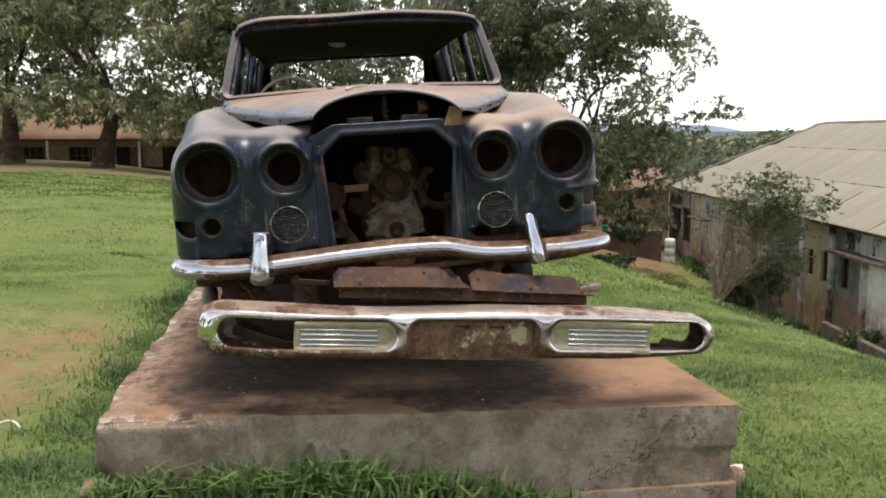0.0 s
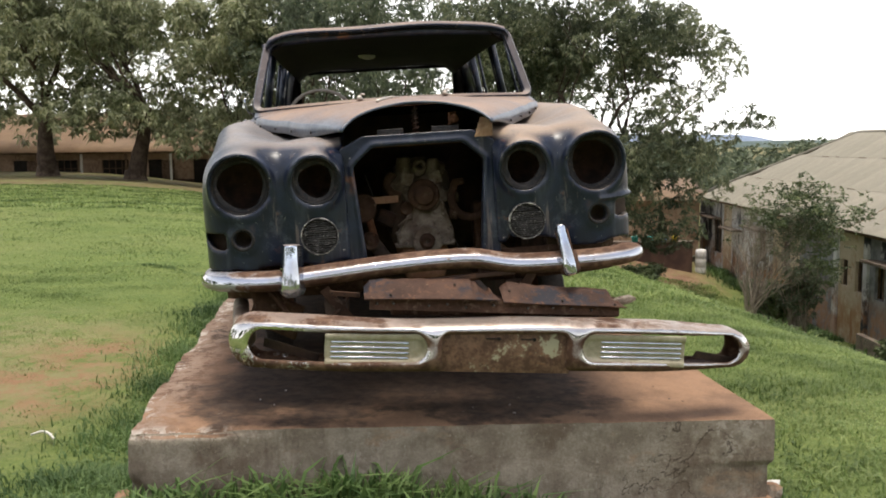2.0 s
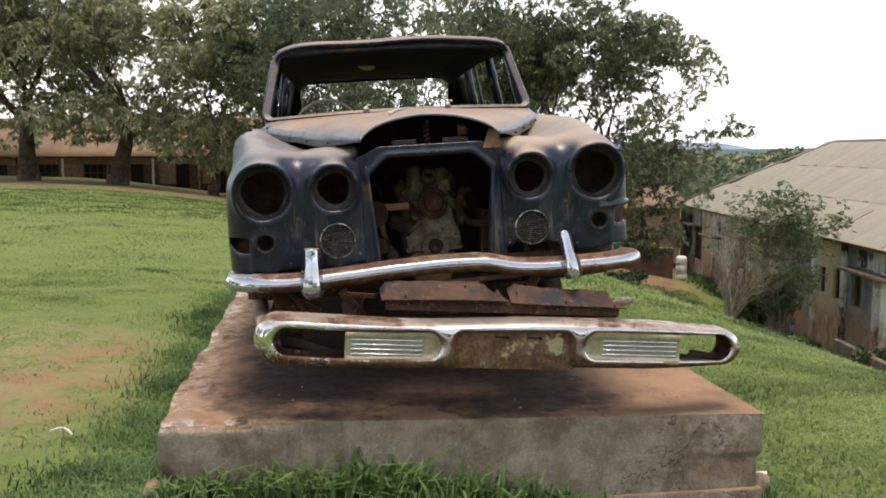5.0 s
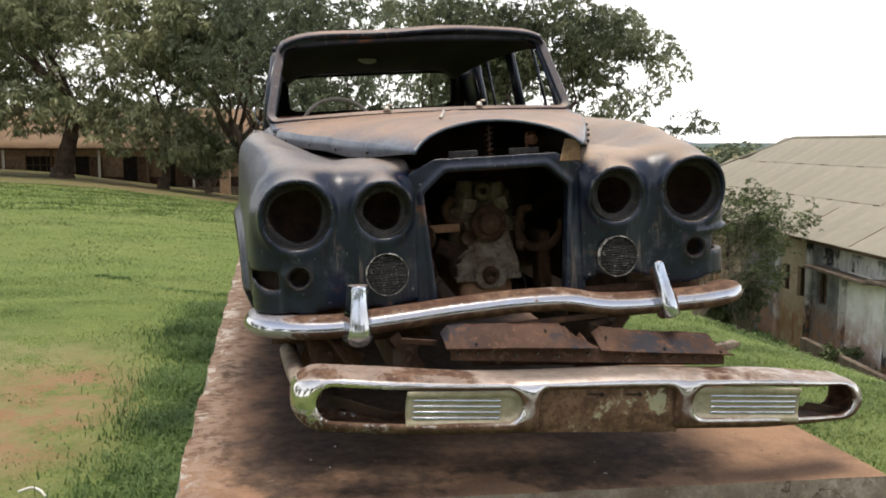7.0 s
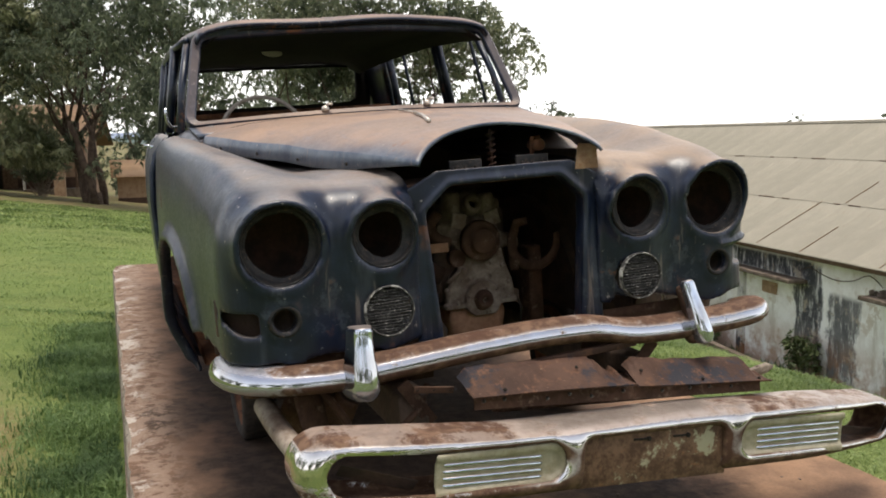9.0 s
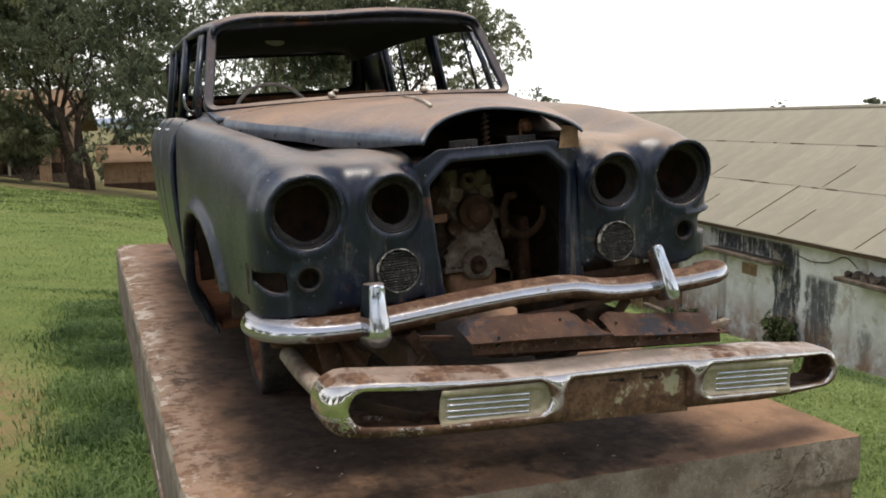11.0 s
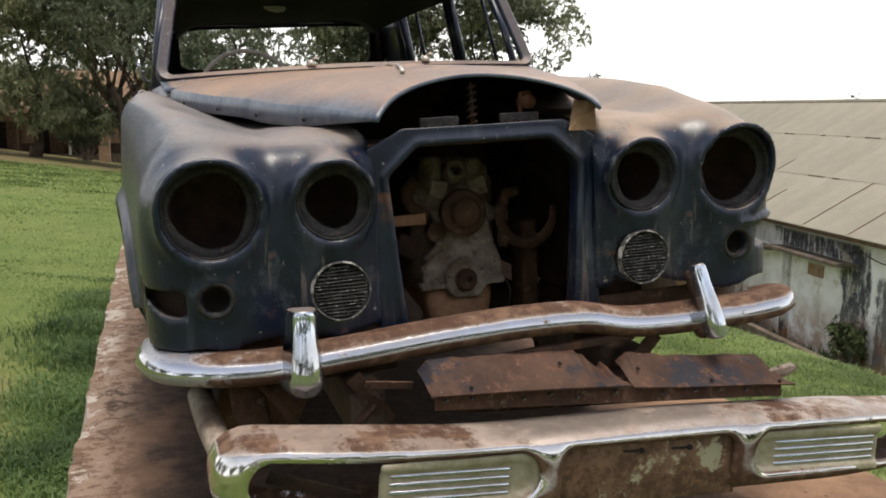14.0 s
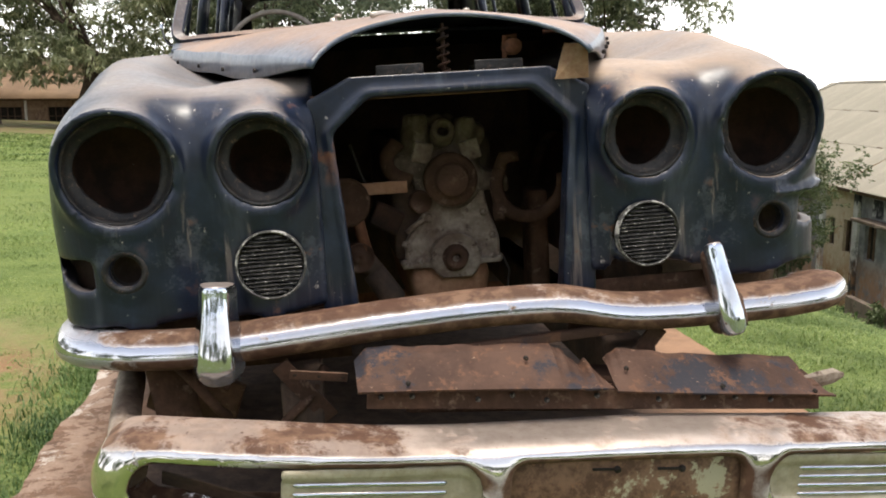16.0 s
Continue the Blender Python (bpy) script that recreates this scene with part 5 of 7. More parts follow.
# valance plates and chassis front between the bumpers
def torn_plate(name, x0, x1, z0, z1, y0, y1, seed, label):
    rng = random.Random(seed)
    n = 110
    ph = [rng.uniform(0, 6) for _ in range(6)]
    def fn(u, v):
        x = x0 + (x1 - x0) * u
        jag = 0.003 * math.sin(31 * x + ph[0]) * math.sin(13 * x + ph[1]) + 0.002 * math.sin(77 * x + ph[2]) * max(0.0, math.sin(9 * x + ph[5]))
        ragged = 1 + 0.20 * math.sin(97 * x + ph[2]) + 0.12 * math.sin(211 * x + 1)
        if seed == 1:
            # the corner is cut off at one end, and torn down to a point at the other
            tear = 0.032 * max(0.0, 1 - u / 0.05) + 0.072 * max(0.0, (u - 0.80) / 0.20) ** 0.75 * ragged
        else:
            tear = 0.028 * max(0.0, 1 - u / 0.06) * ragged + 0.062 * max(0.0, (u - 0.90) / 0.10) ** 0.7 * ragged
        low = z0[0] + (z0[1] - z0[0]) * u
        top = z1[0] + (z1[1] - z1[0]) * u + jag - tear
        z = low + (top - low) * v + 0.0015 * math.sin(9 * x + ph[3])
        y = y0 + (y1 - y0) * v + 0.003 * math.sin(4 * x + ph[4]) + 0.003 * math.sin(17 * x + ph[0]) * v + 0.025 * max(0.0, v - 0.86) / 0.14 * (0.7 + 0.3 * math.sin(11 * x + ph[1])) - 0.008 * max(0.0, 0.14 - v) / 0.14
        return (x, y, z)
    me = grid_mesh(name, fn, np.linspace(0, 1, n), np.linspace(0, 1, 8), M_VALANCE, 0.005)
    me.polygons.foreach_set("use_smooth", np.full(len(me.polygons), False))
    return part(name, me, None, car, label)


v1 = torn_plate("valance", -0.292, 0.288, (0.528, 0.476), (0.592, 0.548), -0.250, -0.145, 1, "torn rusty valance plate with remains of navy paint")
v2 = torn_plate("valance", 0.300, 0.840, (0.463, 0.392), (0.534, 0.448), -0.240, -0.150, 2, "torn rusty valance plate, holed and bent")
for s_, (x, z, y) in ((v1, (-0.18, 0.532, -0.249)), (v2, (0.335, 0.500, -0.208)), (v2, (0.56, 0.442, -0.236)), (v2, (0.79, 0.406, -0.240)), (v1, (0.10, 0.545, -0.195))):
    part("hole", lathe([(0.001, 0.0), (0.005, 0.0), (0.006, 0.006)], 10), M_HOLE, s_, "", pose(x, y, z))
part("front_crossmember", boxed((-0.22, -0.15, 0.36), (0.80, 0.02, 0.43), 0.015, pose(0, 0, 0.045, 0, 5.5, 0)), M_CROSS, car, "dark rusty box-section front crossmember")
bm = bmesh.new()
tube(bm, [(0.79, -0.165, 0.405), (0.835, -0.17, 0.408), (0.875, -0.17, 0.414), (0.905, -0.165, 0.412)], [0.010, 0.022, 0.020, 0.006], 7)
for v in bm.verts:
    v.co.y = -0.168 + (v.co.y + 0.168) * 0.35 + 0.006 * math.sin(90 * v.co.x)
part("torn_tip", bm, M_ALLOY, car, "pale crumpled tip of torn sheet metal", smooth=False)
part("valance_flange", boxed((-0.545, -0.004, -0.030), (0.55, 0.004, 0.030), 0.002, pose(0.27, -0.206, 0.440, -12, 6.4, 0)), M_CROSS, car, "dark drilled flange under the torn plates", smooth=False)
for k, x in enumerate((-0.24, -0.17, -0.02, 0.06, 0.14, 0.26, 0.41, 0.52, 0.60, 0.69)):
    part("rivet", lathe([(0.001, -0.004), (0.004, -0.003), (0.0065, 0.0), (0.0065, 0.004)], 8), M_VENT, car, "", pose(x, -0.214, 0.438 - 0.112 * (x - 0.27) + 0.006 * math.sin(9 * k), 0, 0, 0))
part("lower_rail", boxed((-0.26, -0.012, -0.012), (0.26, 0.012, 0.012), 0.004, pose(0.12, -0.10, 0.560, 0, -2, 0)), M_VALANCE, car)
for s in (-1, 1):
    bm = bmesh.new()
    box(bm, (s * 0.42 - 0.05, -0.05, 0.36), (s * 0.42 + 0.05, 5.3, 0.50), 0.01)
    part("chassis_rail", bm, M_DARK, car, "rusty chassis rail")
    bm = boxed((-0.022, -0.004, -0.10), (0.022, 0.004, 0.10), 0.002, pose(s * 0.41, -0.06, 0.475, 14, 34 * s, 0))
    part("bumper_strut", bm, M_CROSS, car, "rusty bumper bracket", smooth=False)
    if s < 0:
        bm = boxed((-0.066, -0.003, -0.011), (0.066, 0.003, 0.011), 0.001, pose(-0.375, -0.13, 0.533, 14, 9, 0))
        strip = part("loose_strip", bm, M_CROSS, car, "drilled strip of rusty steel", smooth=False)
        for k in (-0.055, 0.0, 0.055):
            part("bolt_hole", lathe([(0.001, 0.0), (0.004, 0.0), (0.005, 0.003)], 8), M_HOLE, strip, "", pose(-0.375 + k, -0.1335, 0.533 - 0.158 * k))
        # bent stays and the torn inner panel behind the bumper's end
        for pts, r in (([(-0.72, -0.02, 0.575), (-0.67, 0.0, 0.50), (-0.63, 0.02, 0.43), (-0.61, 0.06, 0.39)], 0.013), ([(-0.66, 0.02, 0.575), (-0.645, 0.03, 0.51), (-0.60, 0.04, 0.47)], 0.009), ([(-0.36, -0.02, 0.52), (-0.40, -0.05, 0.46), (-0.47, -0.06, 0.40)], 0.012)):
            part("bent_stay", tube(bmesh.new(), smooth_path(pts, 12), r, 8), M_CROSS, car, "bent rusty stay")
        def flap(u, v):
            return (-0.80 + 0.10 * u + 0.03 * v, 0.04 + 0.05 * u - 0.02 * v, 0.59 - 0.20 * v - 0.05 * u * v)
        part("torn_flap", grid_mesh("torn_flap", flap, np.linspace(0, 1, 8), np.linspace(0, 1, 8), M_CROSS, 0.004), None, car, "torn dark flap of inner steel")
    # wheels on bare steel discs
    for y in (1.22, 4.80):
        wheel = part("wheel", lathe([(0.05, -0.02), (0.12, -0.045), (0.19, -0.03), (0.215, -0.05), (0.23, -0.065), (0.235, 0.065), (0.215, 0.05), (0.20, 0.03), (0.05, 0.02)], 36, True), M_RUST, car, "bare rusty steel wheel", pose(s * 0.78, y, 0.315 if s < 0 else 0.195, 0, 0, 90))
        part("tyre", lathe([(0.225, -0.06), (0.255, -0.075), (0.285, -0.06), (0.29, 0.0), (0.285, 0.06), (0.255, 0.075), (0.225, 0.06)], 36), M_RUBBER, wheel, "flat perished black tyre")
    # inner wheel arch
    def liner(u, v):
        a = math.pi * (0.05 + 0.9 * u)
        return (s * (0.55 + 0.40 * v), 1.15 - 0.56 * math.cos(a), 0.42 + 0.56 * math.sin(a))
    part("inner_arch", grid_mesh("inner_arch", liner, np.linspace(0, 1, 20), np.linspace(0, 1, 4), M_DARK, 0.01), None, car, "dark rusty inner wheel arch")
    part("inner_wing", boxed((s * 0.60 - 0.01, 0.25, 0.50), (s * 0.60 + 0.01, 1.7, 1.16), 0.004), M_DARK, car, "dark rusty inner wing panel")
bm = boxed((-0.12, -0.008, -0.09), (0.12, 0.008, 0.09), 0.004, pose(-0.70, 0.16, 0.42, 10, 24, -16))
part("splash_panel", bm, M_CROSS, car, "bent rusty splash panel", smooth=False)

# engine
engine = part("engine", boxed((-0.13, 0.50, 0.66), (0.18, 1.45, 1.02), 0.03), M_DARK, car, "seized engine block, grimy alloy and rust")


def timing_cover():
    def f(x, y, z):
        w = 0.140 - 0.062 * sstep(z, 0.70, 0.86)
        cx = 0.040 + 0.022 * sstep(z, 0.70, 0.86)
        body = smax(smax(np.abs(x - cx) - w, np.abs(z - 0.77) - 0.115, 0.02), smax(0.462 - y, y - 0.56, 0.01), 0.012)
        rib = np.sqrt((np.abs(x - cx) - w + 0.006) ** 2 + (y - 0.462) ** 2) - 0.009
        body = smin(body, np.maximum(rib, np.abs(z - 0.76) - 0.10), 0.008)
        boss = np.sqrt((x - 0.045) ** 2 + (z - 0.672) ** 2) - 0.073
        d = smin(body, smax(boss, 0.436 - y, 0.012), 0.02)
        rim = np.sqrt((boss + 0.004) ** 2 + (y - 0.436) ** 2) - 0.006
        d = smin(d, rim, 0.006)
        flange = smax(np.abs(z - 0.655) - 0.010, np.maximum(np.abs(x - 0.035) - 0.150, np.maximum(0.440 - y, y - 0.56)), 0.006)
        d = smin(d, flange, 0.008)
        return smax(d, np.maximum(0.655 - 0.045 - z, y - 0.56), 0.008) + 0.0008 * wavy(x, y, z, 45, 1)
    return solid("timing_cover", f, (-0.16, 0.40, 0.56), (0.24, 0.58, 0.96), 0.006, M_ALLOY)


part("timing_cover", timing_cover(), None, engine, "pale alloy timing cover")


def sump():
    def f(x, y, z):
        w = 0.125 - 0.02 * sstep(z, 0.62, 0.5)
        return smax(smax(np.abs(x - 0.03) - w, np.abs(z - 0.56) - 0.095, 0.05), smax(0.46 - y, y - 1.2, 0.05), 0.05)
    return solid("sump", f, (-0.13, 0.43, 0.44), (0.19, 1.22, 0.68), 0.012, M_PAN)


part("sump", sump(), None, engine, "orange-brown rusted sump")
part("crank_nose", lathe([(0.001, 0.03), (0.012, 0.03), (0.013, 0.0), (0.030, -0.004), (0.034, 0.008), (0.034, 0.02), (0.048, 0.022), (0.055, 0.035)], 28), M_CROSS, engine, "rusty crankshaft nose", pose(0.045, 0.415, 0.672))
part("water_pump_pulley", lathe([(0.001, -0.012), (0.042, -0.014), (0.050, -0.004), (0.052, 0.012), (0.066, 0.014), (0.078, 0.02), (0.078, 0.05), (0.06, 0.06), (0.05, 0.14)], 36), M_CROSS, engine, "dark rusty water pump pulley", pose(0.040, 0.395, 0.905))


def pump_body():
    def f(x, y, z):
        d = np.sqrt((x - 0.04) ** 2 + (z - 0.90) ** 2) - 0.10
        d = smax(d, np.maximum(0.46 - y, y - 0.6), 0.03)
        arm = smax(np.abs(z - 0.905 + 0.25 * (x - 0.1)) - 0.030, np.maximum(np.abs(x - 0.05) - 0.17, np.maximum(0.47 - y, y - 0.54)), 0.02)
        head = smax(smax(np.abs(x - 0.035) - 0.130 + 0.5 * np.maximum(1.0 - z, 0), np.abs(z - 1.00) - 0.055, 0.02), np.maximum(0.50 - y, y - 0.62), 0.02)
        th = np.sqrt((x + 0.045) ** 2 + (y - 0.50) ** 2) - 0.035
        th = smax(th, np.abs(z - 1.02) - 0.075, 0.01)
        th2 = smax(np.sqrt((x - 0.10) ** 2 + (y - 0.50) ** 2) - 0.030, np.abs(z - 1.01) - 0.07, 0.01)
        return smin(smin(smin(d, arm, 0.03), head, 0.03), smin(th, th2, 0.02), 0.02) + 0.005 * wavy(x, y, z, 38, 2)
    return solid("water_pump", f, (-0.18, 0.42, 0.75), (0.26, 0.66, 1.12), 0.009, M_GRIME)


part("water_pump", pump_body(), None, engine, "grimy alloy water pump and thermostat housing")
bm = bmesh.new()
tube(bm, [(0.02 + 0.04 * math.cos(a), 0.50, 1.075 + 0.008 * math.sin(3 * a)) for a in np.linspace(0, 6.28, 13)], 0.012, 8, False)
part("hose_stub", bm, M_DARK, engine)
# curved fan bracket on one side
bm = bmesh.new()
arc = [(0.275 + 0.098 * math.cos(radians(a)), 0.44, 0.875 + 0.098 * math.sin(radians(a))) for a in np.linspace(150, 375, 26)]
tube(bm, arc, [0.020] * 20 + [0.018, 0.017, 0.016, 0.015, 0.014, 0.012], 8)
tube(bm, [arc[0], (0.20, 0.44, 0.955), (0.245, 0.44, 0.96)], [0.02, 0.02, 0.016], 8)
tube(bm, [(0.17, 0.45, 0.80), (0.20, 0.44, 0.80)], 0.03, 8)
for v in bm.verts:
    v.co.y = 0.44 + (v.co.y - 0.44) * 0.45
part("generator_bracket", bm, M_CROSS, engine, "curved rusty bracket, its generator missing")
# pulleys and pump on the other side
part("generator_pulley", lathe([(0.001, 0.0), (0.02, -0.01), (0.03, 0.0), (0.060, 0.004), (0.070, -0.006), (0.072, 0.02), (0.060, 0.03), (0.055, 0.12)], 30), M_CROSS, engine, "rusty pulley", pose(-0.268, 0.42, 0.859))
part("tensioner_pulley", lathe([(0.001, 0.0), (0.014, -0.008), (0.018, 0.0), (0.038, 0.004), (0.044, -0.004), (0.045, 0.02)], 24), M_CROSS, engine, "small rusty idler pulley", pose(-0.240, 0.42, 0.697))
bm = bmesh.new()
box(bm, (-0.22, 0.44, 0.862), (-0.085, 0.452, 0.898), 0.004, pose(0, 0, 0.012, 0, 0, 0))
part("adjusting_arm", bm, M_PAN, engine, "orange rusty adjusting arm")
part("tensioner_arm", tube(bmesh.new(), [(-0.235, 0.44, 0.80), (-0.215, 0.44, 0.70)], 0.018, 8), M_RUST, engine)
bm = bmesh.new()
tube(bm, [(-0.20, 0.46, 0.645), (-0.145, 0.44, 0.56), (-0.135, 0.44, 0.55)], [0.036, 0.038, 0.030], 14)
tube(bm, [(-0.24, 0.48, 0.72), (-0.20, 0.46, 0.645)], [0.022, 0.036], 14)
part("steering_idler", bm, M_DARK, engine, "rusty cylinder beside the sump")
part("fuel_pump", boxed((-0.045, -0.04, -0.035), (0.045, 0.04, 0.035), 0.010, pose(-0.150, 0.48, 0.800, 0, 28, 0)), M_DARKBROWN, engine, "", Matrix.Identity(4))
bm = bmesh.new()
tube(bm, [(0.185, 0.44, 0.665), (0.205, 0.44, 0.62), (0.195, 0.44, 0.56), (0.16, 0.46, 0.53)], 0.004, 6)
part("loose_cable", bm, M_RUBBER, engine)
part("loose_cable", tube(bmesh.new(), [(-0.24, 0.5, 1.02), (-0.215, 0.5, 0.93), (-0.2, 0.5, 0.90)], 0.005, 6), M_RUBBER, engine)
for x, z in ((-0.105, 0.662), (-0.06, 0.668), (0.11, 0.664), (0.155, 0.668), (0.178, 0.66), (-0.04, 0.80), (0.135, 0.80), (-0.10, 0.72), (0.16, 0.73), (-0.02, 0.935), (0.10, 0.94)):
    part("bolt", lathe([(0.001, -0.012), (0.008, -0.012), (0.009, 0.0), (0.013, 0.002)], 6), M_ALLOY, engine, "", pose(x, 0.448, z))


bm = bmesh.new()
tube(bm, smooth_path([(-0.095, 0.450, 0.755), (-0.055, 0.444, 0.785), (-0.030, 0.446, 0.795)], 9), 0.008, 8)
tube(bm, [(-0.030, 0.435, 0.795), (-0.030, 0.465, 0.795)], 0.014, 10)
part("heater_pipe", bm, M_ALLOY, engine)
part("blanking_disc", lathe([(0.001, 0.006), (0.024, 0.004), (0.030, -0.004), (0.034, 0.0), (0.034, 0.03)], 20), M_CROSS, engine, "rusty core plug", pose(-0.048, 0.45, 0.842))
part("thermostat_neck", lathe([(0.018, 0.02), (0.020, -0.012), (0.032, -0.014), (0.036, 0.0), (0.036, 0.08)], 20), M_GRIME, engine, "rusty thermostat neck", pose(0.030, 0.46, 1.045, -25, 0, 0))
for x in (-0.035, 0.105):
    part("web_plate", boxed((-0.030, -0.006, -0.030), (0.030, 0.006, 0.030), 0.006, pose(x, 0.452, 0.985, 0, 14 if x < 0 else -14, 0)), M_ALLOY, engine, "pale bare alloy web")
bm = bmesh.new()
tube(bm, smooth_path([(-0.10, 0.50, 1.02), (-0.135, 0.50, 0.97), (-0.12, 0.48, 0.925), (-0.07, 0.47, 0.90)], 14), 0.024, 12)
part("coolant_hose", bm, M_CROSS, engine, "perished brown coolant hose")
part("steering_column_box", boxed((0.30, 0.55, 0.45), (0.36, 0.68, 0.84), 0.015), M_CROSS, engine, "brown steering box in the depth of the bay")


# ---- big building on the lower side ----
HB = pose(12.65, 5.0, 0, 0, 0, -5.7)    # local: y along the wall, x away from the car
house = thing("house", "long low stained limewashed house with a hipped aged zinc roof", "house", HB)
EAVE, BASE, RIDGE, HL, HW = -1.2, -4.3, 1.95, 41.5, 11.6


def build_house():
    # bays of wall, each with its own weathering, pierced by the openings
    top = EAVE - 0.02
    bays = [(0.6, 8.0, M_WALL), (8.0, 10.1, M_WALL_DARK), (10.1, 17.8, M_WALL), (17.8, 19.9, M_WALL), (19.9, 22.1, M_WALL_GREY), (22.1, 24.45, M_WALL_ORANGE), (24.45, 28.0, M_WALL_GREY), (28.0, 31.0, M_WALL_ORANGE), (31.0, 34.0, M_WALL_DARK), (34.0, 36.9, M_WALL_DARK), (36.9, 38.3, M_WALL_ORANGE), (38.3, HL + 1.4, M_WALL_DARK)]
    openings = [(21.0, 21.65, -3.3, -2.3), (22.50, 23.05, -3.3, -2.3), (23.65, 24.20, -3.25, -2.35), (29.0, 30.0, -3.4, -2.1), (32.0, 33.0, -3.6, -2.2), (38.6, 40.2, -4.0, -2.25)]
    for y0, y1, mat in bays:
        cuts = [o for o in openings if y0 <= o[0] and o[1] <= y1]
        y = y0
        for a, b, z0, z1 in cuts + [(y1, y1, 0, 0)]:
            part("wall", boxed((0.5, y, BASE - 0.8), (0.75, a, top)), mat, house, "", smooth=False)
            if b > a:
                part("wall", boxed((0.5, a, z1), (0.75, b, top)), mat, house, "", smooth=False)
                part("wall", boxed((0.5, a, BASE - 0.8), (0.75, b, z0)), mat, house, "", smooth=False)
                # dark sheet stands in for the unlit room
                win = part("window", boxed((0.68, a, z0), (0.72, b, z1)), M_HOLE, house, "open window, a dark sheet standing in for the unlit room", smooth=False)
                part("frame", boxed((0.60, a, z0), (0.66, a + 0.06, z1), 0.005), M_WOOD, win, "", smooth=False)
                part("frame", boxed((0.60, b - 0.06, z0), (0.66, b, z1), 0.005), M_WOOD, win, "", smooth=False)
                if b - a > 0.5:
                    part("mullion", boxed((0.61, (a + b) / 2 - 0.025, z0), (0.65, (a + b) / 2 + 0.025, z1), 0.004), M_WOOD, win, "", smooth=False)
            y = b
    for a, b, z in ((9.3, 11.75, -1.89), (14.3, 17.5, -1.95), (17.7, 21.3, -2.05), (31.2, 33.6, -2.1), (34.8, 36.9, -2.45), (38.3, 41.9, -2.15)):
        part("ledge", boxed((-0.05, a, z - 0.05), (0.5, b, z + 0.05), 0.02, pose(0, 0, 0, 0, 3, 0)), M_SLAB, house, "mossy concrete ledge on the wall", smooth=False)
        if a > 17.6:
            part("dark_band", boxed((0.485, a, z + 0.05), (0.499, b, top - 0.25)), M_WALL_DARK, house, "dark plaster above a ledge", smooth=False)
    rng = random.Random(17)
    for k in range(30):
        r_ = rng.uniform(0.06, 0.14)
        bm = bmesh.new()
        bmesh.ops.create_icosphere(bm, subdivisions=1, radius=r_)
        for v_ in bm.verts:
            v_.co *= rng.uniform(0.6, 1.25)
        part("rubble_stone", bm, M_SLAB, house, "brown broken stone heaped on a ledge", pose(rng.uniform(0.05, 0.42), rng.uniform(9.7, 11.7), -1.84 + 0.5 * r_), smooth=False)
    part("vent_block", boxed((0.47, 15.72, -2.55), (0.5, 16.40, -2.24)), M_OCHRE, house, "small brown block in the wall", smooth=False)
    for py in (17.22, 19.75, 22.0, 24.35, 31.0):
        part("pier", boxed((0.40, py, BASE - 0.8), (0.5, py + 0.30, -2.0 if py < 18 else top), 0.01), M_WALL_DARK, house, "dark stained pier", smooth=False)
    part("drain_kerb", boxed((-0.5, 8.0, BASE - 0.5), (-0.3, 20.5, BASE + 0.16), 0.02), M_SLAB, house, "low concrete drain kerb", smooth=False)
    part("wall", boxed((0.75, HL + 1.15, BASE - 0.8), (4.5, HL + 1.4, top - 0.1)), M_WALL, house, "", smooth=False)
    part("wall", boxed((0.75, 0.6, BASE - 0.8), (HW - 0.5, 0.85, top)), M_WALL, house, "", smooth=False)
    part("fascia_board", boxed((0.03, 0.1, EAVE - 0.14), (0.07, HL - 0.1, EAVE - 0.01), 0.006), M_WOOD, house, "", smooth=False)
    # corrugated sheets in rows up each slope
    run, rise = HW / 2, RIDGE - EAVE
    slope = math.hypot(run, rise)
    ang = math.degrees(math.atan2(rise, run))
    rows, wide = 3, 0.94
    ln = slope / rows
    def corr(u, v):
        return (u * (ln + 0.12), v, 0.018 * math.sin(2 * math.pi * v / 0.094) + 0.002 * max(0.0, 1 - v / 0.03) - 0.006 * u)
    sheet = grid_mesh("roof_sheet", corr, [0, 0.34, 0.67, 1.0], np.linspace(0, wide + 0.04, 58), M_ROOF)
    rng.seed(7)
    n = int(HL / wide)
    for r in range(rows):
        for c in range(n):
            yy = c * wide
            # the hip trims the sheets at the far end
            s0 = r * ln
            lim = HL - (s0 + 0.6 * ln) * math.cos(radians(ang))
            if yy + wide * 0.4 > lim:
                continue
            m = pose(0, 0, EAVE, 0, -ang, 0) @ pose(s0 - 0.06, yy, 0.018 + 0.010 * r + 0.0015 * (c % 2), rng.uniform(-0.05, 0.05), rng.uniform(-0.06, 0.06), rng.uniform(-0.05, 0.05))
            part("roof_sheet", sheet, None, house, "", m)
    # dark strips painting in the shaded gaps along the laps between the rows
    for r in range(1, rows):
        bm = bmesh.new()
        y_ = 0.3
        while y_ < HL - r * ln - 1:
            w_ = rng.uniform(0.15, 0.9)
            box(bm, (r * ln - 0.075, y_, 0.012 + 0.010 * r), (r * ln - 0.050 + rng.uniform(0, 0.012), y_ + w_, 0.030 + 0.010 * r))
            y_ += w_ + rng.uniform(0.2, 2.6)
        tagged(part("rusty_lap", bm, M_CROSS, house, "", pose(0, 0, EAVE, 0, -ang, 0), smooth=False), "dark strips painting in the shaded gap along a roof lap", kind="stuff")
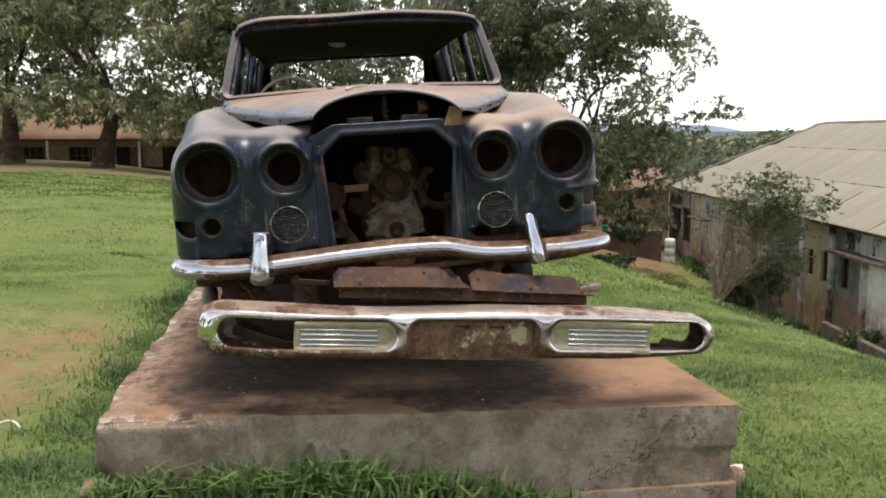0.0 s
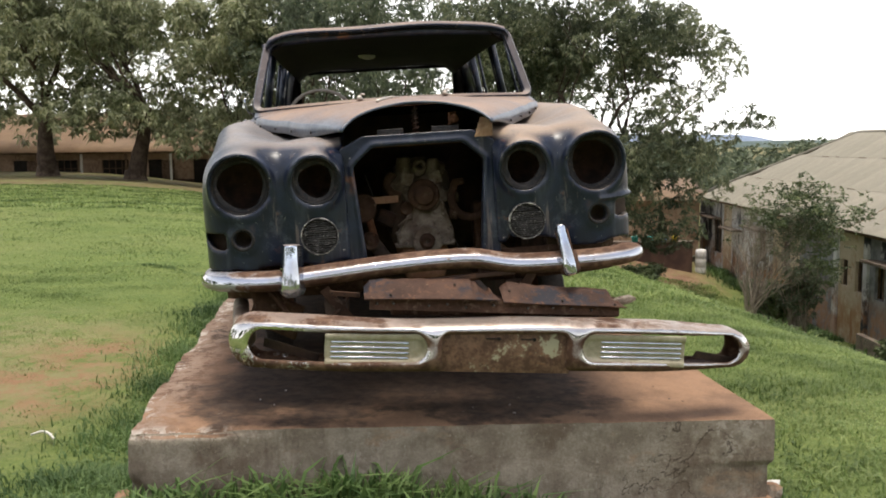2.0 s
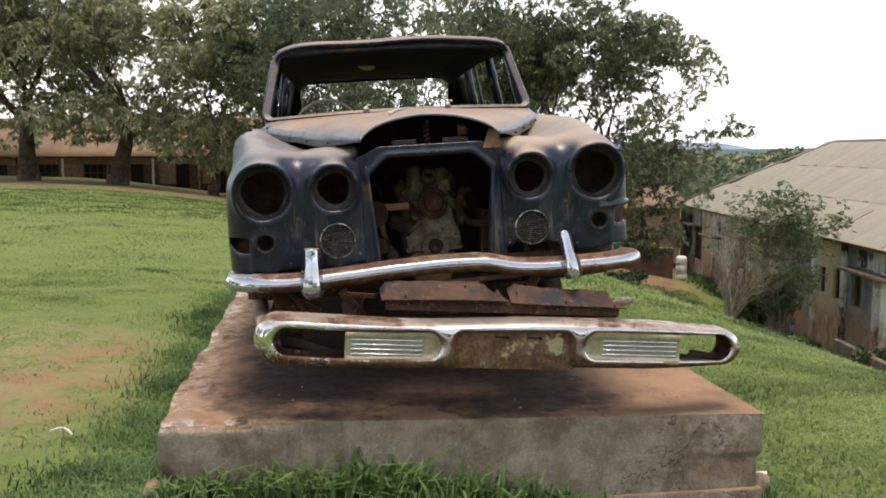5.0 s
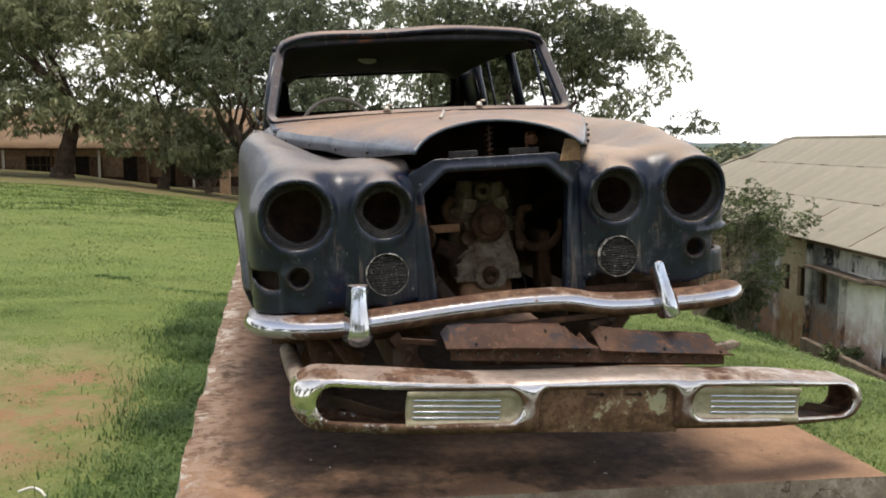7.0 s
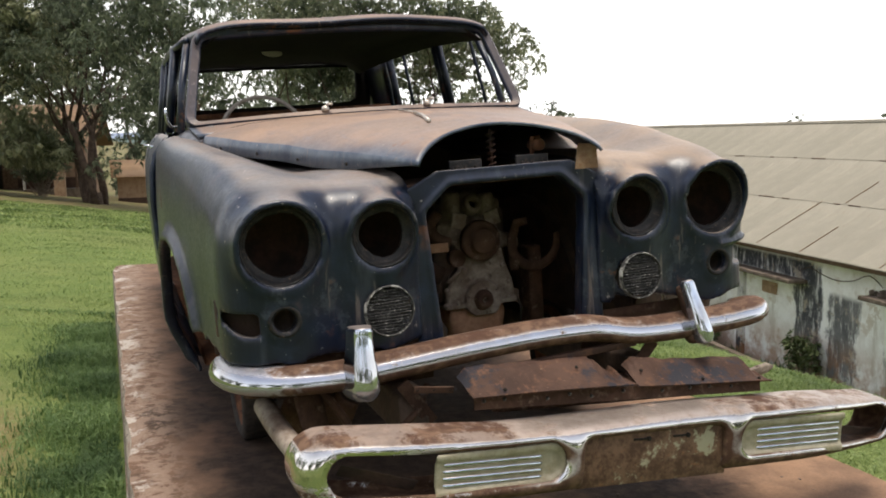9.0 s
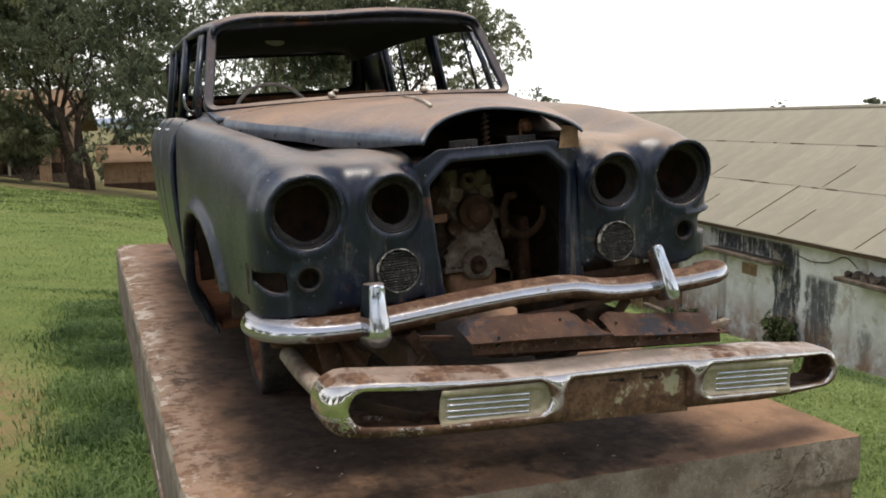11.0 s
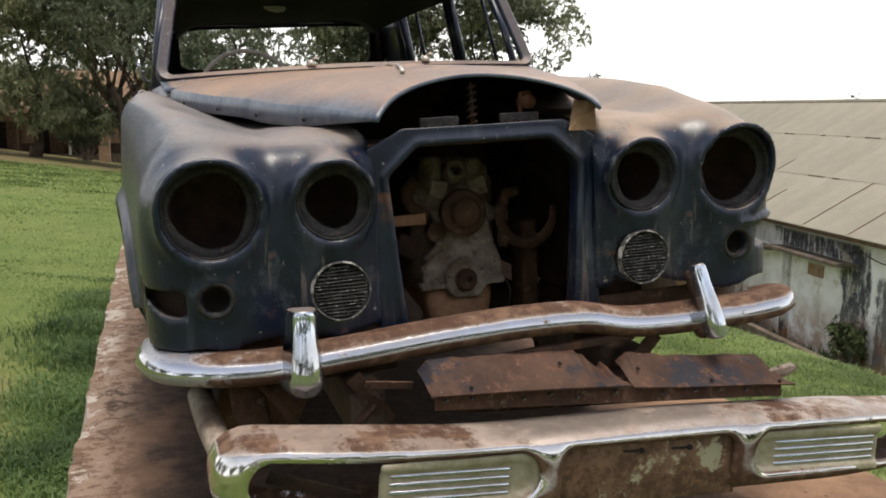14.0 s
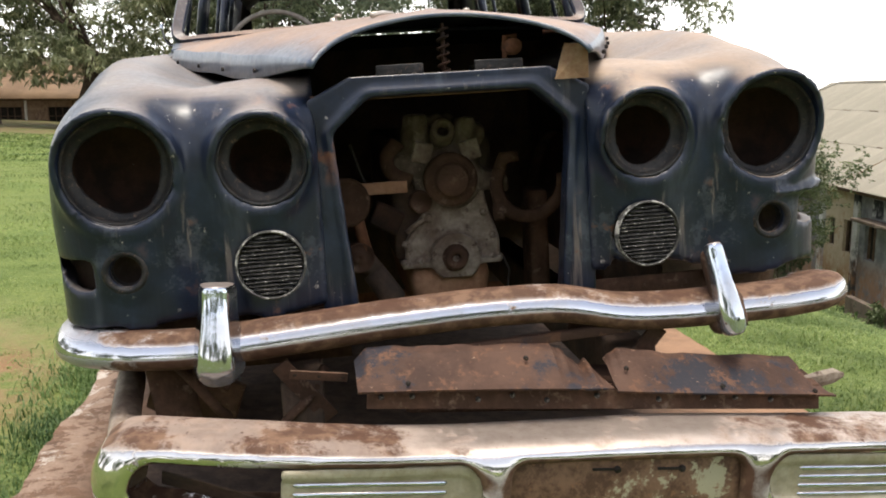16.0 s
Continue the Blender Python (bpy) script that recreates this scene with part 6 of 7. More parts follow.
    # dark strips along some seams between sheets
    for r, c, part_ in ((0, 9, 0.9), (0, 12, 1.0), (0, 15, 0.55), (0, 17, 1.0), (0, 20, 0.6), (0, 24, 0.8), (1, 11, 0.4), (1, 16, 0.5), (1, 22, 0.3)):
        bm = boxed((r * ln, c * wide - 0.006, 0.02 + 0.010 * r), (r * ln + part_ * ln, c * wide + 0.006, 0.038 + 0.010 * r), 0.0, pose(0, 0, EAVE, 0, -ang, 0))
        part("rusty_seam", bm, M_ROOF_RUST, house, "dark strip along a seam between roof sheets", smooth=False)
    # hip end and back slope as plain skins
    bm = bmesh.new()
    def V(x, y_, z):
        return bm.verts.new((x, y_, z))
    e1, e2, rd, r0, f0, f1 = V(0, HL, EAVE), V(HW, HL, EAVE), V(run, HL - run, RIDGE), V(run, 0, RIDGE), V(0, 0, EAVE), V(HW, 0, EAVE)
    bm.faces.new((e1, e2, rd))
    bm.faces.new((e2, f1, r0, rd))
    bm.faces.new((f0, e1, rd, r0))
    bm.faces.new((f0, r0, f1))
    bmesh.ops.translate(bm, vec=(0, 0, -0.045), verts=bm.verts[:])
    part("roof_base", bm, M_ROOF, house, "", smooth=False)
    bm = bmesh.new()
    tube(bm, [(run, 0, RIDGE + 0.03), (run, HL - run, RIDGE + 0.03), (0, HL, EAVE + 0.03)], 0.09, 8)
    part("ridge_cap", bm, M_ROOF, house, "")
    bm = bmesh.new()
    pts = [(0.45, 11.7, EAVE - 0.50), (0.45, 12.1, EAVE - 0.30), (0.44, 12.7, EAVE - 0.50), (0.44, 13.4, EAVE - 0.57), (0.44, 14.0, EAVE - 0.47), (0.45, 14.3, EAVE - 0.41), (0.45, 14.75, EAVE - 0.56)]
    tube(bm, smooth_path(pts, 20), 0.012, 5)
    part("cable", bm, M_DARK, house, "slack cable on the wall")


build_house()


# ---- school block beyond the lawn ----
def build_school():
    SB = pose(-26.0, 66.0, -0.4, 0, 0, -4)
    s = thing("school_block", "long low ochre school block with a rusty roof and veranda posts", "building", SB)
    L = 21.0
    part("wall", boxed((-6, 2.0, -2.6), (L, 2.25, 2.2)), M_OCHRE, s, "", smooth=False)
    part("wall", boxed((L - 0.25, 2.25, -2.6), (L, 9.0, 2.2)), M_OCHRE, s, "", smooth=False)
    part("painted_base", boxed((-6, 1.96, -2.4), (L, 1.998, -0.6 + 0.3)), M_MAROON, s, "", smooth=False)
    part("veranda_floor", boxed((-6, 0.0, -2.8), (L, 1.95, -1.0)), M_SLAB, s, "", smooth=False)
    rng = random.Random(3)
    x = -4.0
    while x < L - 2:
        w = rng.choice((1.0, 1.0, 1.9))
        # dark panel painted as the unlit inside of the block
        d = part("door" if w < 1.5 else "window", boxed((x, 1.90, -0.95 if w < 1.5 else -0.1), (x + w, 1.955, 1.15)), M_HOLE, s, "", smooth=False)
        if w > 1.5:
            for k in range(5):
                part("bar", boxed((x + k * w / 4 - 0.03, 1.86, -0.1), (x + k * w / 4 + 0.03, 1.90, 1.15)), M_WOOD, d, "", smooth=False)
            part("bar", boxed((x, 1.855, 0.5), (x + w, 1.86, 0.56)), M_WOOD, d, "", smooth=False)
        else:
            part("leaf", boxed((x + w, 1.80, -0.95), (x + w + 0.9, 1.86, 1.1)), M_WOOD, d, "", smooth=False)
        x += w + rng.uniform(1.4, 2.4)
    for k in range(9):
        part("veranda_post", boxed((-5 + k * 3.2, 0.1, -1.0), (-4.86 + k * 3.2, 0.24, 1.75), 0.01), M_WHITE if k % 2 else M_WOOD, s, "", smooth=False)
    def roof(u, v):
        return (-7 + (L + 8) * u, -0.5 + 5.6 * v, 1.75 + 2.9 * v + 0.012 * math.sin(u * 900))
    part("roof", grid_mesh("roof", roof, np.linspace(0, 1, 300), np.linspace(0, 1, 5), M_ROOF_RUST, 0.02), None, s, "rusty brown corrugated roof")
    def roof2(u, v):
        return (-7 + (L + 8) * u, 5.1 + 5.6 * v, 4.65 - 2.9 * v)
    part("roof", grid_mesh("roof", roof2, np.linspace(0, 1, 20), np.linspace(0, 1, 3), M_ROOF_RUST, 0.02), None, s, "")
    part("eave_beam", boxed((-6, 0.08, 1.60), (L, 0.26, 1.74)), M_WOOD, s, "", smooth=False)


build_school()


def build_shed():
    s = thing("shed", "low ochre shed with a dark red base and pale roof", "shed", pose(-1.9, 66, -2.9, 0, 0, 3))
    part("wall", boxed((-1.0, 0, 0.7), (9.5, 0.25, 2.2)), M_OCHRE, s, "", smooth=False)
    part("painted_base", boxed((-1.0, -0.02, -0.6), (9.5, 0.23, 0.7)), M_MAROON, s, "", smooth=False)
    part("roof", grid_mesh("roof", lambda u, v: (-1.4 + 11.4 * u, -0.6 + 3 * v, 2.15 + 1.1 * v), np.linspace(0, 1, 12), np.linspace(0, 1, 3), M_ROOF_RUST, 0.03), None, s, "")
    # added shaft stands in for the end wall of the school block
    g = thing("gate_pillar", "square ochre shaft standing in for the school block's end wall", "pillar", pose(-6.3, 63.5, -2.4, 0, 0, 0))
    part("shaft", boxed((-0.34, -0.3, -0.5), (0.34, 0.3, 3.9), 0.03), M_OCHRE, g, "", smooth=False)


build_shed()


# ---- trees ----
def leaf_cloud(name, centres, radii, n_rosette, per, length, width, material, seed, shell=0.62, droop=0.6):
    """Rosettes of narrow leaves, spread through clumps, thicker at the outside."""
    g = np.random.default_rng(seed)
    c = np.asarray(centres, float)
    r = np.asarray(radii, float)
    k = g.choice(len(c), n_rosette, p=(r.prod(1) ** (2 / 3)) / (r.prod(1) ** (2 / 3)).sum())
    d = g.normal(size=(n_rosette, 3))
    d /= np.linalg.norm(d, axis=1, keepdims=True)
    rad = (shell + (1 - shell) * g.random(n_rosette)) ** 0.7
    P = c[k] + d * r[k] * rad[:, None]
    N = n_rosette * per
    P = np.repeat(P, per, axis=0) + g.normal(scale=length * 0.12, size=(N, 3))
    a = g.random(N) * 2 * np.pi
    el = g.normal(-droop, 0.45, N)
    D = np.stack([np.cos(a) * np.cos(el), np.sin(a) * np.cos(el), np.sin(el)], -1)
    S = np.cross(D, g.normal(size=(N, 3)))
    S /= np.linalg.norm(S, axis=1, keepdims=True)
    ln = length * g.uniform(0.65, 1.25, N)[:, None]
    wd = width * g.uniform(0.7, 1.2, N)[:, None]
    tip = P + D * ln + np.array((0, 0, -1)) * ln * 0.18
    mid = P + D * ln * 0.5
    V = np.stack([P, mid + S * wd * 0.5, tip, mid - S * wd * 0.5], 1).reshape(-1, 3)
    F = np.arange(N * 4).reshape(N, 4)
    return mesh_from(name, V, F, material, False)


def build_tree(name, label, foot, height, trunk_r, spread, seed, rosettes, material=None, lean=(0, 0), stems=1, clumps=18, low=0.28, length=0.34, group="mango trees", extra=()):
    rng = random.Random(seed)
    x, y = foot
    z = float(ground_z(x, y)) - 0.3
    tree = thing(name, label, "tree", pose(x, y, z), group if name == "mango_tree" else "spreading trees")
    bm = bmesh.new()
    tips = []
    def limb(p, d, length_, r, depth):
        pts, rad = [p.copy()], [r]
        q = p.copy()
        n = 5
        for i in range(n):
            d = (d + Vector((rng.uniform(-1, 1), rng.uniform(-1, 1), rng.uniform(-0.5, 0.7))) * 0.22).normalized()
            q = q + d * length_ / n
            pts.append(q.copy())
            rad.append(r * (1 - 0.55 * (i + 1) / n))
        tube(bm, pts, rad, 9 if depth < 2 else 6)
        if depth >= 3:
            tips.append((q.copy(), length_))
            return
        if depth == 2:
            tips.append((q.copy(), length_))
        for i in range(rng.choice((2, 3)) + (depth == 0)):
            a = rng.uniform(0, 6.28)
            k = rng.uniform(0.55, 1.0)
            out = Vector((math.cos(a) * k * spread / height * 1.8, math.sin(a) * k * spread / height * 1.8, rng.uniform(0.25, 0.9))).normalized()
            limb(pts[-1 - (i % 2)], (d * 0.35 + out).normalized(), length_ * rng.uniform(0.6, 0.85), rad[-1 - (i % 2)] * rng.uniform(0.6, 0.8), depth + 1)
    for k in range(stems):
        off = Vector((rng.uniform(-0.3, 0.3), rng.uniform(-0.3, 0.3), 0)) * (stems > 1) * 1.6
        limb(off, Vector((lean[0] + off.x * 0.3, lean[1], 1)).normalized(), height * 0.32, trunk_r * (1 if k == 0 else 0.75), 0)
    # root flare
    tube(bm, [(0, 0, -0.2), (0, 0, 0.25), (0, 0, 0.9)], [trunk_r * 1.45, trunk_r * 1.2, trunk_r * 0.95], 10)
    part("trunk", bm, M_BARK, tree, "dark brown trunk with limbs")
    cs, rs = [], []
    for q, ln in tips:
        s_ = rng.uniform(0.75, 1.25)
        cs.append(q + Vector((0, 0, 0.1)))
        rs.append((0.85 * s_ * spread / 5, 0.85 * s_ * spread / 5, 0.62 * s_ * spread / 5))
    for i in range(clumps):
        a, e = rng.uniform(0, 6.28), rng.uniform(low, 1.0)
        k = math.sin(math.pi * min(1, 0.25 + 0.7 * (1 - e) + 0.12)) ** 0.6
        cs.append(Vector((lean[0] * height * 0.6 + math.cos(a) * spread * k * rng.uniform(0.5, 1.0), math.sin(a) * spread * k * rng.uniform(0.5, 1.0), height * e)))
        s_ = rng.uniform(0.7, 1.3) * spread / 5
        rs.append((1.25 * s_, 1.25 * s_, 0.85 * s_))
    for ex, ey, ez, er in extra:
        cs.append(Vector((ex, ey, ez)))
        rs.append((er, er, 0.75 * er))
    me = leaf_cloud("crown", cs, rs, rosettes, 7, length, length * 0.32, material or M_LEAF, seed)
    part("crown", me, None, tree, "loose crown of drooping narrow leaves")
    return tree


build_tree("mango_tree", "old mango tree with a thick dark trunk and drooping leaves", (-14.7, 55), 15, 0.60, 7.0, 11, 3200, low=0.20, clumps=30, length=0.40, extra=[(2.6, -4.0, 3.4, 1.2), (4.4, -3.0, 3.0, 1.2), (-2.6, -4.6, 4.0, 1.2), (1.0, -5.0, 4.4, 1.1), (5.0, -1.0, 2.4, 1.0)])
build_tree("mango_tree", "old mango tree with a thick trunk at the lawn's edge", (-20.15, 56), 15, 0.62, 7.0, 12, 3300, low=0.19, clumps=30, length=0.40, extra=[(2.2, -4.5, 3.9, 1.2), (-2.0, -4.0, 3.6, 1.3), (-4.2, -3.6, 3.0, 1.2)])
build_tree("mango_tree", "slender mango tree leaning beside the school", (-9.0, 54.5), 14, 0.30, 5.6, 13, 3300, lean=(0.08, 0), low=0.16, clumps=30, length=0.42, extra=[(0.6, -3.0, 2.6, 1.2), (2.0, -3.2, 3.2, 1.2), (-1.6, -3.0, 3.2, 1.2), (3.4, -2.6, 2.4, 1.1)])
build_tree("spreading_tree", "dark many-stemmed tree with thin foliage", (-3.6, 52), 15, 0.32, 5.0, 14, 3800, M_LEAF_FAR, stems=5, low=0.14, length=0.26, clumps=16)
build_tree("spreading_tree", "large leafy tree with open limbs beside the house", (7.6, 33.5), 12.5, 0.38, 4.5, 15, 11500, M_LEAF_MID, stems=3, low=0.10, length=0.205, clumps=40, extra=[(random.Random(90 + i).uniform(-2.8, 3.4), random.Random(190 + i).uniform(-2.8, 0.5), 3.2 + 2.9 * (i / 26) ** 1.2, 0.75 + 0.3 * (i % 3) / 2) for i in range(26)] + [(4.7, -1.5, 5.0, 0.8), (5.5, -1.8, 5.7, 0.7), (4.0, -1.0, 4.2, 0.9), (4.4, -1.6, 3.2, 0.9), (2.8, -2.0, 3.2, 1.0), (1.4, -1.8, 2.4, 0.8), (2.2, -2.0, 1.7, 0.8), (3.1, -1.6, 2.2, 0.8), (3.6, -1.8, 1.5, 0.7), (2.7, -1.2, 1.2, 0.7), (6.2, -2.0, 5.4, 0.45)])
build_tree("spreading_tree", "leafy tree behind the car", (2.0, 47), 15, 0.36, 6.5, 16, 3500, M_LEAF_FAR, low=0.18, length=0.30, clumps=36)
build_tree("mango_tree", "mango tree beyond the others", (-28.0, 60), 14, 0.5, 7.0, 17, 3200, low=0.25, clumps=30)
build_tree("spreading_tree", "far tree filling the gap behind", (9.0, 62), 13, 0.4, 6.5, 19, 2600, M_LEAF_FAR, low=0.15, clumps=30)
build_tree("spreading_tree", "far tree behind the mango trees", (-20.0, 86), 17, 0.4, 7.0, 21, 1000, M_LEAF_FAR, low=0.35, clumps=30)

for fx, fy, seed in [(6.0, 80.0, 31), (-2.0, 82.0, 32), (-9.0, 85.0, 33)]:
    build_tree("spreading_tree", "far tree beyond the school yard, haze in its leaf colour", (fx, fy), 15, 0.35, 6.5, seed, 1100, M_LEAF_FAR, stems=2, low=0.10, length=0.45, clumps=34)
# unseen trees added behind and beside the camera to darken light and reflections
unseen_belt = build_tree("spreading_tree", "unseen leafy tree added to darken front light and reflections", (-22.0, -24), 13, 0.4, 7.0, 23, 2600, M_LEAF_FAR, low=0.06, length=0.5, clumps=40)
for bx, by, turn in ((-9.0, -27.0, 70), (3.0, -25.0, 140), (15.0, -28.0, 220), (27.0, -22.0, 300), (-34.0, -16.0, 30), (-37.0, 3.0, 95), (-39.0, 18.0, 160), (-37.0, 32.0, 250)):
    copy_thing(unseen_belt, pose(bx, by, float(ground_z(bx, by)) - 0.3, 0, 0, turn))

# ---- hills in the distance ----
def build_hills():
    # blue-grey haze is painted into the colour of hills and slope
    n = Nodes("haze_tinted_hills", 1.0)
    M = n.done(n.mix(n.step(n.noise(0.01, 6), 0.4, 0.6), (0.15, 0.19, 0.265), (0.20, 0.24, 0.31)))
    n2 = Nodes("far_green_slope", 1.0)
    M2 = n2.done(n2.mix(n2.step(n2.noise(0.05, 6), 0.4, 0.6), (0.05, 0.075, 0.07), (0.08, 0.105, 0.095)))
    for name, dist, h, mat, seed in (("hills", 1900, 27, M, 1.0), ("far_slope", 620, 4, M2, 5.0)):
        def fn(u, v):
            a = radians(-70 + 150 * u)
            k = 0.80 + 0.12 * math.sin(9 * u + seed) + 0.10 * math.sin(23 * u + 2 * seed) + 0.05 * math.sin(70 * u) + 0.03 * math.sin(190 * u)
            top = h * k - (66 * sstep(u, 0.612, 0.66) if name == "hills" else 0.0)
            d = dist + 500 * v
            return (d * math.sin(a), d * math.cos(a), -70 + (top + 70) * math.sin(v * math.pi / 2))
        tagged(new(name, grid_mesh(name, fn, np.linspace(0, 1, 220), np.linspace(0, 1, 6), mat)), "distant hills with haze painted into their colour", "hills", kind="structure")


build_hills()


# ---- grass, weeds and bushes ----
def blades(name, X, Y, height, width, seed, material, lean=0.5, label="", z_up=None):
    """One narrow bent blade of three triangles at each place."""
    g = np.random.default_rng(seed)
    n = len(X)
    Z = ground_z(X, Y) - 0.01 if z_up is None else z_up
    a = g.random(n) * 2 * np.pi
    t = np.stack([np.cos(a), np.sin(a), 0 * a], -1)
    s = np.stack([-np.sin(a + g.normal(0, 0.6, n)), np.cos(a), 0 * a], -1)
    hgt = (height * g.uniform(0.4, 1.25, n) * (0.75 + 0.35 * np.sin(2.3 * X + 1.7 * np.sin(3.1 * Y)) * np.sin(2.9 * Y)))[:, None]
    wd = (width * g.uniform(0.6, 1.3, n))[:, None]
    ln = (lean * g.uniform(0.1, 1.4, n))[:, None]
    up = np.array((0, 0, 1.0))
    P = np.stack([X, Y, Z], -1)
    mid = P + up * hgt * 0.6 + t * hgt * ln * 0.35
    tip = P + up * hgt * (1 - 0.25 * ln) + t * hgt * ln
    V = np.stack([P - s * wd / 2, P + s * wd / 2, mid + s * wd * 0.42, mid - s * wd * 0.42, tip], 1).reshape(-1, 3)
    k = np.arange(n)[:, None] * 5
    F = np.concatenate([k + np.array([[0, 1, 2]]), k + np.array([[0, 2, 3]]), k + np.array([[3, 2, 4]])])
    return tagged(new(name, mesh_from(name, V, F, material, False)), label, "grass", kind="stuff")


def scatter(n, x0, x1, y0, y1, seed, bare=0.0):
    g = np.random.default_rng(seed)
    X, Y = g.uniform(x0, x1, n), g.uniform(y0, y1, n)
    keep = ~on_plinth(X, Y, 0.02)
    if bare:
        w = np.exp(-(((X + 2.3) / 0.50) ** 2 + ((Y - 6.9) / 1.5) ** 2)) * (0.84 + 0.45 * np.sin(5.1 * X + 1.3 * Y) * np.sin(4.3 * Y))
        w = w + 0.22 * np.exp(-(((X + 3.1) / 1.5) ** 2 + ((Y - 6.6) / 3.0) ** 2))
        keep &= g.random(n) > bare * w
    clump = 0.5 + 0.5 * np.sin(2.7 * X + 1.9 * np.sin(1.7 * Y)) * np.sin(3.3 * Y + 1.3 * np.sin(2.1 * X))
    keep &= g.random(n) < 0.55 + 0.45 * clump
    return X[keep], Y[keep]


blades("lawn_grass", *scatter(170000, -7.5, -1.0, 2.2, 13, 1, 0.95), 0.036, 0.0065, 1, M_GRASS, 1.3, "short uneven lawn grass")
blades("lawn_grass", *scatter(75000, -14, 3.0, 11.2, 26, 2), 0.060, 0.013, 2, M_GRASS, 1.4, "short lawn grass further off")
blades("lawn_grass", *scatter(80000, -30, 3.0, 26, 43, 8), 0.10, 0.05, 8, M_GRASS, 1.4, "lawn grass before the school")
blades("lawn_grass", *scatter(110000, 1.6, 8.0, 2.8, 14, 3), 0.085, 0.010, 3, M_GRASS, 1.9, "lush green grass on the slope")
blades("lawn_grass", *scatter(60000, 1.6, 14.0, 13, 32, 4), 0.15, 0.024, 4, M_GRASS, 1.5, "lush grass towards the house")
blades("lawn_grass", *scatter(34000, 3.0, 14.5, 31, 38, 9), 0.15, 0.030, 9, M_GRASS, 1.5, "lush grass before the yard wall")
blades("lawn_grass", *scatter(12000, -3.0, 4.0, 1.6, 3.5, 5), 0.07, 0.007, 5, M_TALL, 0.8, "grass before the plinth")


def edge_grass(n, fx, fy, seed, h, w, label, even=0.42, material=M_TALL):
    g = np.random.default_rng(seed)
    u = g.random(n)
    tuft = g.random(n) < even + (0.32 + (1 - even) * 0.75) * (1 - even) * np.sin(29 * u + 0.6) * np.sin(11 * u + 1)
    u = u[tuft]
    X, Y = fx(u, g), fy(u, g)
    blades("tall_grass", X, Y, h, w, seed, material, 1.0, label)


edge_grass(3800, lambda u, g: -1.0 + 2.75 * u, lambda u, g: 3.65 + 0.099 * u - np.abs(g.normal(0, 0.10, len(u))), 11, 0.19, 0.017, "coarse green grass at the foot of the plinth")
edge_grass(420, lambda u, g: -0.9 + 2.0 * u, lambda u, g: 3.62 + 0.072 * u - np.abs(g.normal(0, 0.06, len(u))), 12, 0.27, 0.017, "broad grass blades against the plinth")
edge_grass(34000, lambda u, g: -1.04 - 0.32 * u - np.abs(g.normal(0, 0.27, len(u))), lambda u, g: 3.5 + 7.6 * u, 13, 0.105, 0.008, "long lush grass along the plinth", 0.8, M_LUSH)
edge_grass(1500, lambda u, g: -1.2 - 2.2 * u + g.normal(0, 0.05, len(u)), lambda u, g: 11.35 + 1.7 * u + 0.12 * np.sin(9 * u) + g.normal(0, 0.07, len(u)), 16, 0.07, 0.010, "uncut grass on a small step in the lawn", 0.6, M_LUSH)
edge_grass(3000, lambda u, g: 1.81 - 0.31 * u + np.abs(g.normal(0, 0.12, len(u))), lambda u, g: 3.7 + 7.4 * u, 14, 0.16, 0.008, "long grass along the plinth", 0.7, M_LUSH)
edge_grass(26, lambda u, g: -0.8 + 1.5 * u, lambda u, g: 3.60 + 0.054 * u - np.abs(g.normal(0, 0.04, len(u))), 15, 0.42, 0.004, "dry grass stalks")


def to_house(lx, ly):
    v = HB @ Vector((lx, ly, 0))
    return v.x, v.y


def wall_weeds():
    g = np.random.default_rng(31)
    n = 9000
    ly, lx = g.uniform(6, 40, n), 0.35 - np.abs(g.normal(0, 0.55, n))
    keep = np.sin(1.9 * ly) + np.sin(0.7 * ly + 2) > -0.6
    P = np.array([to_house(a, b) for a, b in zip(lx[keep], ly[keep])])
    blades("weeds", P[:, 0], P[:, 1], 0.42, 0.035, 31, M_TALL, 0.9, "rank dark weeds along the house wall")


wall_weeds()


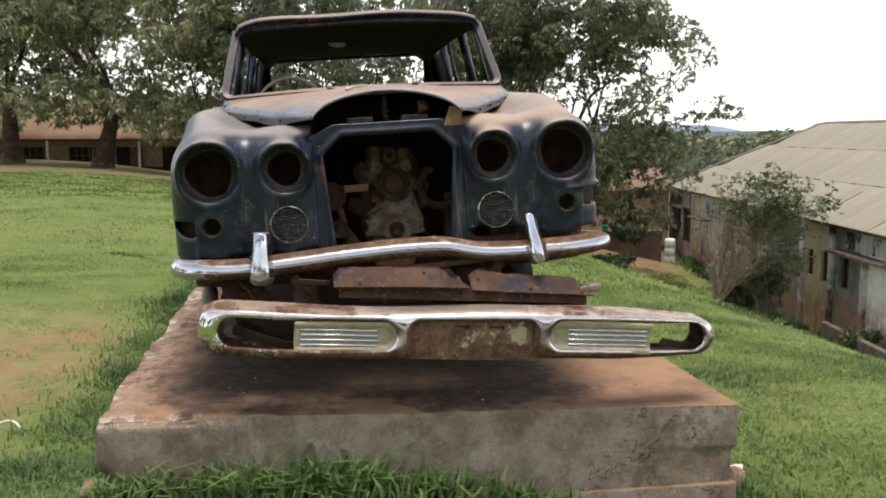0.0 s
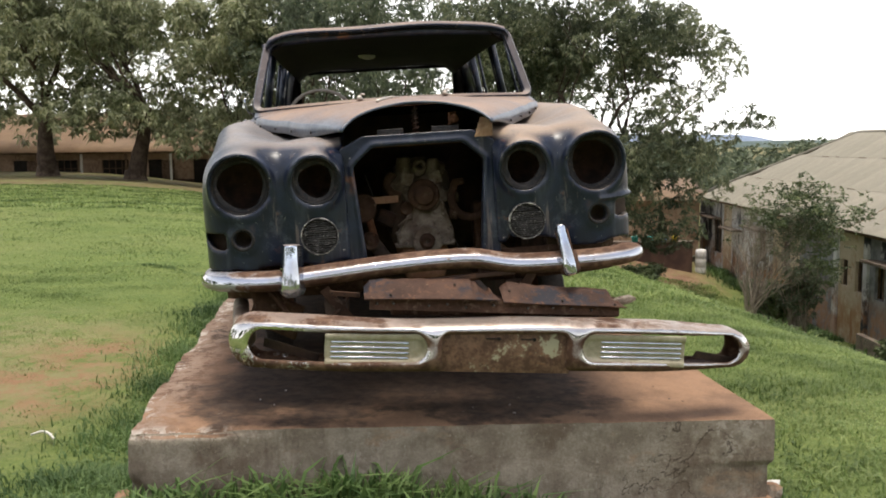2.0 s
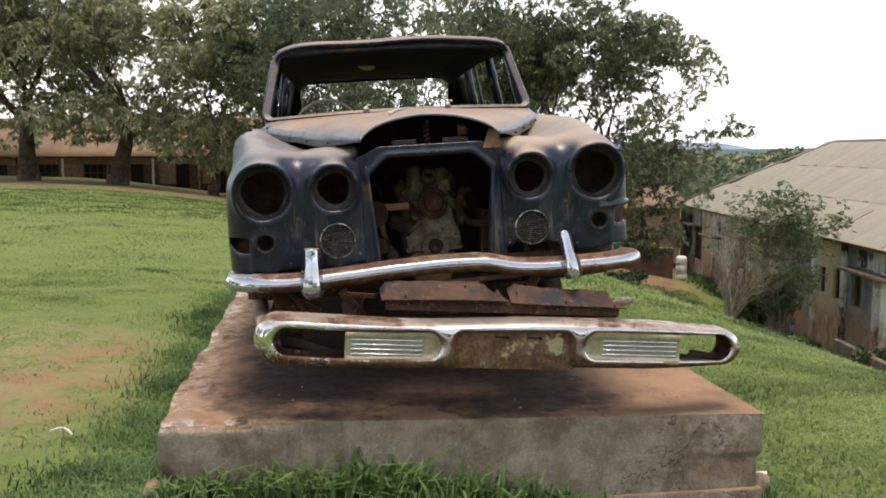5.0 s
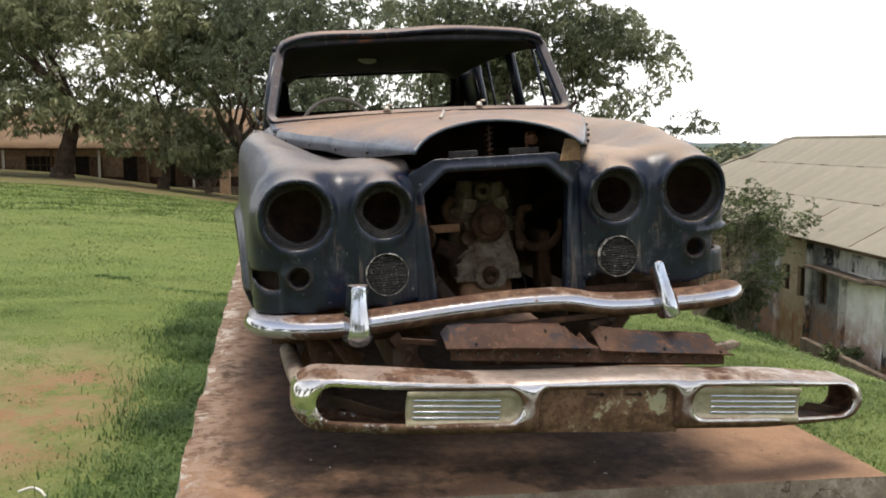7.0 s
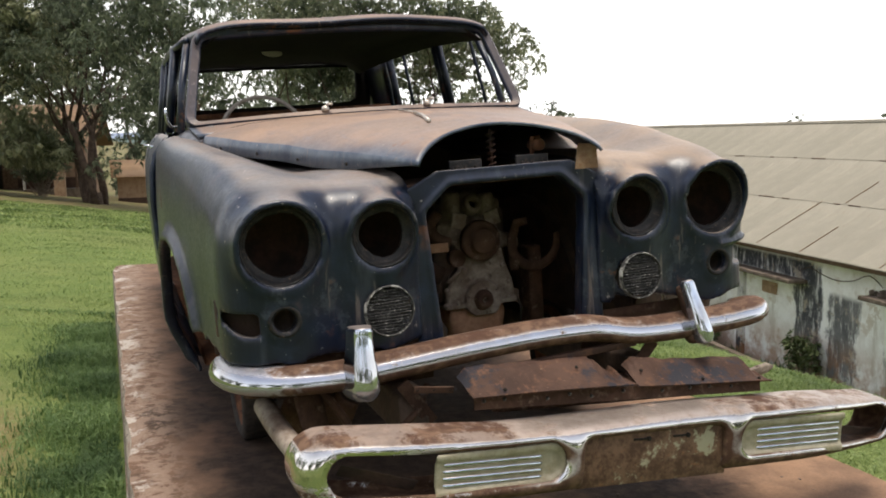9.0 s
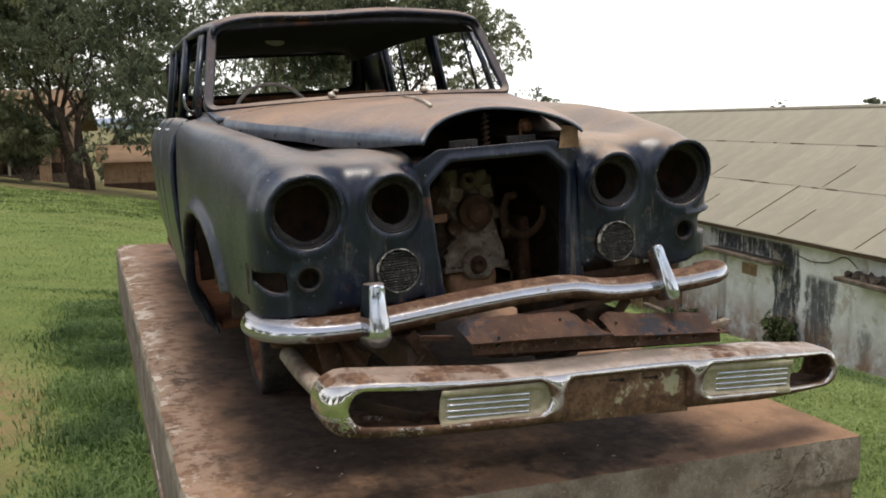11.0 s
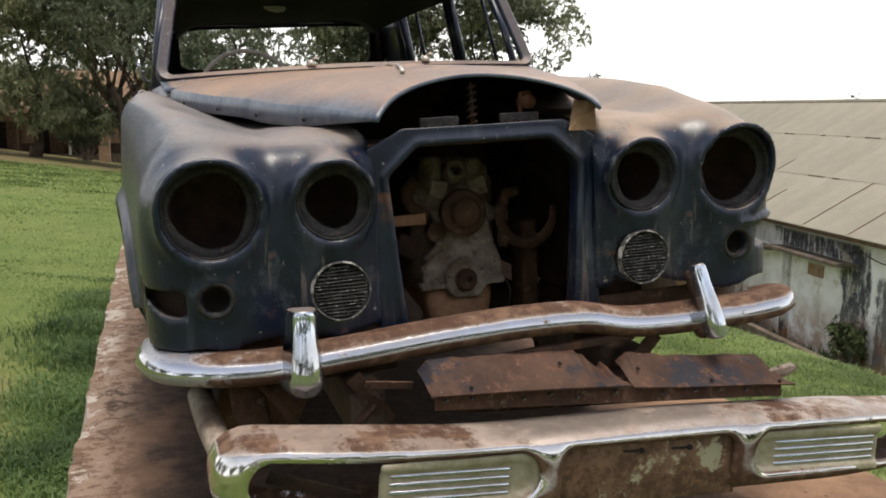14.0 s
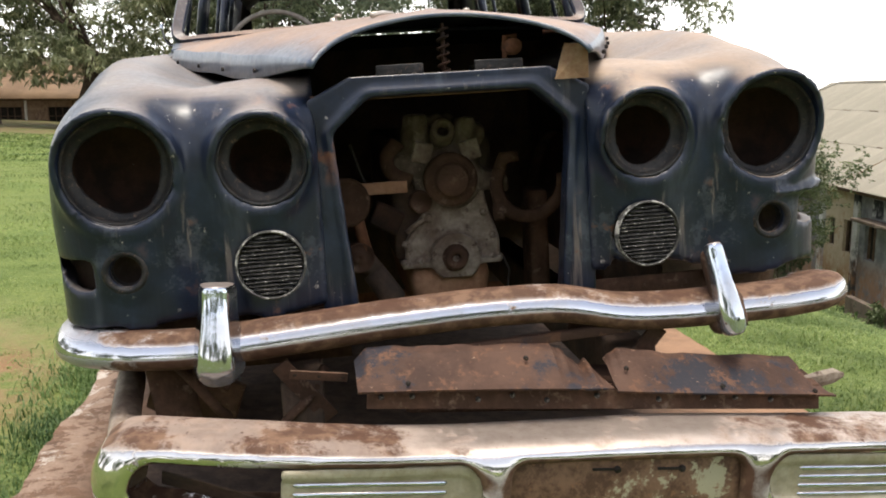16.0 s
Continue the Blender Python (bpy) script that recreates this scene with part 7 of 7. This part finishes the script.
def build_bush(name, label, x, y, height, width, seed, twigs, leaves, leaf_side=1.0, material=None):
    rng = random.Random(seed)
    z = float(ground_z(x, y)) - 0.1
    bush = thing(name, label, "bush", pose(x, y, z))
    bm = bmesh.new()
    ends = []
    for i in range(twigs):
        a = rng.uniform(0, 6.28)
        k = rng.uniform(0.1, 1.0)
        p = Vector((rng.uniform(-0.25, 0.25), rng.uniform(-0.25, 0.25), 0))
        d = Vector((math.cos(a) * k * width * 0.55 / height + 0.25 * leaf_side, math.sin(a) * k * width * 0.5 / height, 1)).normalized()
        L = height * rng.uniform(0.55, 1.0)
        pts, rad = [p.copy()], [rng.uniform(0.020, 0.042)]
        for s_ in range(6):
            d = (d + Vector((rng.uniform(-1, 1), rng.uniform(-1, 1), rng.uniform(-0.2, 0.5))) * 0.16).normalized()
            p = p + d * L / 6
            pts.append(p.copy())
            rad.append(rad[0] * (1 - 0.14 * (s_ + 1)))
            if s_ > 1 and rng.random() < 0.7:
                q = p.copy()
                e = (d + Vector((rng.uniform(-1, 1), rng.uniform(-1, 1), rng.uniform(0, 0.6))) * 0.7).normalized()
                tube(bm, [q, q + e * L * 0.12, q + e * L * 0.24 + Vector((0, 0, 0.05))], [0.011, 0.008, 0.005], 4, False)
                ends.append(q + e * L * 0.24)
        tube(bm, pts, rad, 5, False)
        ends.append(p.copy())
    part("stem_tangle", bm, M_TWIG, bush, "bare grey-brown stems")
    ends = [e for e in ends if e.x * leaf_side > -width * 0.12 or rng.random() < 0.15]
    if leaves and ends:
        cs = ends
        rs = [(0.30 * width / 4, 0.30 * width / 4, 0.24 * width / 4)] * len(cs)
        part("foliage", leaf_cloud("foliage", cs, rs, leaves, 6, 0.15, 0.055, material or M_BUSH, seed, 0.1, 0.1), None, bush, "sparse green leaves")
    return bush




def build_dry_bush(x, y):
    rng = random.Random(41)
    bush = thing("dry_bush", "half-dry leaning bush with gnarled stem, bare twigs, leafy crown", "bush", pose(x, y, float(ground_z(x, y)) - 0.15))
    bm = bmesh.new()
    tips = []
    def limb(p, d, length, r, depth):
        pts, rad = [p.copy()], [r]
        for i in range(4):
            d = (d + Vector((rng.uniform(-1, 1), rng.uniform(-1, 1), rng.uniform(-0.6, 0.8))) * 0.20).normalized()
            p = p + d * length / 4
            pts.append(p.copy())
            rad.append(r * (1 - 0.16 * (i + 1)))
        tube(bm, pts, rad, 7 if depth < 2 else 4, False)
        if depth == 4:
            tips.append(p.copy())
            return
        for i in range((15, 5, 4, 3)[depth]):
            spread = Vector((rng.uniform(-0.42, 0.75), rng.uniform(-0.6, 0.6), rng.uniform(0.55, 1.25))) if depth == 0 else Vector((rng.uniform(-0.7, 0.9), rng.uniform(-0.8, 0.8), rng.uniform(-0.25, 0.9)))
            limb(pts[-1 - i % 3], (d * (0.25 if depth == 0 else 0.8) + spread).normalized(), length * rng.uniform(0.55, 0.8) * (2.5 if depth == 0 else 1.0), rad[-1 - i % 3] * (0.42 if depth == 0 else 0.74), depth + 1)
    limb(Vector((0, 0, 0)), Vector((0.05, 0, 1)), 1.05, 0.14, 0)
    for k in range(5):
        a = 1.2566 * k
        tube(bm, [(0.16 * math.cos(a), 0.16 * math.sin(a), 0), (0.10 * math.cos(a + 0.6), 0.10 * math.sin(a + 0.6), 0.5), (0.16 * math.cos(a + 1.1) + 0.05, 0.14 * math.sin(a + 1.1), 1.1), (0.4 * math.cos(a + 1.1) + 0.15, 0.3 * math.sin(a + 1.1), 1.9)], [0.06, 0.05, 0.04, 0.025], 6, False)
    part("stem_tangle", bm, M_TWIG, bush, "bare grey-brown stems and twigs")
    leafy = [t for t in tips if (t.x > 1.0 and t.z > 2.4 and rng.random() < 0.75) or (t.x > 0.2 and t.z > 3.3 and rng.random() < 0.22) or (t.x > 1.7 and t.z > 1.6) or rng.random() < 0.012]
    part("foliage", leaf_cloud("foliage", leafy, [(0.22, 0.22, 0.18)] * len(leafy), 1700, 6, 0.115, 0.045, M_BUSH, 41, 0.1, 0.1), None, bush, "sparse green leaves")


build_dry_bush(11.3, 26.5)
build_bush("green_bush", "dense dark green bush against the house wall", 13.3, 27.4, 2.6, 1.5, 42, 34, 760, 0.4, M_LEAF_FAR)
build_bush("green_bush", "low dark shrub under the dry bush", 12.9, 28.5, 1.7, 2.4, 43, 40, 900, 0.2, M_BUSH)
hx_, hy_ = to_house(0.1, 14.0)
build_bush("green_bush", "small dark plant at the stained wall", hx_, hy_, 1.2, 0.9, 44, 20, 230, 0.1, M_BUSH)
hx_, hy_ = to_house(-0.2, 18.6)
build_bush("green_bush", "low weeds heap at the wall foot", hx_, hy_, 0.8, 1.6, 45, 20, 300, 0.1, M_BUSH)
build_bush("green_bush", "low shrub beside the large tree", 9.0, 30.5, 0.7, 2.2, 46, 30, 900, 0.1, M_BUSH)
build_bush("green_bush", "low weedy bush before the yard wall", 11.2, 37.0, 0.75, 2.2, 48, 30, 700, 0.1, M_BUSH)
build_bush("green_bush", "shrub in the shade of the mango trees", -6.8, 58, 2.6, 3.6, 47, 30, 1200, 0.1, M_LEAF_FAR)


# ---- yard behind the large tree ----
def build_yard():
    wall = thing("yard_wall", "low earth-red yard wall behind the large tree", "wall", pose(8.4, 40.5, -3.70 - 0.28, 0, 0, -6))
    part("face", boxed((0, 0, -0.5), (5.9, 0.25, 1.0), 0.02), M_MAROON, wall, "", smooth=False)
    part("coping", boxed((-0.05, -0.06, 1.0), (5.95, 0.31, 1.08), 0.02), M_SLAB, wall, "", smooth=False)
    hut = thing("hut", "small orange mud-plastered hut with a rusty roof", "hut", pose(8.0, 46.0, -3.65, 0, 0, -6))
    part("wall", boxed((0, 0, -0.6), (8.5, 3.0, 2.3), 0.02), M_OCHRE, hut, "", smooth=False)
    part("roof", grid_mesh("roof", lambda u, v: (-0.5 + 9.5 * u, -0.6 + 4.2 * v, 2.3 + 1.0 * v), np.linspace(0, 1, 10), np.linspace(0, 1, 3), M_ROOF_RUST, 0.03), None, hut, "")
    z = -3.70 + 0.80
    def basin(x, r, colour, name, label):
        n = Nodes("plastic_" + name, 0.4)
        bm = lathe([(0.001, 0.0), (r * 0.75, 0.0), (r, 0.22), (r * 1.08, 0.23), (r * 1.08, 0.245), (r * 0.97, 0.24), (r * 0.72, 0.02), (0.001, 0.02)], 20)
        b = thing(name, label, name, pose(x, 40.35 - 0.105 * (x - 8.4), z, 90, 0, 0))
        part("shell", bm, n.done(colour), b, "")
    basin(11.6, 0.17, (0.03, 0.30, 0.28), "basin", "turquoise plastic basin on the yard wall")
    basin(12.3, 0.17, (0.04, 0.36, 0.34), "basin", "turquoise plastic basin on the yard wall")
    basin(13.4, 0.16, (0.55, 0.42, 0.05), "bucket", "yellow plastic bucket on the yard wall")
    basin(12.9, 0.16, (0.05, 0.14, 0.42), "basin", "blue plastic basin on the yard wall")
    drum = thing("water_drum", "white ribbed plastic water drum beside the house", "drum", pose(14.85, 40.4, float(ground_z(14.85, 40.4)) - 0.05, 90, 0, 0))
    part("shell", lathe([(0.001, 0.0), (0.24, 0.0), (0.25, 0.1), (0.25, 0.3), (0.235, 0.33), (0.25, 0.36), (0.25, 0.7), (0.235, 0.73), (0.25, 0.76), (0.25, 1.05), (0.2, 1.15), (0.001, 1.16)], 20), M_WHITE, drum)


build_yard()


# ---- litter and bits on the plinth ----
def build_litter():
    bm = bmesh.new()
    tube(bm, smooth_path([(0, 0, 0.02), (0.06, 0.01, 0.035), (0.11, -0.02, 0.03), (0.15, -0.07, 0.015)], 12), 0.007, 6)
    p = thing("plastic_strip", "bent white plastic strip lying on the lawn", "litter", pose(-1.97, 5.16, float(ground_z(-1.95, 5.1)) + 0.02))
    part("strip", bm, M_WHITE, p)
    bm = bmesh.new()
    v = [bm.verts.new(q) for q in ((0, 0, 0), (0.07, 0.02, 0.015), (0.10, 0.07, 0.05), (0.02, 0.08, 0.04), (0.05, 0.05, 0.06))]
    for f in ((0, 1, 4), (1, 2, 4), (2, 3, 4), (3, 0, 4)):
        bm.faces.new([v[i] for i in f])
    p = thing("paper_scrap", "crumpled white paper scrap in the grass", "litter", pose(1.84, 3.98, float(ground_z(1.84, 3.98)) + 0.12))
    part("sheet", bm, M_WHITE, p, "", smooth=False)
    g = random.Random(5)
    for i in range(34):
        x, y = g.uniform(-0.8, 1.5), 3.86 + abs(g.gauss(0, 0.35))
        s = g.uniform(0.003, 0.009)
        bm = bmesh.new()
        bmesh.ops.create_icosphere(bm, subdivisions=1, radius=s)
        for vv in bm.verts:
            vv.co *= g.uniform(0.6, 1.2)
            vv.co.z *= 0.6
        ob = part("pebble", bm, M_PALEMETAL if i % 6 == 0 else M_SLAB, None, "", pose(x, y, plinth_z(x) + 0.3 * s), smooth=False)
        tagged(ob, "small loose chip of stone on the plinth", "pebble", "chips on the plinth")


build_litter()


# ---- far woods beyond the house ----
def build_woods():
    g = random.Random(9)
    cs, rs = [], []
    for i in range(150):
        a = radians(g.uniform(8, 66))
        d = g.uniform(95, 190)
        x, y = d * math.sin(a), d * math.cos(a)
        r = g.uniform(3.0, 6.5)
        cs.append((x, y, -6.6 + 0.9 + g.uniform(0, 1.2) + 0.30 * r))
        rs.append((r, r, 0.75 * r))
    me = leaf_cloud("far_woods", cs, rs, 16000, 5, 0.9, 0.55, M_LEAF_FAR, 77, 0.7, 0.1)
    tagged(new("far_woods", me), "dark green woods far beyond the house", "woods", kind="stuff")


build_woods()
build_tree("spreading_tree", "small lone tree on the far slope", (98.0, 120.0), 9.6, 0.15, 0.8, 24, 70, M_LEAF_FAR, low=0.70, length=0.4, clumps=5)
build_tree("spreading_tree", "round-crowned tree on the far slope", (117.0, 121.0), 9.6, 0.2, 1.7, 25, 500, M_LEAF_FAR, low=0.66, length=0.6, clumps=16)
build_tree("spreading_tree", "low bushy tree on the far slope", (123.0, 122.0), 9.0, 0.2, 1.2, 26, 300, M_LEAF_FAR, low=0.70, length=0.5, clumps=12)
